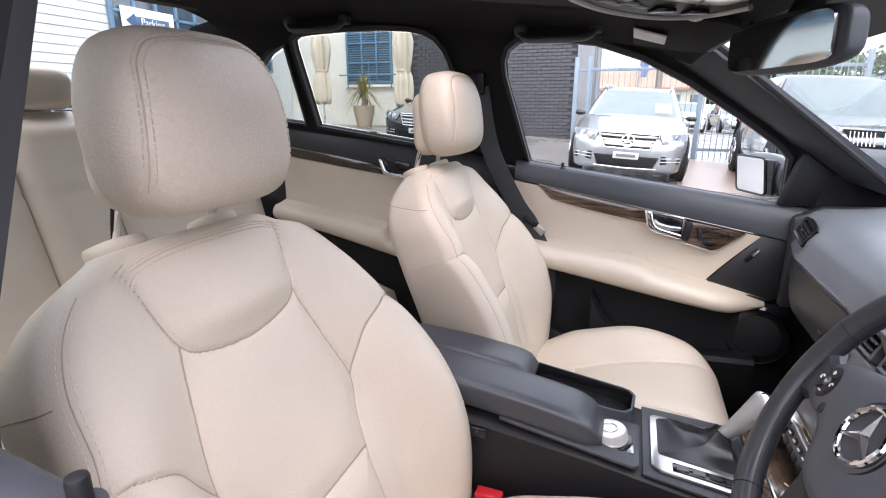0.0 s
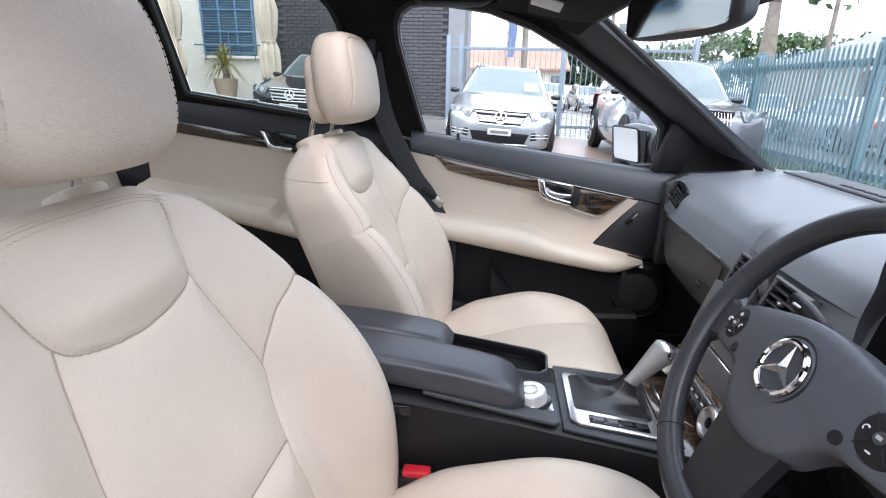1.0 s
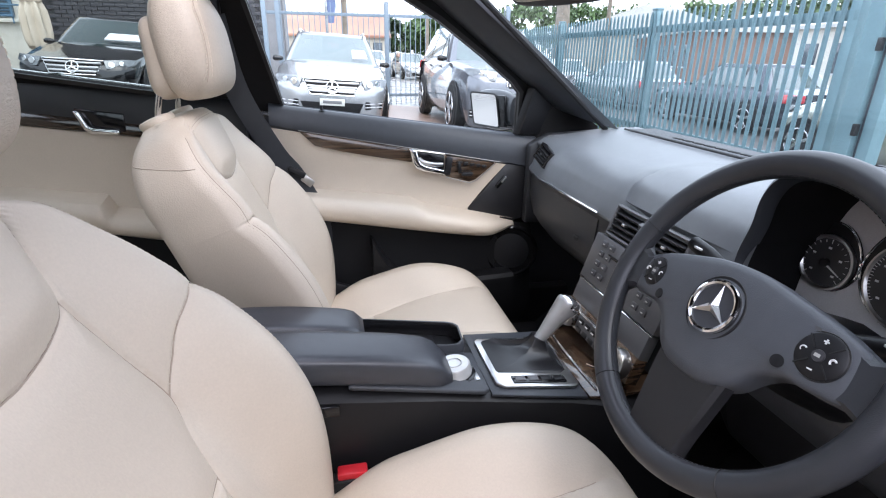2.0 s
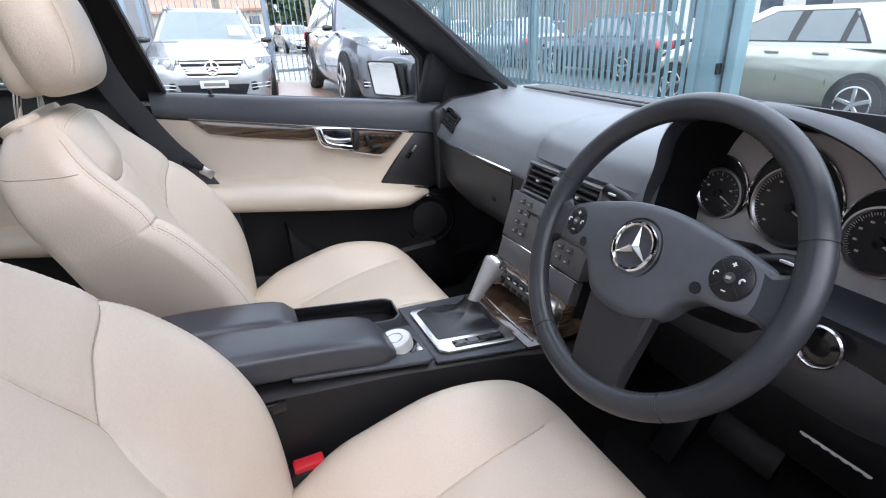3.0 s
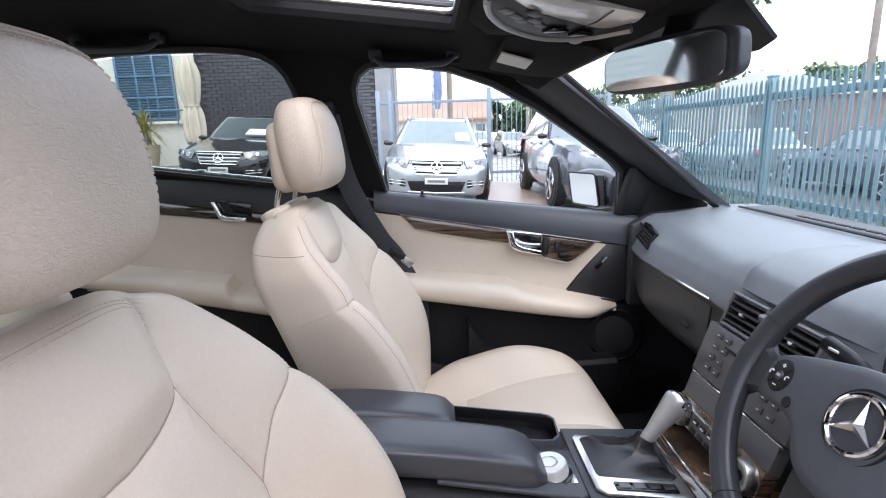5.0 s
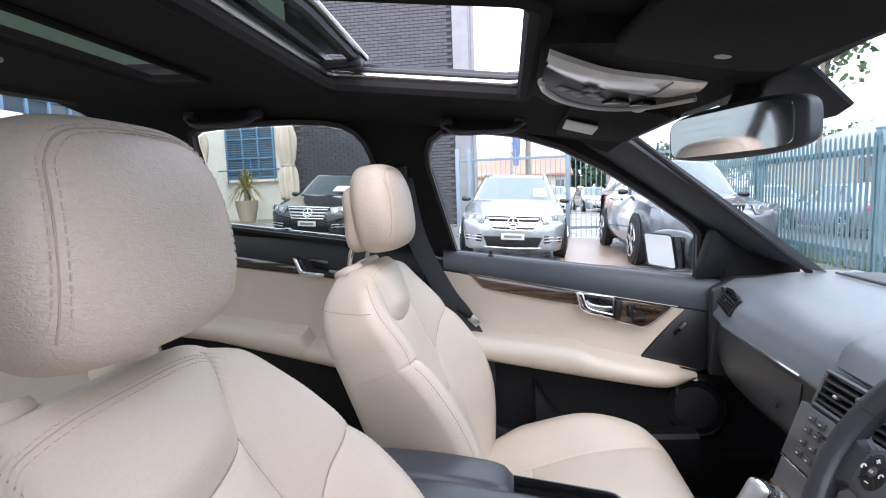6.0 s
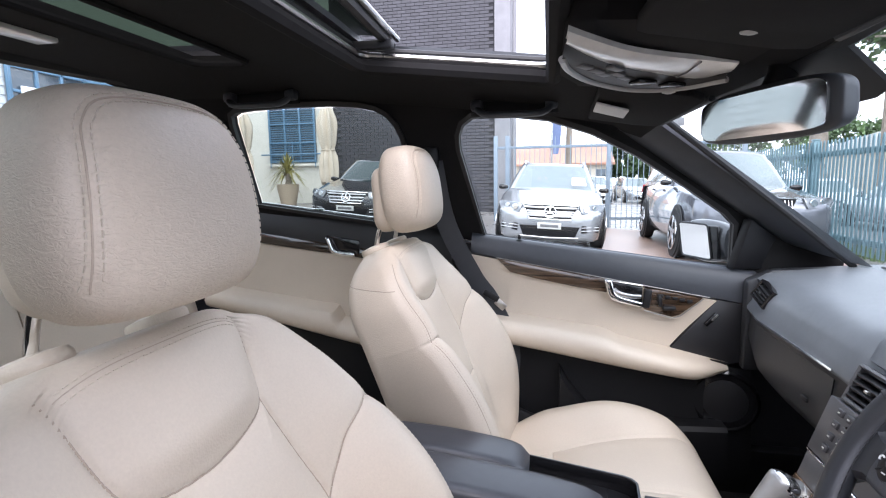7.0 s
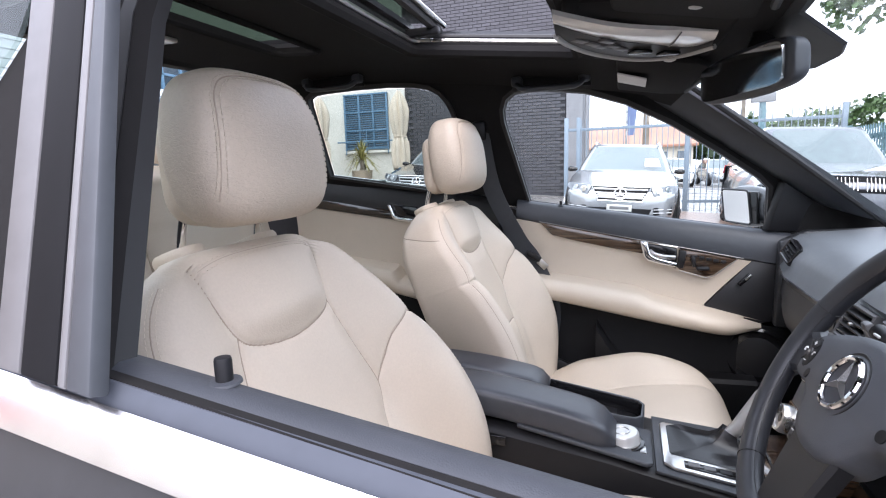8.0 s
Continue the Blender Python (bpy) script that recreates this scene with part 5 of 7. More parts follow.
for y in (0.096, -0.096):
    x = 0.585 - 0.31 * (0.82 - 0.588) - 0.02
    part("dial", revolve([(0.027, 0), (0.028, 0.012), (0.025, 0.02), (0.021, 0.021), (0.02, 0.016)], (x, y, 0.588), (-0.95, 0, 0.3), 36), SATIN, dash, "ridged silver temperature dial")
    part("dial_face", revolve([(0.02, 0.015), (0.004, 0.0165)], (x, y, 0.588), (-0.95, 0, 0.3), 30), BLACK_GLOSS, dash)

# instrument hood and gauges
ARCH = flat_spline([(0.168, 0.79), (0.166, 0.832), (0.146, 0.88), (0.134, 0.918), (0.116, 0.946), (0.09, 0.958), (0.045, 0.97), (0.0, 0.974), (-0.045, 0.97), (-0.09, 0.958), (-0.122, 0.942), (-0.142, 0.918), (-0.158, 0.88), (-0.176, 0.832), (-0.18, 0.79)], 4)
hood_out, hood_in = [], []
for k, (dy, z) in enumerate(ARCH):
    a_, b_ = Vector(ARCH[max(k - 1, 0)]), Vector(ARCH[min(k + 1, len(ARCH) - 1)])
    out = Vector((b_.y - a_.y, a_.x - b_.x)).normalized() * -1
    if out.dot(Vector((dy, z - 0.84))) < 0:
        out = -out
    lean = 0.018 * smooth(0.95, 0.82, z)
    hood_out.append([(x + lean, -0.37 + dy + g * out.x, z + g * out.y) for x, g in ((0.585, -0.001), (0.568, 0.001), (0.561, 0.006), (0.566, 0.011), (0.59, 0.013), (0.65, -0.002), (0.72, -0.024))])
    hood_in.append([(x + lean * (0.73 - x) / 0.15, -0.37 + dy + g * out.x, z + g * out.y) for x, g in ((0.583, -0.002), (0.65, -0.008), (0.72, -0.03))])
bm = bmesh.new()
grid(bm, hood_out)
part("instrument_hood", bm, BLACK_SOFT, dash, "charcoal hood over the instruments", angle=60)
bm = bmesh.new()
grid(bm, hood_in)
part("hood_lining", bm, BLACK_DULL, dash, "dull black lining under the hood", angle=60)
part("cluster_back", prism([(0.712, -0.6, 0.74), (0.712, -0.175, 0.74), (0.712, -0.175, 0.93), (0.712, -0.25, 0.965), (0.712, -0.52, 0.965), (0.712, -0.6, 0.93)], (0.006, 0, 0)), DASH_LOWER, dash)
part("cluster_face", prism([(0.672 + 0.1 * (z - 0.75), y, z) for y, z in ((-0.565, 0.75), (-0.165, 0.75), (-0.165, 0.88), (-0.215, 0.925), (-0.3, 0.938), (-0.43, 0.938), (-0.52, 0.925), (-0.565, 0.88))], (0.006, 0, 0), 0.002), CLUSTER_GREY, dash, "grey instrument face")
TILT_G = Vector((-1, 0, 0.11)).normalized()
for y, z, r_, nm in ((-0.253, 0.831, 0.037, "small_gauge"), (-0.361, 0.84, 0.053, "speedometer"), (-0.471, 0.831, 0.041, "rev_counter")):
    x_ = 0.672 + 0.1 * (z - 0.75)
    g = part(nm, revolve([(r_ + 0.002, 0.0), (r_ + 0.0018, 0.009), (r_ - 0.001, 0.0095), (r_ - 0.004, 0.006)], (x_, y, z), TILT_G, 48), SATIN, dash, "round gauge with satin scale ring")
    # dark eyebrow recess with a chrome arc
    rec = []
    for k in range(40):
        q = 2 * math.pi * k / 40
        up = max(0.0, math.sin(q))
        rec.append((x_ - 0.003 + 0.1 * r_ * math.sin(q), y + (r_ * 1.19) * math.cos(q), z + 0.004 + r_ * (1.12 + 0.33 * up) * math.sin(q)))
    part("gauge_recess", prism(rec, (0.003, 0, 0)), BLACK_HARD, g, "dark hooded recess round the gauge")
    part("recess_edge", tube([(a - 0.001, b, c) for a, b, c in rec], 0.0014, 6, closed=True), CHROME, g)
    part("dial", revolve([(r_ - 0.0035, 0.0066), (0.004, 0.007)], (x_, y, z), TILT_G, 40), DIAL_GREY, g)
    bm = bmesh.new()
    big_ = r_ > 0.04
    for k in range(53 if big_ else 17):
        a = radians(-40 + 260 * k / (52 if big_ else 16))
        rr = r_ - 0.0065
        box((0.0008, 0.0006, 0.003 if k % 4 else 0.006), (x_ - 0.0085 + 0.11 * rr * math.sin(a), y + rr * math.cos(a), z + rr * math.sin(a)), 0, Matrix.Rotation(a - math.pi / 2, 4, "X"), bm)
    part("scale_marks", bm, WHITE_PRINT, g)
    bm = bmesh.new()
    for k in range(9 if big_ else 5):
        a = radians(-40 + 260 * k / (8 if big_ else 4))
        rr = r_ - 0.0155
        box((0.0008, 0.0042, 0.0026), (x_ - 0.0082 + 0.11 * rr * math.sin(a), y + rr * math.cos(a), z + rr * math.sin(a)), 0, None, bm)
    part("scale_figures", bm, WHITE_PRINT, g)
    a = radians(205)
    part("needle", tube([(x_ - 0.009, y, z), (x_ - 0.0095, y + (r_ - 0.01) * math.cos(a), z + (r_ - 0.01) * math.sin(a))], [0.0016, 0.0007], 6), WHITE_PRINT, g)
    part("needle_hub", revolve([(0.007, 0), (0.006, 0.006), (0.003, 0.007)], (x_ - 0.005, y, z), TILT_G, 20), BLACK_HARD, g)
# knee panel, light switch and key slot on the driver's side
part("knee_panel", prism([(0.585, -0.68, 0.755), (0.585, -0.16, 0.755), (0.6, -0.16, 0.6), (0.64, -0.2, 0.5), (0.64, -0.68, 0.5)], (0.02, 0, 0), 0.01), BLACK_HARD, dash, "black panel under the steering column")
# pale strip added for the light caught along the knee panel's lower edge
bm = box((0.003, 0.084, 0.0028), (0.605, -0.525, 0.5835), 0.001)
for k in range(7):
    box((0.003, 0.007 - 0.0004 * (k % 3), 0.0026), (0.606, -0.489 - 0.012 * k, 0.5812), 0.0008, None, bm)
part("label_strip", bm, SIGN_PALE, dash, "pale notched strip standing in for the lit dash edge")
part("key_slot", revolve([(0.025, 0), (0.026, 0.008), (0.024, 0.01), (0.022, 0.008), (0.021, 0.002)], (0.574, -0.492, 0.732), (-0.95, 0, 0.2), 32), SATIN, dash, "round ignition slot with silver ring")
part("key_face", revolve([(0.022, 0.004), (0.012, 0.006), (0.01, 0.002)], (0.574, -0.492, 0.732), (-0.95, 0, 0.2), 28), BLACK_GLOSS, dash)
part("light_switch", revolve([(0.03, 0), (0.031, 0.012), (0.02, 0.02), (0.018, 0.03)], (0.578, -0.6, 0.735), (-0.95, 0, 0.2), 32), BLACK_HARD, dash)
part("column_shroud", loft([[(x, -0.361 + hw * math.cos(q), zc + hh * math.sin(q)) for q in (2 * math.pi * k / 20 for k in range(20))] for x, zc, hw, hh in ((0.455, 0.81, 0.05, 0.05), (0.52, 0.775, 0.062, 0.058), (0.62, 0.73, 0.07, 0.07))]), BLACK_HARD, dash)
for y, lab in ((-0.26, "wiper"), (-0.46, "cruise")):
    sg = 1 if y > -0.36 else -1
    part("stalk", tube([(0.5, -0.361 + sg * 0.04, 0.815), (0.495, -0.361 + sg * 0.09, 0.842), (0.49, -0.361 + sg * 0.118, 0.852), (0.488, -0.361 + sg * 0.146, 0.859)], [0.007, 0.0085, 0.011, 0.0095], 12), BLACK_HARD, dash, "black control stalk")
    part("stalk_mark", box((0.003, 0.014, 0.003), (0.479, -0.361 + sg * 0.125, 0.859), 0.001), WHITE_PRINT, dash)
# pedals
ped = thing("pedals", (0, 0, 0), "dark foot pedals in the driver footwell", "pedals")
part("accelerator", box((0.02, 0.055, 0.19), (0.72, -0.24, 0.36), 0.006, Matrix.Rotation(radians(35), 4, "Y")), BLACK_HARD, ped)
part("brake_pedal", box((0.02, 0.12, 0.06), (0.7, -0.37, 0.42), 0.006, Matrix.Rotation(radians(30), 4, "Y")), BLACK_HARD, ped)

# ---- steering wheel ----
WT_ = radians(28)
wheel = thing("steering_wheel", (0.422, -0.361, 0.835), "black leather three-spoke steering wheel with silver emblem", "steering wheel")
wheel.matrix_basis = Matrix.Translation((0.422, -0.361, 0.835)) @ Matrix(((0, math.sin(WT_), -math.cos(WT_)), (-1, 0, 0), (0, math.cos(WT_), math.sin(WT_)))).to_4x4() @ Matrix.Rotation(radians(4), 4, "Z")
# local: x to the driver's right, y up the wheel, z towards the driver
R = 0.176
rim = [(R * math.cos(a), R * math.sin(a), 0.0) for a in (2 * math.pi * k / 96 for k in range(96))]
part("rim", tube(rim, 0.0155, 18, closed=True, up=(0, 0, 1), flat=0.92), RIM_LEATHER, wheel, "black leather rim", angle=70)
st = bmesh.new()
for rr, zz in ((R - 0.0145, 0.004),):
    stitches([((rr * math.cos(a), rr * math.sin(a), zz), (-math.cos(a), -math.sin(a), 0.3)) for a in (2 * math.pi * k / 160 for k in range(161))], 0.004, 0.002, 0.0006, st)
part("rim_stitching", st, BLACK_RUBBER, wheel)
for a in (20, 160, 235, 305):
    c, s_ = math.cos(radians(a)), math.sin(radians(a))
    d = Vector((-s_, c, 0))
    ringp = [Vector((R * c, R * s_, 0)) + 0.0159 * (math.cos(q) * Vector((c, s_, 0)) + 0.92 * math.sin(q) * Vector((0, 0, 1))) for q in (2 * math.pi * k / 20 for k in range(20))]
    part("rim_seam", tube(ringp, 0.0007, 5, closed=True), BLACK_RUBBER, wheel)


def hub_outline(f):
    """Half outline keys of the airbag pad, wide at the side spokes."""
    keys = [(0.0, 0.054), (0.03, 0.0525), (0.055, 0.048), (0.097, 0.039), (0.124, 0.031), (0.143, 0.022), (0.152, 0.005), (0.154, -0.013), (0.143, -0.024), (0.118, -0.0275), (0.09, -0.029), (0.07, -0.041), (0.052, -0.064), (0.028, -0.077), (0.0, -0.08)]
    return [(x * f, y * f) for x, y in keys]


def pad(bm, f, z, bow):
    o = [Vector((x, y, 0)) for x, y in hub_outline(f)]
    o = o + [Vector((-p.x, p.y, 0)) for p in o[-2:0:-1]]
    return [(p.x, p.y, z - bow * (p.x / 0.14) ** 2) for p in spline(o, 4, closed=True)]


rings = [pad(None, f, z, b) for f, z, b in ((1.0, -0.02, 0.0), (1.0, 0.004, 0.008), (0.985, 0.009, 0.009), (0.94, 0.0135, 0.011), (0.8, 0.0165, 0.012), (0.5, 0.018, 0.012), (0.15, 0.0185, 0.012))]
part("airbag_pad", loft(rings), HUB_SKIN, wheel, "charcoal airbag pad", angle=60)
for sx in (1, -1):
    part("side_spoke", loft([[(sx * x, y0, -0.014), (sx * x, y1, -0.014), (sx * x, y1 + 0.002, -0.004), (sx * x, y1 - 0.004, 0.003), (sx * x, y0 + 0.004, 0.003), (sx * x, y0 - 0.002, -0.004)] for x, y0, y1 in ((0.12, -0.026, 0.03), (0.145, -0.024, 0.021), (0.157, -0.028, 0.026), (0.17, -0.04, 0.038))]), RIM_LEATHER, wheel)
rows = []
for f, w0, z in ((0, 0.05, 0.003), (0.35, 0.046, 0.002), (0.7, 0.041, 0.0), (0.9, 0.039, -0.002), (1, 0.044, -0.004)):
    y = -0.056 - 0.112 * f
    rows.append([(-w0, y, z - 0.014), (w0, y, z - 0.014), (w0, y, z), (w0 * 0.9, y, z + 0.005), (-w0 * 0.9, y, z + 0.005), (-w0, y, z)])
part("lower_spoke", loft(rows), SHADED_TRIM, wheel, "dark satin lower spoke")
# emblem: ring and three arms
part("emblem_ring", tube([(0.0275 * math.cos(q), 0.0275 * math.sin(q), 0.0205) for q in (2 * math.pi * k / 44 for k in range(44))], 0.0032, 8, closed=True), CHROME, wheel, "chrome emblem ring")
part("emblem_disc", revolve([(0.026, 0), (0.004, 0.0012)], (0, 0.0, 0.0185), (0, 0, 1), 40), AIRBAG_SKIN, wheel)
# black ring puts the shade of the pad-coloured recess into the colour
part("emblem_recess", revolve([(0.0365, 0), (0.0355, 0.0012), (0.031, 0.0004), (0.03, 0.0012)], (0, 0.0, 0.0168), (0, 0, 1), 44), BLACK_HARD, wheel, "black ring standing in for the shaded recess round the emblem")
bm = bmesh.new()
for k in range(3):
    a = radians(90 + 120 * k)
    c, s_ = math.cos(a), math.sin(a)
    tip, l_, r_, top = Vector((0.026 * c, 0.026 * s_, 0.02)), Vector((0.0062 * math.cos(a + 1.05), 0.0062 * math.sin(a + 1.05), 0.02)), Vector((0.0062 * math.cos(a - 1.05), 0.0062 * math.sin(a - 1.05), 0.02)), Vector((0, 0, 0.0245))
    t2 = tip + Vector((0, 0, 0.002))
    v = [bm.verts.new(p) for p in (tip, l_, r_, top, t2)]
    for q in ((4, 1, 3), (4, 3, 2), (0, 1, 4), (0, 4, 2)):
        bm.faces.new([v[i] for i in q])
part("emblem_star", bm, SATIN, wheel, "three-armed chrome emblem", angle=10)
# button pads
for sx in (1, -1):
    cx, cy, r_ = sx * 0.112, 0.005, 0.0215 if sx > 0 else 0.0185
    base = part("button_cross", revolve([(r_, 0), (r_, 0.005), (r_ - 0.0015, 0.0062), (0.008, 0.0068)], (cx, cy, 0.0042), (sx * 0.12, 0, 1), 36), BLACK_HARD, wheel, "round cross of control buttons")
    part("cross_rim", tube([(cx + (r_ + 0.0008) * math.cos(q), cy + (r_ + 0.0008) * math.sin(q), 0.0085 - sx * 0.12 * r_ * math.cos(q)) for q in (2 * math.pi * k / 36 for k in range(36))], 0.0007, 5, closed=True), BLACK_RUBBER, base)
    for k in range(4):
        a = radians(45 + 90 * k)
        part("groove", box((0.62 * r_, 0.0011, 0.001), (cx + 0.68 * r_ * math.cos(a), cy + 0.68 * r_ * math.sin(a), 0.0112 - sx * 0.08 * r_ * math.cos(a)), 0, Matrix.Rotation(a, 4, "Z")), BLACK_RUBBER, base)
    d_, zz = 0.64 * r_, 0.0118
    part("plus_mark", box((0.0046, 0.0013, 0.001), (cx, cy + d_, zz), 0), WHITE_PRINT, base)
    part("plus_mark", box((0.0013, 0.0046, 0.001), (cx, cy + d_, zz), 0), WHITE_PRINT, base)
    part("minus_mark", box((0.0046, 0.0013, 0.001), (cx, cy - d_, zz), 0), WHITE_PRINT, base)
    for e in (1, -1):
        arc = [(cx + e * d_ + 0.0026 * math.cos(q), cy + 0.0026 * math.sin(q), zz) for q in np.linspace(0.6, 4.1, 9)]
        part("dial_mark", tube(arc, 0.001, 5), WHITE_PRINT, base)
    part("centre_button", revolve([(0.0058, 0), (0.0052, 0.0022)], (cx, cy, 0.0105), (sx * 0.12, 0, 1), 20), BUTTON_GREY, base)
    part("centre_mark", box((0.0052, 0.0032, 0.0008), (cx, cy, 0.0129), 0), PEARL, base)
    part("back_button", revolve([(0.0068, 0), (0.0062, 0.003)], (sx * 0.0845, -0.0165, 0.0105), (sx * 0.12, 0, 1), 20), BLACK_HARD, wheel)
    part("button_mark", box((0.0048, 0.0022, 0.001), (sx * 0.0865, -0.0155, 0.0117), 0.0003), WHITE_PRINT, wheel)
part("airbag_text", box((0.014, 0.003, 0.0006), (0.095, 0.026, 0.0105), 0), DARK_GREY, wheel)

# ---- overhead console, visors, mirror, grab handles ----
oh = thing("overhead_console", (0, 0, 0), "roof console with milky lamp lenses and switches", "overhead console")
rows = []
for k in range(13):
    y = -0.21 + 0.39 * k / 12
    e = smooth(0.21, 0.14, abs(y + 0.02))
    rows.append([(x, y, z) for x, z in ((0.1 + 0.05 * (1 - e), 1.335), (0.1 + 0.05 * (1 - e), 1.29), (0.13, 1.282 - 0.006 * e), (0.22, 1.276 - 0.006 * e), (0.29, 1.272 - 0.006 * e), (0.335, 1.268 - 0.004 * e), (0.365, 1.29))])
part("housing", loft(rows), HEADLINER, oh, "dark roof console housing")


def band(near, far, z0, z1, sag, thick=0.006):
    """A curved strip of the console's underside between two edges."""
    a, b = spline([(x, y, z0) for x, y in near], 6), spline([(x, y, z1) for x, y in far], 6)
    rows_ = []
    for f in np.linspace(0, 1, 7):
        rows_.append([p.lerp(q, f) - Vector((0, 0, sag * math.sin(math.pi * f))) for p, q in zip(a, b)])
    low = [[p + Vector((0, 0, thick)) for p in row] for row in rows_[::-1]]
    bm_ = bmesh.new()
    grid(bm_, rows_ + low, wrap_u=True)
    return bm_


LENS_NEAR = [(0.1, -0.245), (0.125, -0.208), (0.171, -0.148), (0.222, -0.105), (0.274, -0.072), (0.322, -0.042)]
LENS_FAR = [(0.098, -0.214), (0.128, -0.15), (0.165, -0.089), (0.223, -0.027), (0.288, 0.03), (0.32, 0.0)]
SWITCH_FAR = [(0.096, -0.172), (0.107, -0.11), (0.141, -0.024), (0.205, 0.056), (0.273, 0.068), (0.325, 0.012)]
part("lamp_lens", band(LENS_NEAR, LENS_FAR, 1.262, 1.258, 0.003), LENS, oh, "milky curved reading lamp lens")
part("switch_panel", band(LENS_FAR, SWITCH_FAR, 1.2575, 1.252, 0.002), BLACK_HARD, oh, "dark switch panel of the roof console")
part("chrome_edge", tube(spline([(x, y, 1.2515) for x, y in SWITCH_FAR], 6), 0.0045, 8), PEARL, oh, "pale curved trim edge")
part("lens_divider", tube([(0.268, -0.075, 1.2595), (0.262, -0.03, 1.2555), (0.256, -0.002, 1.2555)], 0.0012, 6), GREY_PLASTIC, oh)
for x, y in ((0.124, -0.118), (0.141, -0.088), (0.15, -0.066), (0.163, -0.095), (0.17, -0.06), (0.182, -0.032)):
    part("switch", box((0.013, 0.03, 0.004), (x, y, 1.2535), 0.002, Matrix.Rotation(radians(-32), 4, "Z")), GREY_PLASTIC, oh)
for x, y in ((0.212, 0.0), (0.258, 0.034)):
    part("switch_slot", box((0.034, 0.022, 0.006), (x, y, 1.2515), 0.002, Matrix.Rotation(radians(35), 4, "Z")), BLACK_GLOSS, oh, "black rocker slot")
part("visor_clip", revolve([(0.011, 0), (0.01, 0.008), (0.004, 0.01)], (0.264, 0.082, 1.256), (0, 0, -1), 16), PEARL, oh)
part("visor_clip", revolve([(0.011, 0), (0.01, 0.008), (0.004, 0.01)], (0.272, -0.226, 1.262), (0, 0, -1), 16), PEARL, oh)
part("rear_dome_lamp", box((0.05, 0.16, 0.012), (-0.86, -0.02, roof_z(-0.86, 0) - 0.004), 0.004), LENS, oh, "rear reading lamp lens")
for s in (1, -1):
    v = thing("sun_visor", (0, 0, 0), "dark folded sun visor against the roof", "sun visor", group="sun visors")
    pts = [(0.17, s * 0.17, 1.29), (0.17, s * 0.46, 1.268), (0.27, s * 0.45, 1.25), (0.315, s * 0.41, 1.24), (0.345, s * 0.18, 1.258), (0.32, s * 0.16, 1.264)]
    part("board", prism(pts, (0, 0, -0.014), 0.005), HEADLINER, v)
    part("hinge", tube([(0.36, s * 0.2, 1.252), (0.325, s * 0.43, 1.236)], 0.006, 8), BLACK_HARD, v)
    if s > 0:
        part("visor_label", prism([(0.172, s * 0.262, 1.265), (0.172, s * 0.338, 1.259), (0.232, s * 0.338, 1.243), (0.232, s * 0.262, 1.248)], (0, 0, -0.004), 0.001), SIGN_PALE, v, "pale label panel on the visor")
for s in (1, -1):
    for x0, zz, yy in ((-0.0, 1.285, 0.468), (-0.66, 1.335, 0.468)):
        h = thing("grab_handle", (x0, s * yy, zz), "black folding grab handle on the roof rail", "grab handle", group="roof grab handles")
        # solid black plate, its colour gives the shade of a hollow
        part("recess", prism([(-0.105, 0.006 * s, -0.012), (0.105, 0.006 * s, -0.012), (0.098, s * 0.012, 0.022), (-0.098, s * 0.012, 0.022)], (0, s * 0.006, 0.002), 0.002), BLACK_RUBBER, h, "black plate standing in for the shaded hollow behind the handle")
        part("bar", tube(spline([(-0.09, 0, 0.014), (-0.085, -s * 0.012, 0.002), (-0.072, -s * 0.022, -0.01), (-0.045, -s * 0.027, -0.015), (0.045, -s * 0.027, -0.015), (0.072, -s * 0.022, -0.01), (0.085, -s * 0.012, 0.002), (0.09, 0, 0.014)], 5), 0.0105, 12, flat=0.75), BLACK_SOFT, h)
        for e in (-0.088, 0.088):
            part("mount", box((0.03, 0.03, 0.026), (e, -s * 0.004, 0.01), 0.008), BLACK_SOFT, h)

rvm = thing("rear_view_mirror", (0.43, 0.0, 1.2), "black framed rear-view mirror hanging at the windscreen", "rear-view mirror")
rvm.matrix_basis = pose(0.356, -0.012, 1.2, 0, -3, 18.5)
rings = []
for k in range(25):
    q_ = math.pi * k / 24
    y = -0.128 * math.cos(q_)
    a = max(0.04, math.sin(q_)) ** 0.3
    rings.append([(0.01 + 0.028 * a * (c if c > 0 else 0.35 * c), y, 0.038 * a * t) for c, t in ((math.copysign(abs(math.cos(q)) ** 0.7, math.cos(q)), math.copysign(abs(math.sin(q)) ** 0.5, math.sin(q))) for q in (2 * math.pi * i / 24 for i in range(24)))])
part("housing", loft(rings), BLACK_SOFT, rvm, "black mirror housing", angle=60)
pts = [(-0.003, 0.114 * math.copysign(abs(math.cos(q)) ** 0.25, math.cos(q)), 0.0295 * math.copysign(abs(math.sin(q)) ** 0.34, math.sin(q))) for q in (2 * math.pi * i / 32 for i in range(32))]
part("mirror_glass", prism(pts, (0.004, 0, 0)), MIRROR, rvm, "mirror glass")
part("stem", tube([(0.02, 0.01, 0.01), (0.045, 0.01, 0.05), (0.06, 0.01, 0.085)], [0.016, 0.018, 0.028], 12), BLACK_HARD, rvm)
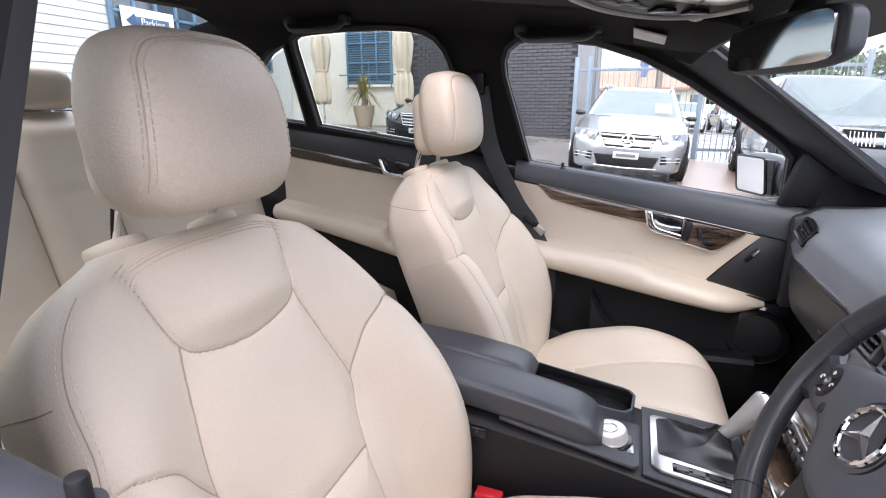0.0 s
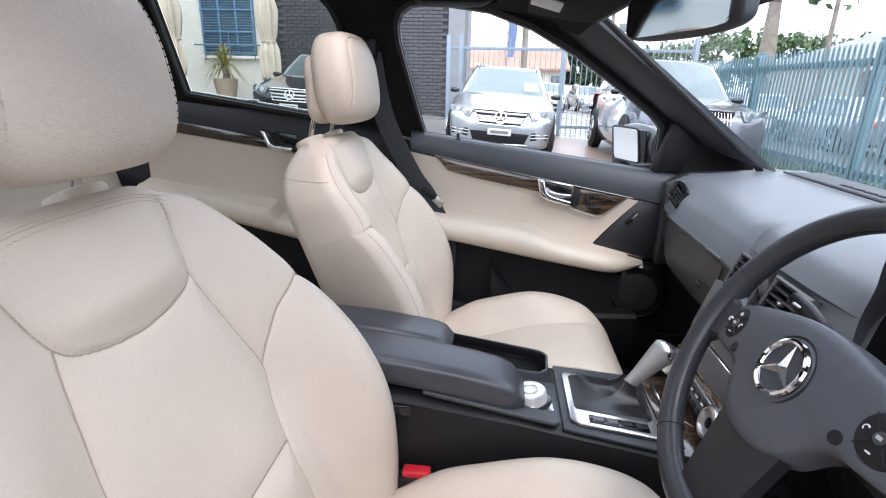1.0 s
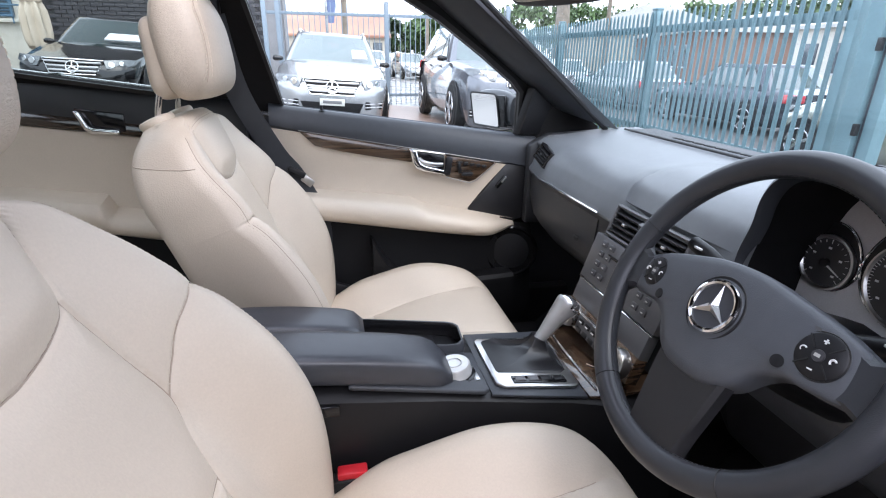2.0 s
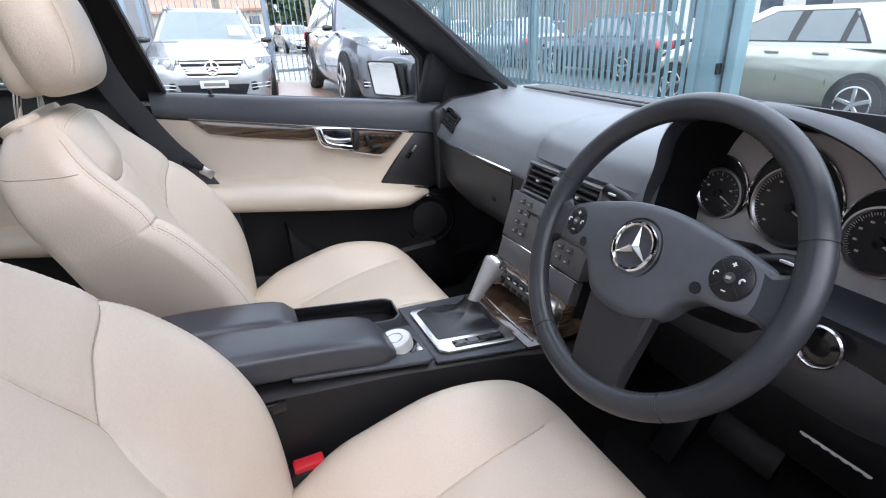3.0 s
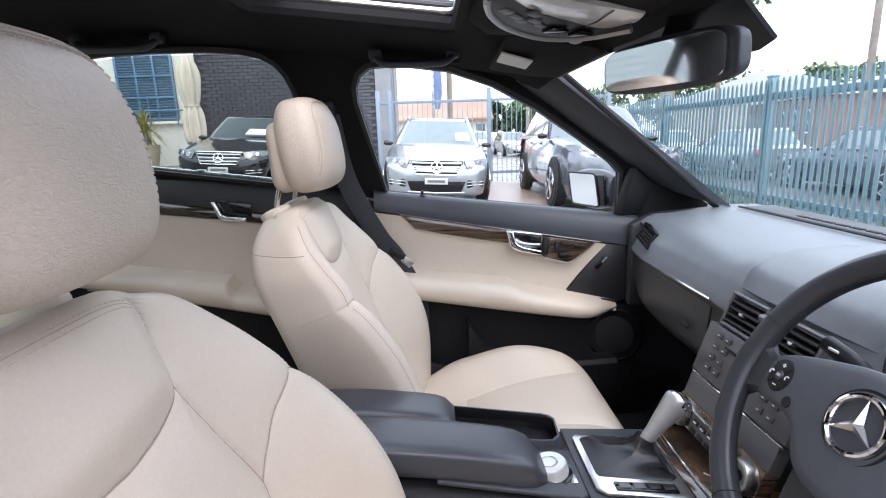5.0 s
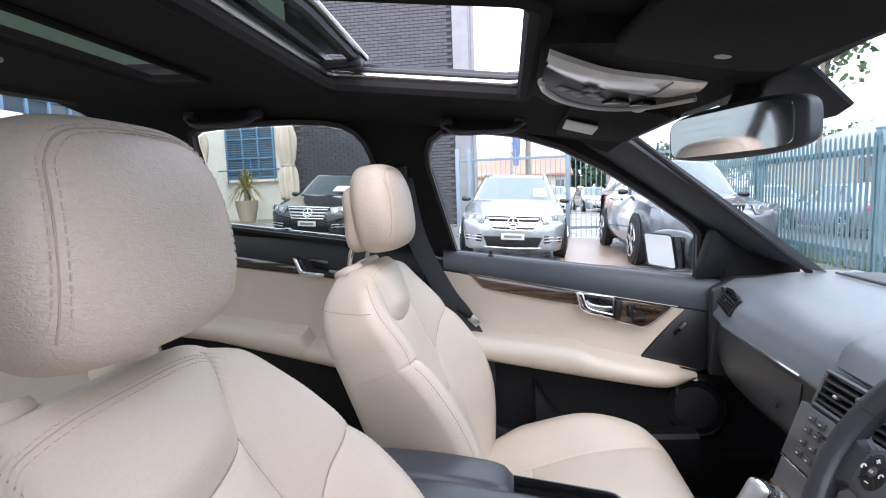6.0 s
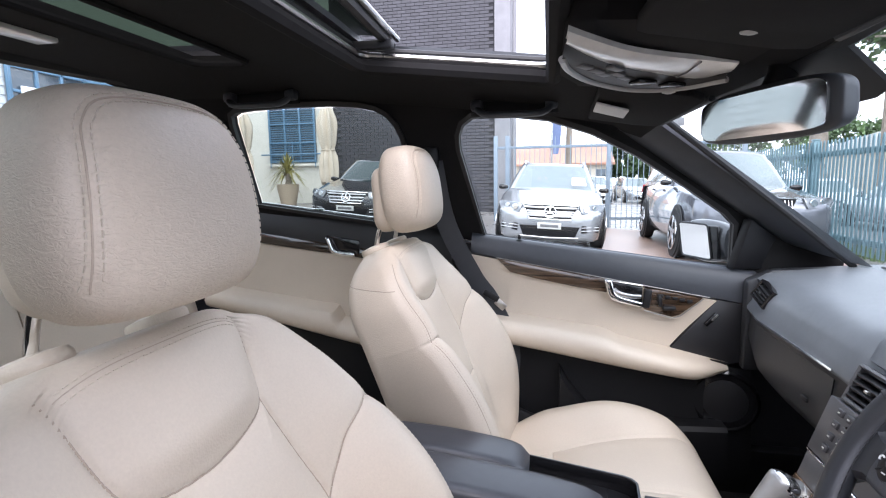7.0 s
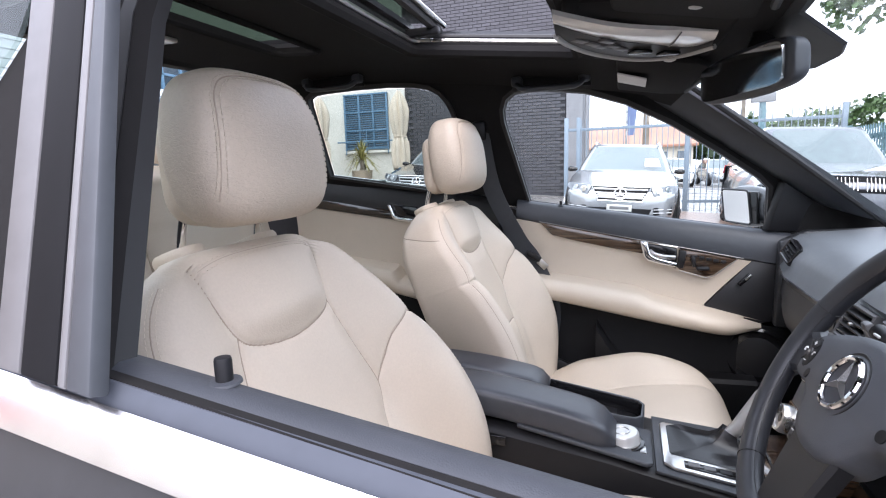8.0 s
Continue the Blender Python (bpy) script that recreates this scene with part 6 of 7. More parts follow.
# ---- the yard outside ----
GROUND_MAT = surface("wet_concrete", (0.2, 0.185, 0.175), 0.28, grain=(60, 0.25), blotch=(0.5, 0.35), fine=(14, 0.15))
BRICK = surface("charcoal_painted_brick", (0.056, 0.055, 0.063), 0.55, grain=(60, 0.5), blotch=(1.0, 0.15), fine=(30, 0.12), per_object=0.14, island=0.14)
MORTAR = surface("dark_mortar", (0.028, 0.028, 0.031), 0.85, grain=(80, 0.5))
RENDER_WHITE = surface("cream_white_render", (0.7, 0.67, 0.6), 0.8, grain=(40, 0.3), blotch=(0.8, 0.08), fine=(9, 0.06))
SIDING = surface("white_siding", (0.6, 0.62, 0.62), 0.6, blotch=(0.7, 0.08))
GREY_PILASTER = surface("grey_render", (0.24, 0.24, 0.25), 0.75, grain=(40, 0.3))
TEAL = surface("teal_fence_paint", (0.15, 0.255, 0.29), 0.4, blotch=(3, 0.12), fine=(40, 0.08), per_object=0.1)
GATE_BLUE = surface("blue_grey_gate_paint", (0.19, 0.24, 0.29), 0.45, blotch=(3, 0.1), per_object=0.08)
CANVAS = surface("cream_canvas", (0.58, 0.5, 0.4), 0.85, grain=(300, 0.3), blotch=(2, 0.12))
LEAF = surface("leaf_green", (0.07, 0.12, 0.04), 0.5, blotch=(0.5, 0.35), island=0.45)
LEAF_DARK = surface("dark_leaf_green", (0.04, 0.075, 0.03), 0.5, blotch=(0.4, 0.35), island=0.45)
PALM = surface("palm_leaf", (0.3, 0.27, 0.09), 0.5, blotch=(6, 0.3), island=0.4)
BARK = surface("grey_bark", (0.24, 0.2, 0.16), 0.85, grain=(20, 0.8), blotch=(3, 0.3))
TERRACOTTA = surface("terracotta_tiles", (0.36, 0.19, 0.13), 0.7, grain=(6, 0.5), blotch=(0.4, 0.2))
RED_BRICK = surface("red_brown_brick", (0.23, 0.135, 0.1), 0.8, grain=(10, 0.4), blotch=(0.3, 0.2))
ROOF_PALE = surface("pale_metal_roof", (0.55, 0.55, 0.53), 0.5, blotch=(0.3, 0.12))
BEIGE_WALL = surface("beige_wall", (0.5, 0.45, 0.37), 0.8, blotch=(0.3, 0.1))
GREY_WALL = surface("plain_grey_wall", (0.3, 0.31, 0.31), 0.8, blotch=(0.3, 0.08))
WINDOW_BLUE = surface("blue_window_frame", (0.1, 0.2, 0.3), 0.4)
WINDOW_DARK = surface("dark_window_glass", (0.05, 0.07, 0.09), 0.06, spec=0.8)
CAR_GLASS = surface("car_window_glass", (0.07, 0.1, 0.1), 0.05, coat=1.0, spec=1.0, blotch=(1, 0.12), fine=(6, 0.1))
TYRE = surface("tyre_rubber", (0.015, 0.015, 0.016), 0.75, grain=(60, 0.4))
ALLOY = surface("alloy_rim", (0.55, 0.55, 0.56), 0.25, 0.9)
SLAT_GREY = surface("silver_painted_slat", (0.5, 0.5, 0.51), 0.3, 0.4)
LAMP_GLASS = surface("headlamp_glass", (0.13, 0.14, 0.15), 0.08, 0.4, coat=1.0, blotch=(14, 0.45))
TAIL_RED = surface("tail_lamp_red", (0.45, 0.02, 0.03), 0.12, coat=1.0)
PLATE_WHITE = surface("number_plate_white", (0.5, 0.5, 0.47), 0.5)
SIGN_BLUE = surface("sign_blue", (0.06, 0.1, 0.19), 0.4)
SIGN_WHITE = surface("sign_white", (0.75, 0.77, 0.78), 0.4)
GRASS = surface("grass_green", (0.1, 0.16, 0.04), 0.7, island=0.4, blotch=(1, 0.3))
POT = surface("pale_clay_pot", (0.38, 0.3, 0.22), 0.7, grain=(60, 0.3))
RED_SIGN = surface("red_sign_paint", (0.5, 0.03, 0.05), 0.4)
BLUE_CLOTH = surface("blue_banner_cloth", (0.13, 0.17, 0.3), 0.7)

def ground_z(x):
    """The yard falls gently towards the street."""
    return -0.055 * max(-8.0, min(8.0, x))


gx = [-300, -8, -4, 0, 4, 8, 300]
ground = tagged(part("ground", loft([[(x, -300, ground_z(x)), (x, 300, ground_z(x)), (x, 300, ground_z(x) - 0.3), (x, -300, ground_z(x) - 0.3)] for x in gx]), GROUND_MAT, None), "wet pale concrete yard ground", "ground", kind="structure")
STREET = surface("street_asphalt", (0.1, 0.1, 0.1), 0.5, grain=(60, 0.3), blotch=(0.5, 0.2))
tagged(part("road", loft([[(x, -40, ground_z(x)), (x, 90, ground_z(x)), (x, 90, ground_z(x) + 0.006), (x, -40, ground_z(x) + 0.006)] for x in (6.0, 8.0, 12.5)]), STREET, None), "grey asphalt street beyond the fence", "road", kind="structure")
PAVER = surface("brown_paving", (0.26, 0.17, 0.13), 0.35, grain=(30, 0.3), blotch=(1.5, 0.25))
tagged(part("pavement", loft([[(x, 7.4, ground_z(x)), (x, 12.2, ground_z(x)), (x, 12.2, ground_z(x) + 0.005), (x, 7.4, ground_z(x) + 0.005)] for x in (0.9, 4.0, 4.9)]), PAVER, None), "brownish wet paving by the gate", "pavement", kind="structure")


def parked_car(label, paint, at, rz, L=4.6, W=1.77, H=1.45, hood=0.98, belt_z=0.93, screen=(0.95, 0.15), tail=(-1.9, -1.45), grille="slats", wheel_r=0.32, base=2.76, nose=0.73, deck=None, glass=None, pillars=(0.1, -0.95), rear_post=0.3):
    """A parked car; local x forward from its middle. screen: x of the windscreen's foot and top; tail: the rear window's foot and top."""
    c = thing("parked_car", at, label, "car", group="parked cars", rz=rz)
    c.matrix_basis = Matrix.Translation((at[0], at[1], ground_z(at[0]) + 0.004)) @ Matrix.Rotation(math.atan(0.055) if abs(at[0]) < 8 else 0.0, 4, "Y") @ Matrix.Rotation(radians(rz), 4, "Z")
    hw = W / 2
    deck = deck if deck is not None else belt_z + 0.06
    tip = {0.0: (0.5, nose - 0.2, 0.26), 0.018: (0.66, nose - 0.13, 0.22), 0.05: (0.78, nose - 0.07, 0.19), 0.1: (0.86, nose - 0.03, 0.17), 0.18: (0.92, nose - 0.006, 0.165)}
    xs = [L / 2 - d for d in tip] + [L / 2 - 0.32, L / 2 - 0.6, L / 2 - 1.0, screen[0], 0.3, -0.4, -1.0, tail[0], -L / 2 + 0.25, -L / 2 + 0.06, -L / 2]
    rings = []
    for k, x in enumerate(xs):
        r = smooth(-L / 2, -L / 2 + 0.35, x)
        w = hw * (0.95 + 0.05 * smooth(L / 2 - 0.3, L / 2 - 0.8, x)) * (0.86 + 0.14 * r)
        zt = nose + (hood - nose) * smooth(L / 2 - 0.1, screen[0] - 0.2, x) ** 0.7 if x > screen[0] else (hood if x > tail[0] else deck * (0.9 + 0.1 * r))
        zb = 0.2 + 0.1 * (1 - r)
        if k < len(tip):
            f, zt, zb = list(tip.values())[k]
            w = hw * f
        zs = min(belt_z, zt - 0.03)
        zw = min(0.62, zs - 0.1)
        half = [(0.0, zt), (0.45 * w, zt - 0.006), (0.74 * w, zt - 0.02), (0.9 * w, zs - 0.005), (0.975 * w, zs - 0.06), (w, zw), (0.99 * w, min(0.45, zw - 0.05)), (0.95 * w, min(0.3, zw - 0.1) if k >= len(tip) else zb + 0.04), (0.86 * w, zb)]
        ring = [(x, y, z) for y, z in half] + [(x, -y, z) for y, z in half[::-1][:-1]]
        rings.append(ring)
    body = part("body", loft(rings), paint, c, angle=50)
    # cabin
    lev = [(0.0, belt_z - 0.04), (0.35, belt_z + 0.35 * (H - belt_z)), (0.7, belt_z + 0.72 * (H - belt_z)), (0.92, H - 0.045), (1.0, H - 0.01)]
    xf = lambda f: screen[0] + (screen[1] - screen[0]) * f
    xr = lambda f: tail[0] + (tail[1] - tail[0]) * f
    wf = lambda f: hw * (0.93 - 0.24 * f**1.3)

    def front(f, t, out=0.0):
        z = belt_z - 0.04 + (H - belt_z + 0.03) * f
        return (xf(f) + out - 0.16 * t * t, wf(f) * 0.97 * t, z + out * 0.6)

    def side(f, u, sg, out=0.0):
        z = belt_z - 0.04 + (H - belt_z + 0.03) * f
        return (xf(f) - 0.16 + (xr(f) + 0.1 - xf(f) + 0.16) * u, sg * (wf(f) + out), z)

    def back(f, t, out=0.0):
        z = belt_z - 0.04 + (H - belt_z + 0.03) * f
        return (xr(f) - out + 0.1 * t * t, wf(f) * 0.97 * t, z + out * 0.5)

    rings = []
    for f, _ in lev:
        rings.append([front(f, t) for t in np.linspace(-0.97, 0.97, 9)] + [side(f, u, 1) for u in np.linspace(0.02, 0.98, 9)] + [back(f, t) for t in np.linspace(0.97, -0.97, 9)] + [side(f, u, -1) for u in np.linspace(0.98, 0.02, 9)])
    rings.append([(p[0] * 0.6 - 0.15, p[1] * 0.5, H) for p in rings[-1]])
    part("cabin", loft(rings), paint, c, angle=50)

    def panel(name, fn, fs, ts, label_):
        b = bmesh.new()
        outer = [[fn(f, t, 0.008) for t in ts] for f in fs]
        inner = [[fn(f, t, -0.004) for t in ts] for f in fs]
        grid(b, outer)
        grid(b, inner)
        return part(name, b, glass or CAR_GLASS, c, label_)

    panel("windscreen", front, np.linspace(0.1, 0.9, 6), np.linspace(-0.9, 0.9, 9), "car windscreen reflecting the sky")
    panel("rear_window", back, np.linspace(0.15, 0.88, 5), np.linspace(-0.86, 0.86, 7), "")
    for sg in (1, -1):
        # a dark band carries three panes, with upright pillars between them
        lo, hi = lambda f: xf(f) - 0.34 - 0.1 * f, lambda f: xr(f) + rear_post + 0.1 * f * f
        b_, c_ = pillars
        for name, left, right, f0, f1, out, mat_ in (
                ("window_band", lo, hi, 0.13, 0.885, 0.004, BLACK_GLOSS),
                ("side_window", lambda f: lo(f) - 0.03, lambda f: b_ - 0.03 * f, 0.16, 0.86, 0.009, glass or CAR_GLASS),
                ("side_window", lambda f: b_ - 0.11 - 0.05 * f, lambda f: c_ + 0.05, 0.16, 0.86, 0.009, glass or CAR_GLASS),
                ("side_window", lambda f: c_ - 0.03, lambda f: hi(f) + 0.04, 0.16, 0.82, 0.009, glass or CAR_GLASS)):
            b = bmesh.new()
            rows_ = [[(left(f) + (right(f) - left(f)) * t, sg * (wf(f) + out), belt_z - 0.04 + (H - belt_z + 0.03) * f) for t in np.linspace(0, 1, 5)] for f in np.linspace(f0, f1, 6)]
            grid(b, rows_)
            grid(b, [[(x, y - sg * 0.003, z) for x, y, z in r] for r in rows_])
            part(name, b, mat_, c)
    # wheels
    for x in (base / 2 + 0.06, -base / 2 + 0.06):
        for sg in (1, -1):
            y = sg * (hw - 0.11)
            arch = part("wheel_arch", revolve([(wheel_r + 0.055, 0), (wheel_r + 0.05, 0.012), (0.02, 0.013)], (x, sg * (hw - 0.005), wheel_r + 0.01), (0, sg, 0), 28), BLACK_RUBBER, c)
            wheel_ = part("wheel", revolve([(wheel_r * 0.66, -0.1), (wheel_r * 0.97, -0.1), (wheel_r, -0.07), (wheel_r, 0.07), (wheel_r * 0.97, 0.1), (wheel_r * 0.7, 0.105)], (x, y + sg * 0.035, wheel_r), (0, sg, 0), 32), TYRE, c, "black tyre with alloy rim")
            part("rim", revolve([(wheel_r * 0.7, 0.1), (wheel_r * 0.69, 0.115), (wheel_r * 0.62, 0.112), (wheel_r * 0.6, 0.106)], (x, y + sg * 0.035, wheel_r), (0, sg, 0), 32), BLACK_HARD, wheel_)
            for k in range(5):
                a = 2 * math.pi * k / 5 + 0.3
                part("spoke", box((wheel_r * 0.66, 0.02, wheel_r * 0.17), (x + wheel_r * 0.34 * math.cos(a), y + sg * 0.149, wheel_r + wheel_r * 0.34 * math.sin(a)), 0.008, Matrix.Rotation(-a, 4, "Y"), segments=1), ALLOY, wheel_)
            part("rim_ring", tube([(x + wheel_r * 0.67 * math.cos(q), y + sg * 0.15, wheel_r + wheel_r * 0.67 * math.sin(q)) for q in (2 * math.pi * k / 28 for k in range(28))], 0.013, 6, closed=True), ALLOY, wheel_)
    # nose
    xn = L / 2
    gz, gw = nose - 0.115, 0.43 if grille == "slats" else 0.37
    gx_ = lambda z: xn + 0.012 - 0.4 * max(0.0, z - (gz - 0.105))
    part("grille", prism([(gx_(gz + 0.105), -gw, gz + 0.105), (gx_(gz + 0.105), gw, gz + 0.105), (xn + 0.012, gw - 0.1, gz - 0.105), (xn + 0.012, -gw + 0.1, gz - 0.105)], (-0.06, 0, 0), 0.008), BLACK_DULL, c, "dark radiator grille")
    if grille == "slats":
        for k in range(3):
            z = gz + 0.066 - 0.064 * k
            hw_ = gw - 0.03 - 0.03 * k
            part("grille_slat", tube(spline([(gx_(z) - 0.004, -hw_, z + 0.004), (gx_(z) + 0.012, 0, z), (gx_(z) - 0.004, hw_, z + 0.004)], 4), 0.016, 6), SLAT_GREY, c, "silver grille slat")
        part("emblem_disc", revolve([(0.086, 0), (0.08, 0.01), (0.01, 0.012)], (gx_(gz) + 0.012, 0, gz), (1, 0, 0.35), 24), BLACK_DULL, c)
        part("emblem_ring", tube([(gx_(gz + 0.088 * math.sin(q)) + 0.03, 0.088 * math.cos(q), gz + 0.088 * math.sin(q)) for q in (2 * math.pi * k / 28 for k in range(28))], 0.009, 6, closed=True), CHROME, c, "round chrome emblem")
        for k in range(3):
            a = radians(90 + 120 * k)
            part("emblem_arm", tube([(gx_(gz) + 0.03, 0, gz), (gx_(gz + 0.088 * math.sin(a)) + 0.03, 0.088 * math.cos(a), gz + 0.088 * math.sin(a))], [0.018, 0.005], 6), CHROME, c)
        zt_, zb_ = gz + 0.11, gz - 0.11
        part("grille_frame", tube([(gx_(zt_), -gw, zt_), (gx_(zt_) + 0.012, 0, zt_ + 0.004), (gx_(zt_), gw, zt_), (xn + 0.012, gw - 0.1, zb_), (xn + 0.02, 0, zb_ - 0.004), (xn + 0.012, -gw + 0.1, zb_)], 0.01, 6, closed=True), CHROME, c)
    else:
        for sg in (1, -1):
            for k in range(7):
                part("grille_bar", tube([(gx_(gz + 0.08) + 0.004, sg * (0.05 + 0.042 * k), gz + 0.08), (xn + 0.016, sg * (0.05 + 0.042 * k), gz - 0.08)], 0.006, 6), CHROME, c)
    for sg in (1, -1):
        zl = gz + 0.06
        pts = [(xn - 0.1, sg * 0.42, zl + 0.06), (xn - 0.21, sg * (hw - 0.16), zl + 0.085), (xn - 0.4, sg * (hw - 0.05), zl + 0.085), (xn - 0.26, sg * (hw - 0.075), zl + 0.0), (xn - 0.12, sg * (hw - 0.2), zl - 0.06), (xn - 0.045, sg * 0.47, zl - 0.075)]
        lamp = part("headlamp", prism(pts, (0.045, sg * 0.018, 0.0), 0.01), LAMP_GLASS, c, "clear headlamp")
        part("lamp_bowl", revolve([(0.05, 0), (0.046, 0.01), (0.02, 0.012)], (xn - 0.045, sg * 0.56, zl), (1, sg * 0.3, 0.15), 20), CHROME, lamp)
        part("lamp_bowl", revolve([(0.042, 0), (0.038, 0.01), (0.016, 0.012)], (xn - 0.115, sg * 0.69, zl + 0.02), (1, sg * 0.6, 0.15), 20), CHROME, lamp)
        part("air_intake", prism([(xn - 0.02, sg * 0.5, 0.42), (xn - 0.14, sg * (hw - 0.12), 0.44), (xn - 0.14, sg * (hw - 0.12), 0.32), (xn - 0.02, sg * 0.5, 0.3)], (0.035, 0, 0), 0.008), BLACK_DULL, c)
        for dz in (0.0, 0.05):
            part("intake_strip", tube([(xn + 0.02, sg * 0.5, 0.34 + dz), (xn - 0.1, sg * (hw - 0.12), 0.355 + dz)], 0.007, 6), SLAT_GREY, c)
        part("door_mirror", loft([[(xf(0) - 0.33 + 0.055 * a * math.cos(q), sg * (hw + yy), belt_z + 0.03 + 0.05 * a * math.sin(q)) for q in (2 * math.pi * i / 12 for i in range(12))] for yy, a in ((-0.04, 0.5), (0.02, 0.9), (0.09, 1.0), (0.13, 0.6))]), BLACK_GLOSS if paint is not WHITE_PAINT else paint, c)
        part("tail_lamp", prism([(-xn + 0.02, sg * (hw * 0.5), deck - 0.12), (-xn + 0.16, sg * (hw * 0.93), deck - 0.1), (-xn + 0.14, sg * (hw * 0.95), deck - 0.27), (-xn + 0.02, sg * (hw * 0.5), deck - 0.27)], (-0.06, sg * 0.012, 0), 0.008), TAIL_RED, c, "red tail lamp")
        for x in (pillars[0] + 0.14, pillars[1] + 0.2):
            part("door_handle", box((0.2, 0.03, 0.03), (x, sg * (hw * 0.985), belt_z - 0.1), 0.008), paint, c)
            part("door_gap", tube([(x - 0.15, sg * hw * 0.97, belt_z - 0.05), (x - 0.15, sg * (hw + 0.001), 0.5)], 0.004, 4), BLACK_RUBBER, c)
    part("lower_intake", prism([(xn + 0.0, -0.47, 0.395), (xn + 0.0, 0.47, 0.395), (xn + 0.0, 0.4, 0.225), (xn + 0.0, -0.4, 0.225)], (0.03, 0, 0), 0.008), BLACK_DULL, c, "wide dark lower air intake")
    part("intake_lip", tube([(xn + 0.02, -0.45, 0.225), (xn + 0.03, 0, 0.21), (xn + 0.02, 0.45, 0.225)], 0.013, 6), paint, c)
    for x in (xn + 0.045, -xn - 0.015):
        z = 0.4 if x > 0 else deck - 0.3
        pl = part("number_plate", box((0.012, 0.37, 0.1), (x, 0, z), 0.002), PLATE_WHITE, c, "pale number plate")
        part("plate_bar", box((0.004, 0.28, 0.045), (x + math.copysign(0.008, x), 0, z), 0.001), GREY_PLASTIC, pl)
    for y in (0.08, -0.42):
        part("wiper", tube([(xf(0.05) + 0.03, y, belt_z + 0.0), (xf(0.12) + 0.02, y + 0.42, belt_z + 0.035)], 0.008, 5), BLACK_HARD, c)
    return c


def metallic(name, base, rough=0.22):
    return surface(name, base, rough, 0.55, coat=1.0, blotch=(2, 0.05), fine=(900, 0.04))


SILVER = metallic("silver_car_paint", (0.31, 0.32, 0.335))
BLACK_PAINT = metallic("black_car_paint", (0.012, 0.012, 0.014), 0.15)
GREY_PAINT = metallic("grey_car_paint", (0.15, 0.155, 0.175))
CHAMPAGNE = metallic("champagne_car_paint", (0.44, 0.45, 0.39))
NAVY = metallic("navy_car_paint", (0.03, 0.04, 0.06))
WHITE_PAINT = surface("white_car_paint", (0.75, 0.75, 0.75), 0.25, coat=1.0)

silver = parked_car("silver estate car with roof rails parked facing the yard", SILVER, (0.125, 9.75, 0), -91)
for sg in (1, -1):
    part("roof_rail", tube(spline([(0.1, sg * 0.56, 1.42), (-0.1, sg * 0.58, 1.48), (-1.2, sg * 0.58, 1.485), (-1.6, sg * 0.56, 1.43)], 4), 0.016, 8), SATIN, silver, "satin roof rail")
part("paper_note", prism([(0.93, 0.34, 1.03), (0.93, 0.6, 1.03), (0.74, 0.56, 1.16), (0.74, 0.34, 1.16)], (0.012, 0, 0.016)), SIGN_WHITE, silver, "white paper behind the windscreen")
DARK_GLASS = surface("dark_car_glass", (0.025, 0.04, 0.04), 0.05, spec=0.35, blotch=(1.5, 0.3))
sedan = parked_car("black sedan with chrome grille parked by the wall", BLACK_PAINT, (-4.0, 11.25, 0), -89, glass=DARK_GLASS)
part("sun_shade", prism([(0.86, 0.05, 1.03), (0.8, 0.72, 1.03), (0.7, 0.66, 1.14), (0.74, 0.12, 1.14)], (0.02, 0, 0.024)), SIGN_WHITE, sedan, "white shade behind the windscreen")
parked_car("grey sport utility car parked beside the gate", GREY_PAINT, (2.97, 9.2, 0), -91, L=4.8, W=1.88, H=1.74, hood=1.17, belt_z=1.12, screen=(1.05, 0.3), tail=(-2.25, -1.75), grille="bars", wheel_r=0.38, base=2.93, nose=1.0, deck=1.2)
parked_car("silver-green hatchback parked on the street", CHAMPAGNE, (7.93, 4.31, 0), 90, L=4.1, W=1.78, H=1.45, hood=0.99, belt_z=0.97, screen=(1.35, 0.35), tail=(-1.95, -1.62), wheel_r=0.305, base=2.78, nose=0.8, deck=1.0, pillars=(-0.27, -0.98), rear_post=0.62)
parked_car("dark blue sedan parked across the street", NAVY, (9.8, 10.3, 0), 90, deck=0.99)
for x, y, p, r in ((9.9, 15.6, SILVER, 90), (9.7, 21.0, WHITE_PAINT, 88), (10.0, 26.5, GREY_PAINT, 91), (9.9, 4.6, WHITE_PAINT, 90)):
    parked_car("car parked in the row along the street", p, (x, y, 0), r)
for k, p in enumerate((WHITE_PAINT, SILVER, WHITE_PAINT, GREY_PAINT, WHITE_PAINT, SILVER)):
    parked_car("car parked in the far lot", p, (2.6 + 2.5 * k, 30 + 1.5 * (k % 2), 0), -90 + 4 * (k % 3))

# wheels of the car that the view is taken from
for x in (1.36, -1.4):
    for sg in (1, -1):
        zc = ground_z(x) + 0.315
        w = part("road_wheel", revolve([(0.2, -0.1), (0.305, -0.1), (0.315, -0.07), (0.315, 0.07), (0.305, 0.1), (0.21, 0.105)], (x, sg * 0.775, zc), (0, sg, 0), 32), TYRE, shell, "black tyre with alloy rim")
        for k in range(5):
            a = 2 * math.pi * k / 5
            part("spoke", box((0.2, 0.02, 0.05), (x + 0.105 * math.cos(a), sg * 0.875, zc + 0.105 * math.sin(a)), 0.008, Matrix.Rotation(-a, 4, "Y"), segments=1), ALLOY, w)
        part("rim_ring", tube([(x + 0.21 * math.cos(q), sg * 0.872, zc + 0.21 * math.sin(q)) for q in (2 * math.pi * k / 28 for k in range(28))], 0.013, 6, closed=True), ALLOY, w)

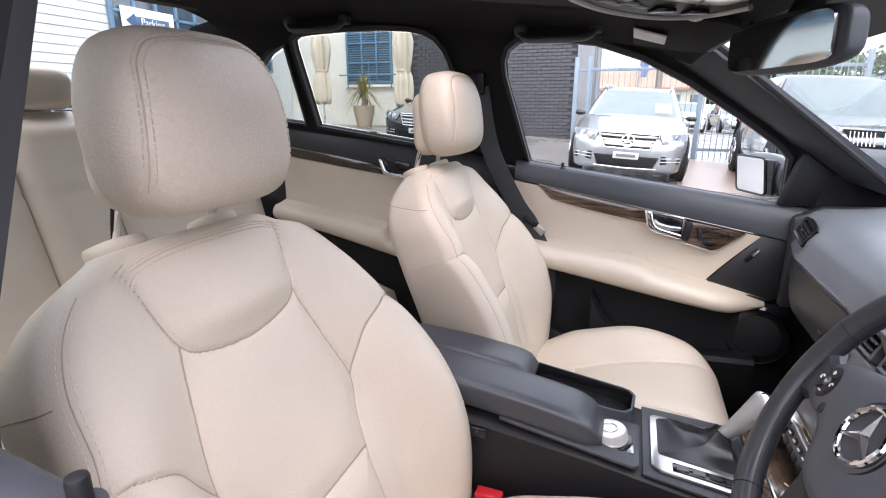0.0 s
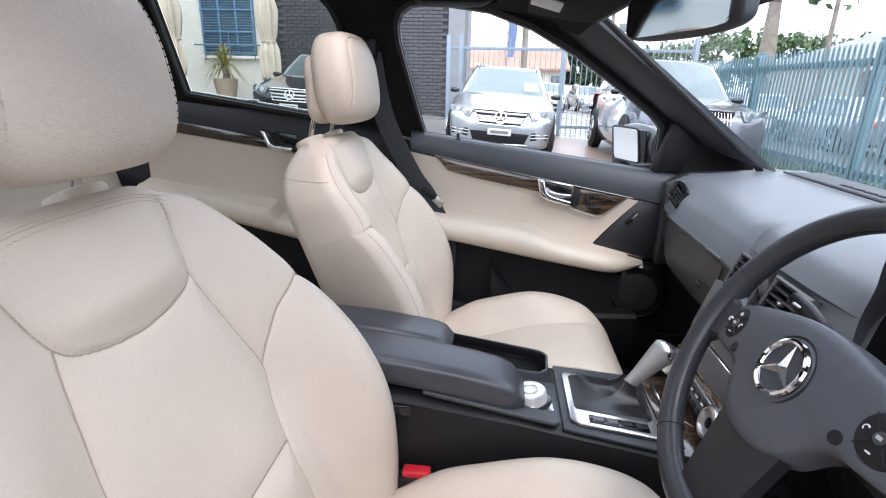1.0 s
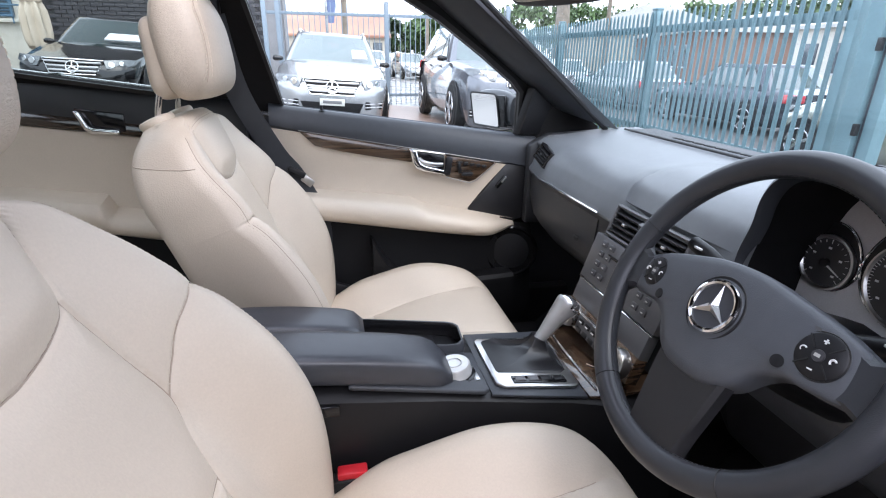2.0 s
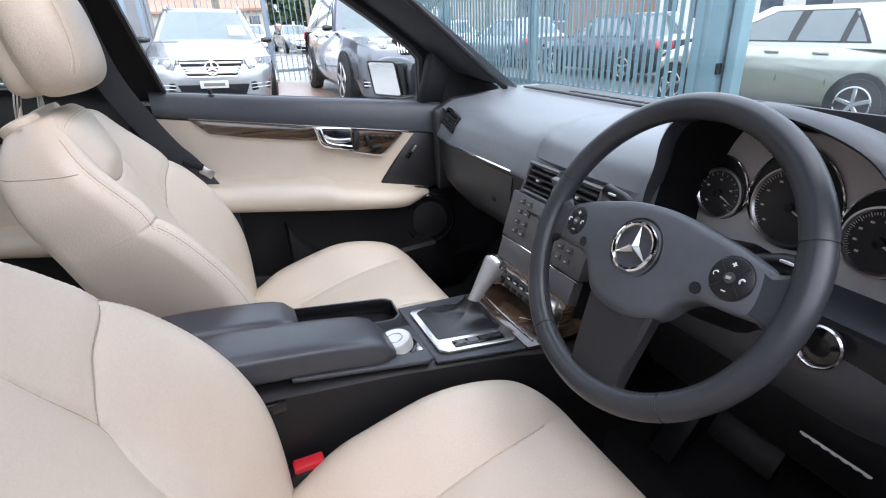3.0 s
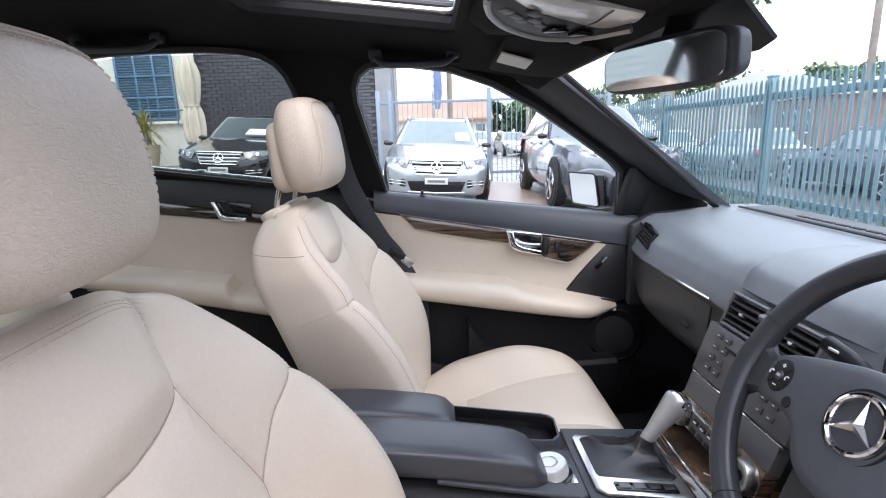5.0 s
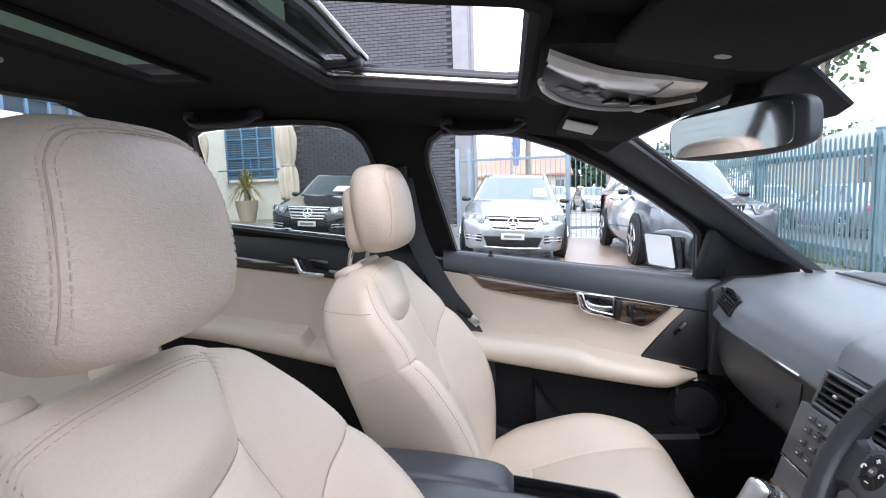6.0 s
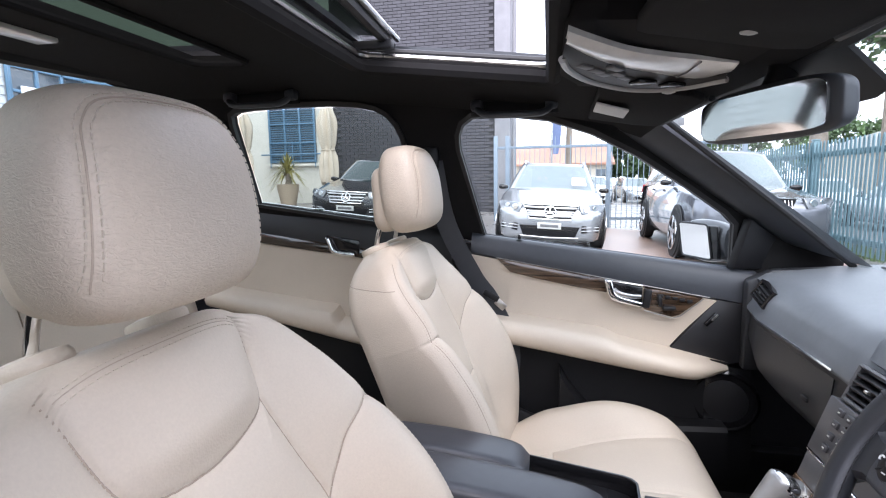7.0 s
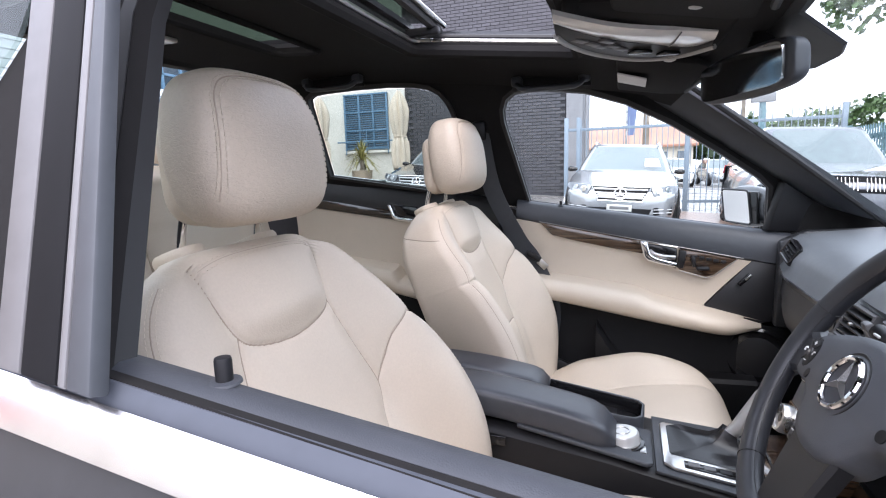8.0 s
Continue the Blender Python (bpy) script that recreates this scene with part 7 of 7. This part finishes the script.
# ---- brick building, white building ----
WALL_Y = 16.0
tall = thing("brick_building", (0, 0, 0), "tall charcoal painted brick building with a grey corner", "building", kind="structure")
part("wall_core", box((5.55, 3.0, 9.0), (-4.4, WALL_Y + 1.53, 4.5)), MORTAR, tall, "dark mortar wall")
part("pilaster", box((0.5, 3.3, 9.0), (-1.375, WALL_Y + 1.6, 4.5), 0.01), GREY_PILASTER, tall, "grey rendered corner pilaster")
part("downpipe", tube([(-1.02, WALL_Y + 0.1, 0.1), (-1.02, WALL_Y + 0.1, 8.8)], 0.05, 10), GREY_PILASTER, tall)
part("parapet", box((6.2, 3.4, 0.15), (-4.2, WALL_Y + 1.55, 9.05), 0.02), MORTAR, tall)
white = thing("white_building", (0, 0, 0), "cream rendered building with a barred blue window", "building", kind="structure")
part("wall", box((5.0, 3.0, 6.0), (-9.68, WALL_Y + 1.6, 3.0)), RENDER_WHITE, white)
part("plinth", box((5.0, 0.06, 0.3), (-9.68, WALL_Y + 0.08, 0.15), 0.01), GREY_PILASTER, white)
win = part("window", box((1.75, 0.1, 1.95), (-8.75, WALL_Y + 0.08, 2.85)), WINDOW_DARK, white, "tall window with slatted blind")
for x in (-9.6, -9.02, -8.45, -7.9):
    part("window_frame", box((0.07, 0.06, 1.98), (x, WALL_Y + 0.02, 2.85), 0.008), WINDOW_BLUE, win)
for z in (1.9, 2.55, 3.2, 3.82):
    part("window_frame", box((1.78, 0.06, 0.06), (-8.75, WALL_Y + 0.015, z), 0.008), WINDOW_BLUE, win)
for k in range(24):
    part("blind_slat", box((1.64, 0.03, 0.035), (-8.75, WALL_Y + 0.035, 1.95 + 0.078 * k), 0, Matrix.Rotation(radians(35), 4, "X")), WINDOW_BLUE, win)
part("sill", box((1.95, 0.16, 0.09), (-8.75, WALL_Y + 0.04, 1.78), 0.01), RENDER_WHITE, white)
part("window_rail", tube([(-9.9, WALL_Y - 0.1, 2.15), (-7.6, WALL_Y - 0.1, 2.15)], 0.025, 8), WINDOW_BLUE, white)
for x in (-9.55, -8.7, -7.85):
    part("window_rail_bar", tube([(x, WALL_Y - 0.1, 1.7), (x, WALL_Y - 0.1, 2.6)], 0.018, 8), WINDOW_BLUE, white)

# side wing to the rear with siding, a blue window band and the parking board
wing = thing("side_wing_building", (0, 0, 0), "white sided building wing with blue window band", "building", kind="structure")
part("wall", box((0.3, 30, 5.5), (-12.2, 1.0, 2.75)), SIDING, wing)
for k in range(26):
    part("siding_board", box((0.03, 22, 0.19), (-12.04, -2.1, 0.12 + 0.2 * k), 0.006, Matrix.Rotation(radians(-4), 4, "Y"), segments=1), SIDING, wing)
part("window_band", box((0.12, 5.9, 2.2), (-12.02, 11.9, 3.4), 0.01), WINDOW_DARK, wing, "blue framed window band")
for y in np.linspace(8.95, 14.8, 10):
    part("window_frame", box((0.1, 0.08, 2.3), (-11.95, y, 3.4), 0.01), WINDOW_BLUE, wing)
for z in (2.25, 2.8, 3.35, 3.9, 4.5):
    part("window_frame", box((0.1, 5.9, 0.07), (-11.95, 11.9, z), 0.01), WINDOW_BLUE, wing)
# parking board: blue arrow panel with white letters
board = thing("parking_sign", (-11.885, 9.95, 3.2), "white and blue parking sign board with an arrow", "sign")
board.matrix_basis = Matrix.Translation((-11.885, 9.95, 3.15)) @ Matrix.Diagonal((1.0, 0.68, 0.68, 1.0))
part("panel", box((0.04, 2.3, 0.95), (0, 0, 0), 0.01), SIGN_WHITE, board)
part("blue_field", box((0.01, 1.55, 0.36), (0.026, 0.12, 0), 0.004), SIGN_BLUE, board, "dark blue lettering field")
part("arrow", prism([(0.032, -0.62, 0.28), (0.032, -1.02, 0.0), (0.032, -0.62, -0.28)], (0.008, 0, 0)), SIGN_BLUE, board, "dark blue arrow")
txt = bpy.data.curves.new("parking_text", "FONT")
txt.body, txt.size, txt.extrude, txt.align_x, txt.align_y = "Parking", 0.36, 0.004, "CENTER", "CENTER"
tmp = bpy.data.objects.new("lettering", txt)
scene.collection.objects.link(tmp)
me = bpy.data.meshes.new_from_object(tmp.evaluated_get(bpy.context.evaluated_depsgraph_get()))
bpy.data.objects.remove(tmp)
me.materials.clear()
me.materials.append(SIGN_WHITE)
letters = new("lettering", me)
letters.parent = board
letters.matrix_basis = Matrix.Translation((0.037, 0.14, 0)) @ Matrix(((0, 0, 1, 0), (1, 0, 0, 0), (0, 1, 0, 0), (0, 0, 0, 1)))

# red sign behind the driver side and a rear wall that closes the yard
back_wall = thing("yard_wall", (0, 0, 0), "plain pale wall behind the yard", "wall", kind="structure")
part("wall", box((40, 0.3, 2.6), (4, -17.0, 1.1)), SIDING, back_wall)
part("wall", box((0.3, 13, 6.4), (-9.5, -9.0, 3.2)), BEIGE_WALL, back_wall, "beige end wall beside the yard")
rs = thing("red_sign", (-3.2, -2.6, 1.726), "red notice board standing behind the car", "sign")
part("panel", box((0.05, 0.9, 1.2), (0, 0, 0), 0.01), RED_SIGN, rs)
part("bars", box((0.01, 0.5, 0.05), (0.03, 0, 0.2), 0), SIGN_WHITE, rs)
part("post", tube([(0, 0, -1.55), (0, 0, -0.5)], 0.03, 8), GREY_PILASTER, rs)

# ---- closed cream umbrellas and the potted plant ----
def umbrella(at, h):
    u = thing("closed_umbrella", at, "closed cream canvas umbrella tied round its pole", "umbrella", group="closed umbrellas")
    rings = []
    for f in np.linspace(0, 1, 22):
        z = 0.75 + (h - 0.75) * f
        r = curve([(0, 0.2), (0.1, 0.24), (0.35, 0.22), (0.42, 0.15), (0.48, 0.2), (0.75, 0.26), (0.9, 0.17), (1, 0.03)], f)
        rings.append([(r * (1 + 0.28 * math.sin(7 * q + 2 * f)) * math.cos(q), r * (1 + 0.28 * math.sin(7 * q + 2 * f)) * math.sin(q), z + 0.05 * math.sin(5 * q) * (1 - f)) for q in (2 * math.pi * k / 42 for k in range(42))])
    part("canopy", loft(rings), CANVAS, u, "folded cream canvas", angle=80)
    part("tie", tube([(0.2 * math.cos(q), 0.2 * math.sin(q), 0.75 + (h - 0.75) * 0.42) for q in (2 * math.pi * k / 20 for k in range(20))], 0.02, 6, closed=True), CANVAS, u)
    part("pole", tube([(0, 0, 0.05), (0, 0, h + 0.1)], 0.028, 10), SATIN, u)
    part("foot", box((0.5, 0.5, 0.07), (0, 0, 0.035), 0.01), GREY_PILASTER, u)


umbrella((-6.6, 14.2, ground_z(-6.6)), 3.2)
umbrella((-9.5, 14.2, ground_z(-9.5)), 3.12)
plant = thing("potted_palm", (-8.35, 14.8, ground_z(-8.35)), "spiky yellowing palm in a pale clay pot", "plant")
plant.matrix_basis = plant.matrix_basis @ Matrix.Diagonal((1.2, 1.2, 1.35, 1))
part("pot", revolve([(0.2, 0), (0.28, 0.35), (0.3, 0.5), (0.27, 0.5), (0.25, 0.44)], (0, 0, 0), (0, 0, 1), 24), POT, plant)
part("trunk", tube(spline([(0, 0, 0.4), (0.02, 0, 0.6), (0.0, 0.01, 0.78)], 5), [0.09 - 0.003 * k for k in range(11)], 10), BARK, plant)
rnd = random.Random(4)
bm = bmesh.new()
for k in range(150):
    a, e = rnd.uniform(0, 2 * math.pi), rnd.uniform(-0.5, 1.4)
    ln = rnd.uniform(0.45, 0.75)
    d = Vector((math.cos(a) * math.cos(e), math.sin(a) * math.cos(e), math.sin(e)))
    side_ = d.cross(Vector((0, 0, 1))).normalized() * 0.016
    base_ = Vector((0, 0, 0.8 + rnd.uniform(-0.12, 0.1)))
    p1 = base_ + d * ln * 0.5
    p2 = base_ + d * ln + Vector((0, 0, -0.35 * ln))
    v = [bm.verts.new(q) for q in (base_ - side_, base_ + side_, p1 + side_, p1 - side_, p2)]
    bm.faces.new(v[:4])
    bm.faces.new((v[3], v[2], v[4]))
tagged(part("leaves", bm, PALM, plant, "long narrow yellow-green leaves"), kind="stuff")

# ---- sliding gate behind the parked cars ----
gate = thing("sliding_gate", (0, 0, 0), "tall blue-grey steel bar gate", "gate")
GY = 12.55
for x in (-1.25, -0.95, 1.55, 4.6):
    part("gate_post", box((0.1, 0.1, 2.55), (x, GY, 0.975), 0.008), GATE_BLUE, gate)
for z in (0.14, 1.95):
    part("gate_rail", box((5.9, 0.05, 0.07), (1.7, GY, z), 0.006), GATE_BLUE, gate)
bar = None
for k in range(44):
    x = -0.88 + 0.125 * k
    if bar is None:
        bar = part("gate_bar", box((0.018, 0.018, 2.3), (0, 0, -0.1), 0.003, segments=1), GATE_BLUE, gate)
        ob = bar
    else:
        ob = new("gate_bar", bar.data)
        ob.parent = gate
    ob.location = (x, GY - 0.03, 1.15)

# ---- teal palisade fence along the street ----
fence = thing("palisade_fence", (0, 0, 0), "teal painted steel palisade fence with pointed pales", "fence")
FX = lambda y: 5.3 + 0.01 * (y - 4)
pale_bm = bmesh.new()
prof = [(-0.006, -0.033), (0.012, -0.02), (0.012, 0.02), (-0.006, 0.033), (-0.010, 0.03), (0.007, 0.017), (0.007, -0.017), (-0.010, -0.03)]
loft([[(x, y * k, z) for x, y in prof] for z, k in ((-0.24, 1), (1.66, 1), (1.74, 0.72), (1.79, 0.12))], bm=pale_bm)
pale = None
yy = 3.95
while yy < 21:
    if pale is None:
        pale = part("pale", pale_bm, TEAL, fence)
        ob = pale
    else:
        ob = new("pale", pale.data)
        ob.parent = fence
    ob.location = (FX(yy) - 0.04, yy, 0)
    yy += 0.132
for z in (-0.02, 1.53):
    part("fence_rail", prism([(FX(3.8) - 0.02, 3.8, z - 0.05), (FX(3.8) + 0.03, 3.8, z - 0.05), (FX(3.8) + 0.03, 3.8, z + 0.055), (FX(3.8) - 0.02, 3.8, z + 0.055)], (FX(21) - FX(3.8), 17.2, 0), 0.004), TEAL, fence)
for y in (3.85, 7.35, 11.05, 14.8, 18.5):
    part("fence_post", box((0.1, 0.12, 2.14), (FX(y) + 0.03, y, 0.75), 0.006), TEAL, fence)
    part("post_cap", box((0.12, 0.14, 0.03), (FX(y) + 0.03, y, 1.835), 0.006), TEAL, fence)
gatepost = thing("gate_post", (5.28, 3.35, 0), "broad teal steel gate post with a latch", "gate post")
part("post", box((0.2, 0.2, 2.5), (0, 0.18, 0.95), 0.01), TEAL, gatepost)
part("post", box((0.16, 0.12, 2.5), (0.03, -0.03, 0.95), 0.01), TEAL, gatepost)
# dark strip added in place of the shaded gap between the posts
part("gap_cover", box((0.08, 0.06, 2.4), (0.03, 0.06, 0.95), 0.004), SLATE_RUBBER, gatepost, "dark strip standing in for the shaded gap between the posts")
for z in (0.45, 1.25):
    part("latch", box((0.05, 0.05, 0.12), (-0.09, 0.07, z), 0.008), BLACK_HARD, gatepost)
rnd = random.Random(8)
bm = bmesh.new()
for k in range(2600):
    x, y = 5.42 + rnd.uniform(-0.12, 0.5), rnd.uniform(4.0, 17)
    h, a = rnd.uniform(0.08, 0.3), rnd.uniform(0, 6.28)
    dx, dy = 0.012 * math.cos(a), 0.012 * math.sin(a)
    v = [bm.verts.new(q) for q in ((x - dx, y - dy, ground_z(x)), (x + dx, y + dy, ground_z(x)), (x + rnd.uniform(-0.07, 0.07), y + rnd.uniform(-0.07, 0.07), ground_z(x) + h))]
    bm.faces.new(v)
tagged(part("grass_strip", bm, GRASS, None), "tufts of green grass along the fence", "grass", kind="stuff")
rnd = random.Random(12)

# ---- distance: street buildings, poles and trees ----
def far_building(name, at, size, wall, roof, label, ridge=1.4, windows=6, rz=0):
    b = thing(name, (at[0], at[1], ground_z(at[0])), label, "building", rz=rz)
    lx, ly, h = size
    part("wall", box((lx, ly, h), (0, 0, h / 2)), wall, b)
    part("roof", loft([[(x, -ly / 2 - 0.3, h), (x, 0, h + ridge), (x, ly / 2 + 0.3, h), (x, ly / 2 + 0.3, h - 0.15), (x, -ly / 2 - 0.3, h - 0.15)] for x in (-lx / 2 - 0.3, lx / 2 + 0.3)]), roof, b)
    for k in range(windows):
        x = -lx / 2 + lx * (k + 0.5) / windows
        for sg in (1, -1):
            w = part("window", box((lx / windows * 0.5, 0.08, 1.2), (x, sg * (ly / 2 + 0.02), h * 0.55), 0.01), WINDOW_DARK, b)
            part("sill", box((lx / windows * 0.56, 0.14, 0.08), (x, sg * (ly / 2 + 0.04), h * 0.55 - 0.64)), SIGN_WHITE, w)
    return b


far_building("tiled_roof_building", (0.6, 44, 0), (8.2, 8, 2.4), BEIGE_WALL, TERRACOTTA, "low beige building with terracotta roof", 1.6)
far_building("pale_roof_hall", (34, 52, 0), (26, 14, 3.6), BEIGE_WALL, ROOF_PALE, "beige hall with a pale metal roof", 2.3, 8, 58)
far_building("brick_shop", (26, 31, 0), (13, 8, 3.1), RED_BRICK, ROOF_PALE, "low red-brown brick shop building", 0.9, 6, 72)
far_building("white_shop", (24, 15, 0), (10, 7, 3.0), RENDER_WHITE, ROOF_PALE, "white shop across the street", 0.8, 5, 80)
far_building("grey_hall", (17.5, 1.5, 0), (13, 6, 5.6), GREY_WALL, ROOF_PALE, "plain grey hall across the street", 0.5, 0, 88)
for x, y, h in ((0.9, 21, 6.5), (6.6, 34, 8), (17, 30, 9), (15, 17, 8)):
    p = thing("utility_pole", (x, y, ground_z(x)), "tall timber utility pole with a cross arm", "pole", group="utility poles")
    part("pole", tube([(0, 0, 0), (0, 0, h)], [0.14, 0.1], 10), BARK, p)
    part("cross_arm", box((1.6, 0.1, 0.1), (0, 0, h - 0.5), 0.01), BARK, p)
ban = thing("blue_banner", (0.18, 15.2, ground_z(0.18)), "blue cloth banner on a pole", "banner")
part("pole", tube([(0, 0, 0), (0, 0, 4.2)], 0.03, 8), SATIN, ban)
part("cloth", loft([[(0.02 + 0.02 * math.sin(4 * z), -0.004, z), (0.22 + 0.05 * math.sin(3 * z), -0.004, z), (0.22 + 0.05 * math.sin(3 * z), 0.004, z), (0.02 + 0.02 * math.sin(4 * z), 0.004, z)] for z in np.linspace(1.9, 4.1, 14)]), BLUE_CLOTH, ban)


def tree(at, h, spread, leaf_mat, seed, leaves=2600, leaf=0.28, label="leafy green tree with an uneven crown"):
    rn = random.Random(seed)
    t = thing("tree", (at[0], at[1], ground_z(at[0])), label, "tree", group="street trees")
    trunk_h = h * 0.42
    part("trunk", tube(spline([(0, 0, 0), (0.02 * h * rn.uniform(-1, 1), 0, trunk_h * 0.5), (0.03 * h * rn.uniform(-1, 1), 0.02 * h, trunk_h), (0, 0, h * 0.8)], 5), [0.035 * h * (1 - 0.055 * k) for k in range(16)], 9), BARK, t)
    clumps = []
    for k in range(14):
        a, r = rn.uniform(0, 6.28), spread * rn.uniform(0.25, 0.95)
        tip = Vector((r * math.cos(a), r * math.sin(a), h * rn.uniform(0.5, 0.97)))
        start = Vector((0, 0, rn.uniform(0.35, 0.7) * h))
        part("limb", tube([start, (start + tip) / 2 + Vector((0, 0, 0.04 * h)), tip], [0.011 * h, 0.008 * h, 0.003 * h], 6), BARK, t)
        clumps.append((tip, spread * rn.uniform(0.25, 0.5)))
    bm = bmesh.new()
    for k in range(leaves):
        c, r = clumps[k % len(clumps)]
        d = Vector((rn.gauss(0, 1), rn.gauss(0, 1), rn.gauss(0, 0.7)))
        p = c + d.normalized() * r * rn.random() ** 0.45
        n = Vector((rn.gauss(0, 1), rn.gauss(0, 1), rn.gauss(0, 1))).normalized()
        u = n.orthogonal().normalized() * leaf * rn.uniform(0.6, 1.2)
        w = n.cross(u).normalized() * leaf * 0.5
        v = [bm.verts.new(q) for q in (p - u, p + w, p + u, p - w)]
        bm.faces.new(v)
    tagged(part("crown", bm, leaf_mat, t, "crown of many small leaves"), kind="stuff")
    return t


for i, (x, y, h, s_, m) in enumerate(((11, 52, 5, 2.6, LEAF), (6.2, 46, 4.2, 1.3, LEAF_DARK), (9.5, 49, 4.6, 2, LEAF), (30, 22, 5, 2.6, LEAF_DARK))):
    tree((x, y, 0), h, s_, m, 30 + i, leaf=0.4)
tree((14.5, 31, 0), 17, 6.5, LEAF, 61, 3600, 0.3, "tall spreading tree with sparse leaves")

# a long belt of trees behind the street's buildings
rnd = random.Random(17)
wood_line = [(13, 62, 5.0), (16, 62, 6.2), (19, 62, 6.0), (24, 63, 8.0), (34, 68, 8.2), (46, 71, 8.4), (46, 58, 8.2), (46.5, 44, 8.1), (47, 30, 8.6), (47, 12, 9.0), (46, -8, 9.0)]
bm = bmesh.new()
for (x0, y0, h0), (x1, y1, h1) in zip(wood_line, wood_line[1:]):
    n_ = int(math.hypot(x1 - x0, y1 - y0) / 1.3)
    for k in range(n_):
        f = (k + rnd.random()) / n_
        cx, cy, top_ = x0 + (x1 - x0) * f, y0 + (y1 - y0) * f, h0 + (h1 - h0) * f + rnd.uniform(-0.7, 0.3)
        for lump in range(9):
            c = Vector((cx + rnd.gauss(0, 1.0), cy + rnd.gauss(0, 1.0), -0.3 + (top_ - 0.6) * (0.1 + 0.9 * rnd.random() ** 0.5)))
            r_ = rnd.uniform(0.6, 1.2)
            for leaf in range(34):
                d = Vector((rnd.gauss(0, 1), rnd.gauss(0, 1), rnd.gauss(0, 0.8))).normalized()
                p = c + d * r_ * rnd.random() ** 0.4
                n = Vector((rnd.gauss(0, 1), rnd.gauss(0, 1), rnd.gauss(0, 1))).normalized()
                u = n.orthogonal().normalized() * 0.3
                w = n.cross(u).normalized() * 0.2
                v = [bm.verts.new(q) for q in (p - u, p + w, p + u, p - w)]
                bm.faces.new(v)
tagged(part("tree_belt", bm, LEAF, None), "dense belt of green trees behind the street", "trees", kind="stuff")
gp = thing("sign_post", (4.62, 20, ground_z(4.62)), "green-grey steel post with a small box sign", "post")
part("post", tube([(0, 0, 0), (0, 0, 4.3)], 0.11, 10), TEAL, gp)
part("box_sign", box((0.75, 0.2, 0.3), (0, -0.05, 3.45), 0.02), GREY_PILASTER, gp)

# ---- brick courses, nearest first ----
BL, BH = 0.3, 0.104
brick_bm = bmesh.new()
box((BL - 0.016, 0.03, BH - 0.017), (0, 0, 0), 0.003, None, brick_bm, 1)
first, count = None, 0
rest = bmesh.new()
rows = [(r_, k) for r_ in range(86) for k in range(19)]
for r_, k in rows:
    x = -1.65 - BL / 2 - BL * k - (BL / 2 if r_ % 2 else 0)
    z = BH * (r_ + 0.5)
    if x < -7.0 or z > 8.9:
        continue
    near = x > -3.5 and z < 5.2
    if near and count < 300:
        if first is None:
            first = part("brick", brick_bm, BRICK, tall)
            ob = first
        else:
            ob = new("brick", first.data)
            ob.parent = tall
        ob.location = (x, WALL_Y + 0.02, z)
        count += 1
    else:
        box((BL - 0.016, 0.03, BH - 0.017), (x, WALL_Y + 0.02, z), 0, None, rest)
tagged(part("brick_courses", rest, BRICK, tall), kind="stuff")
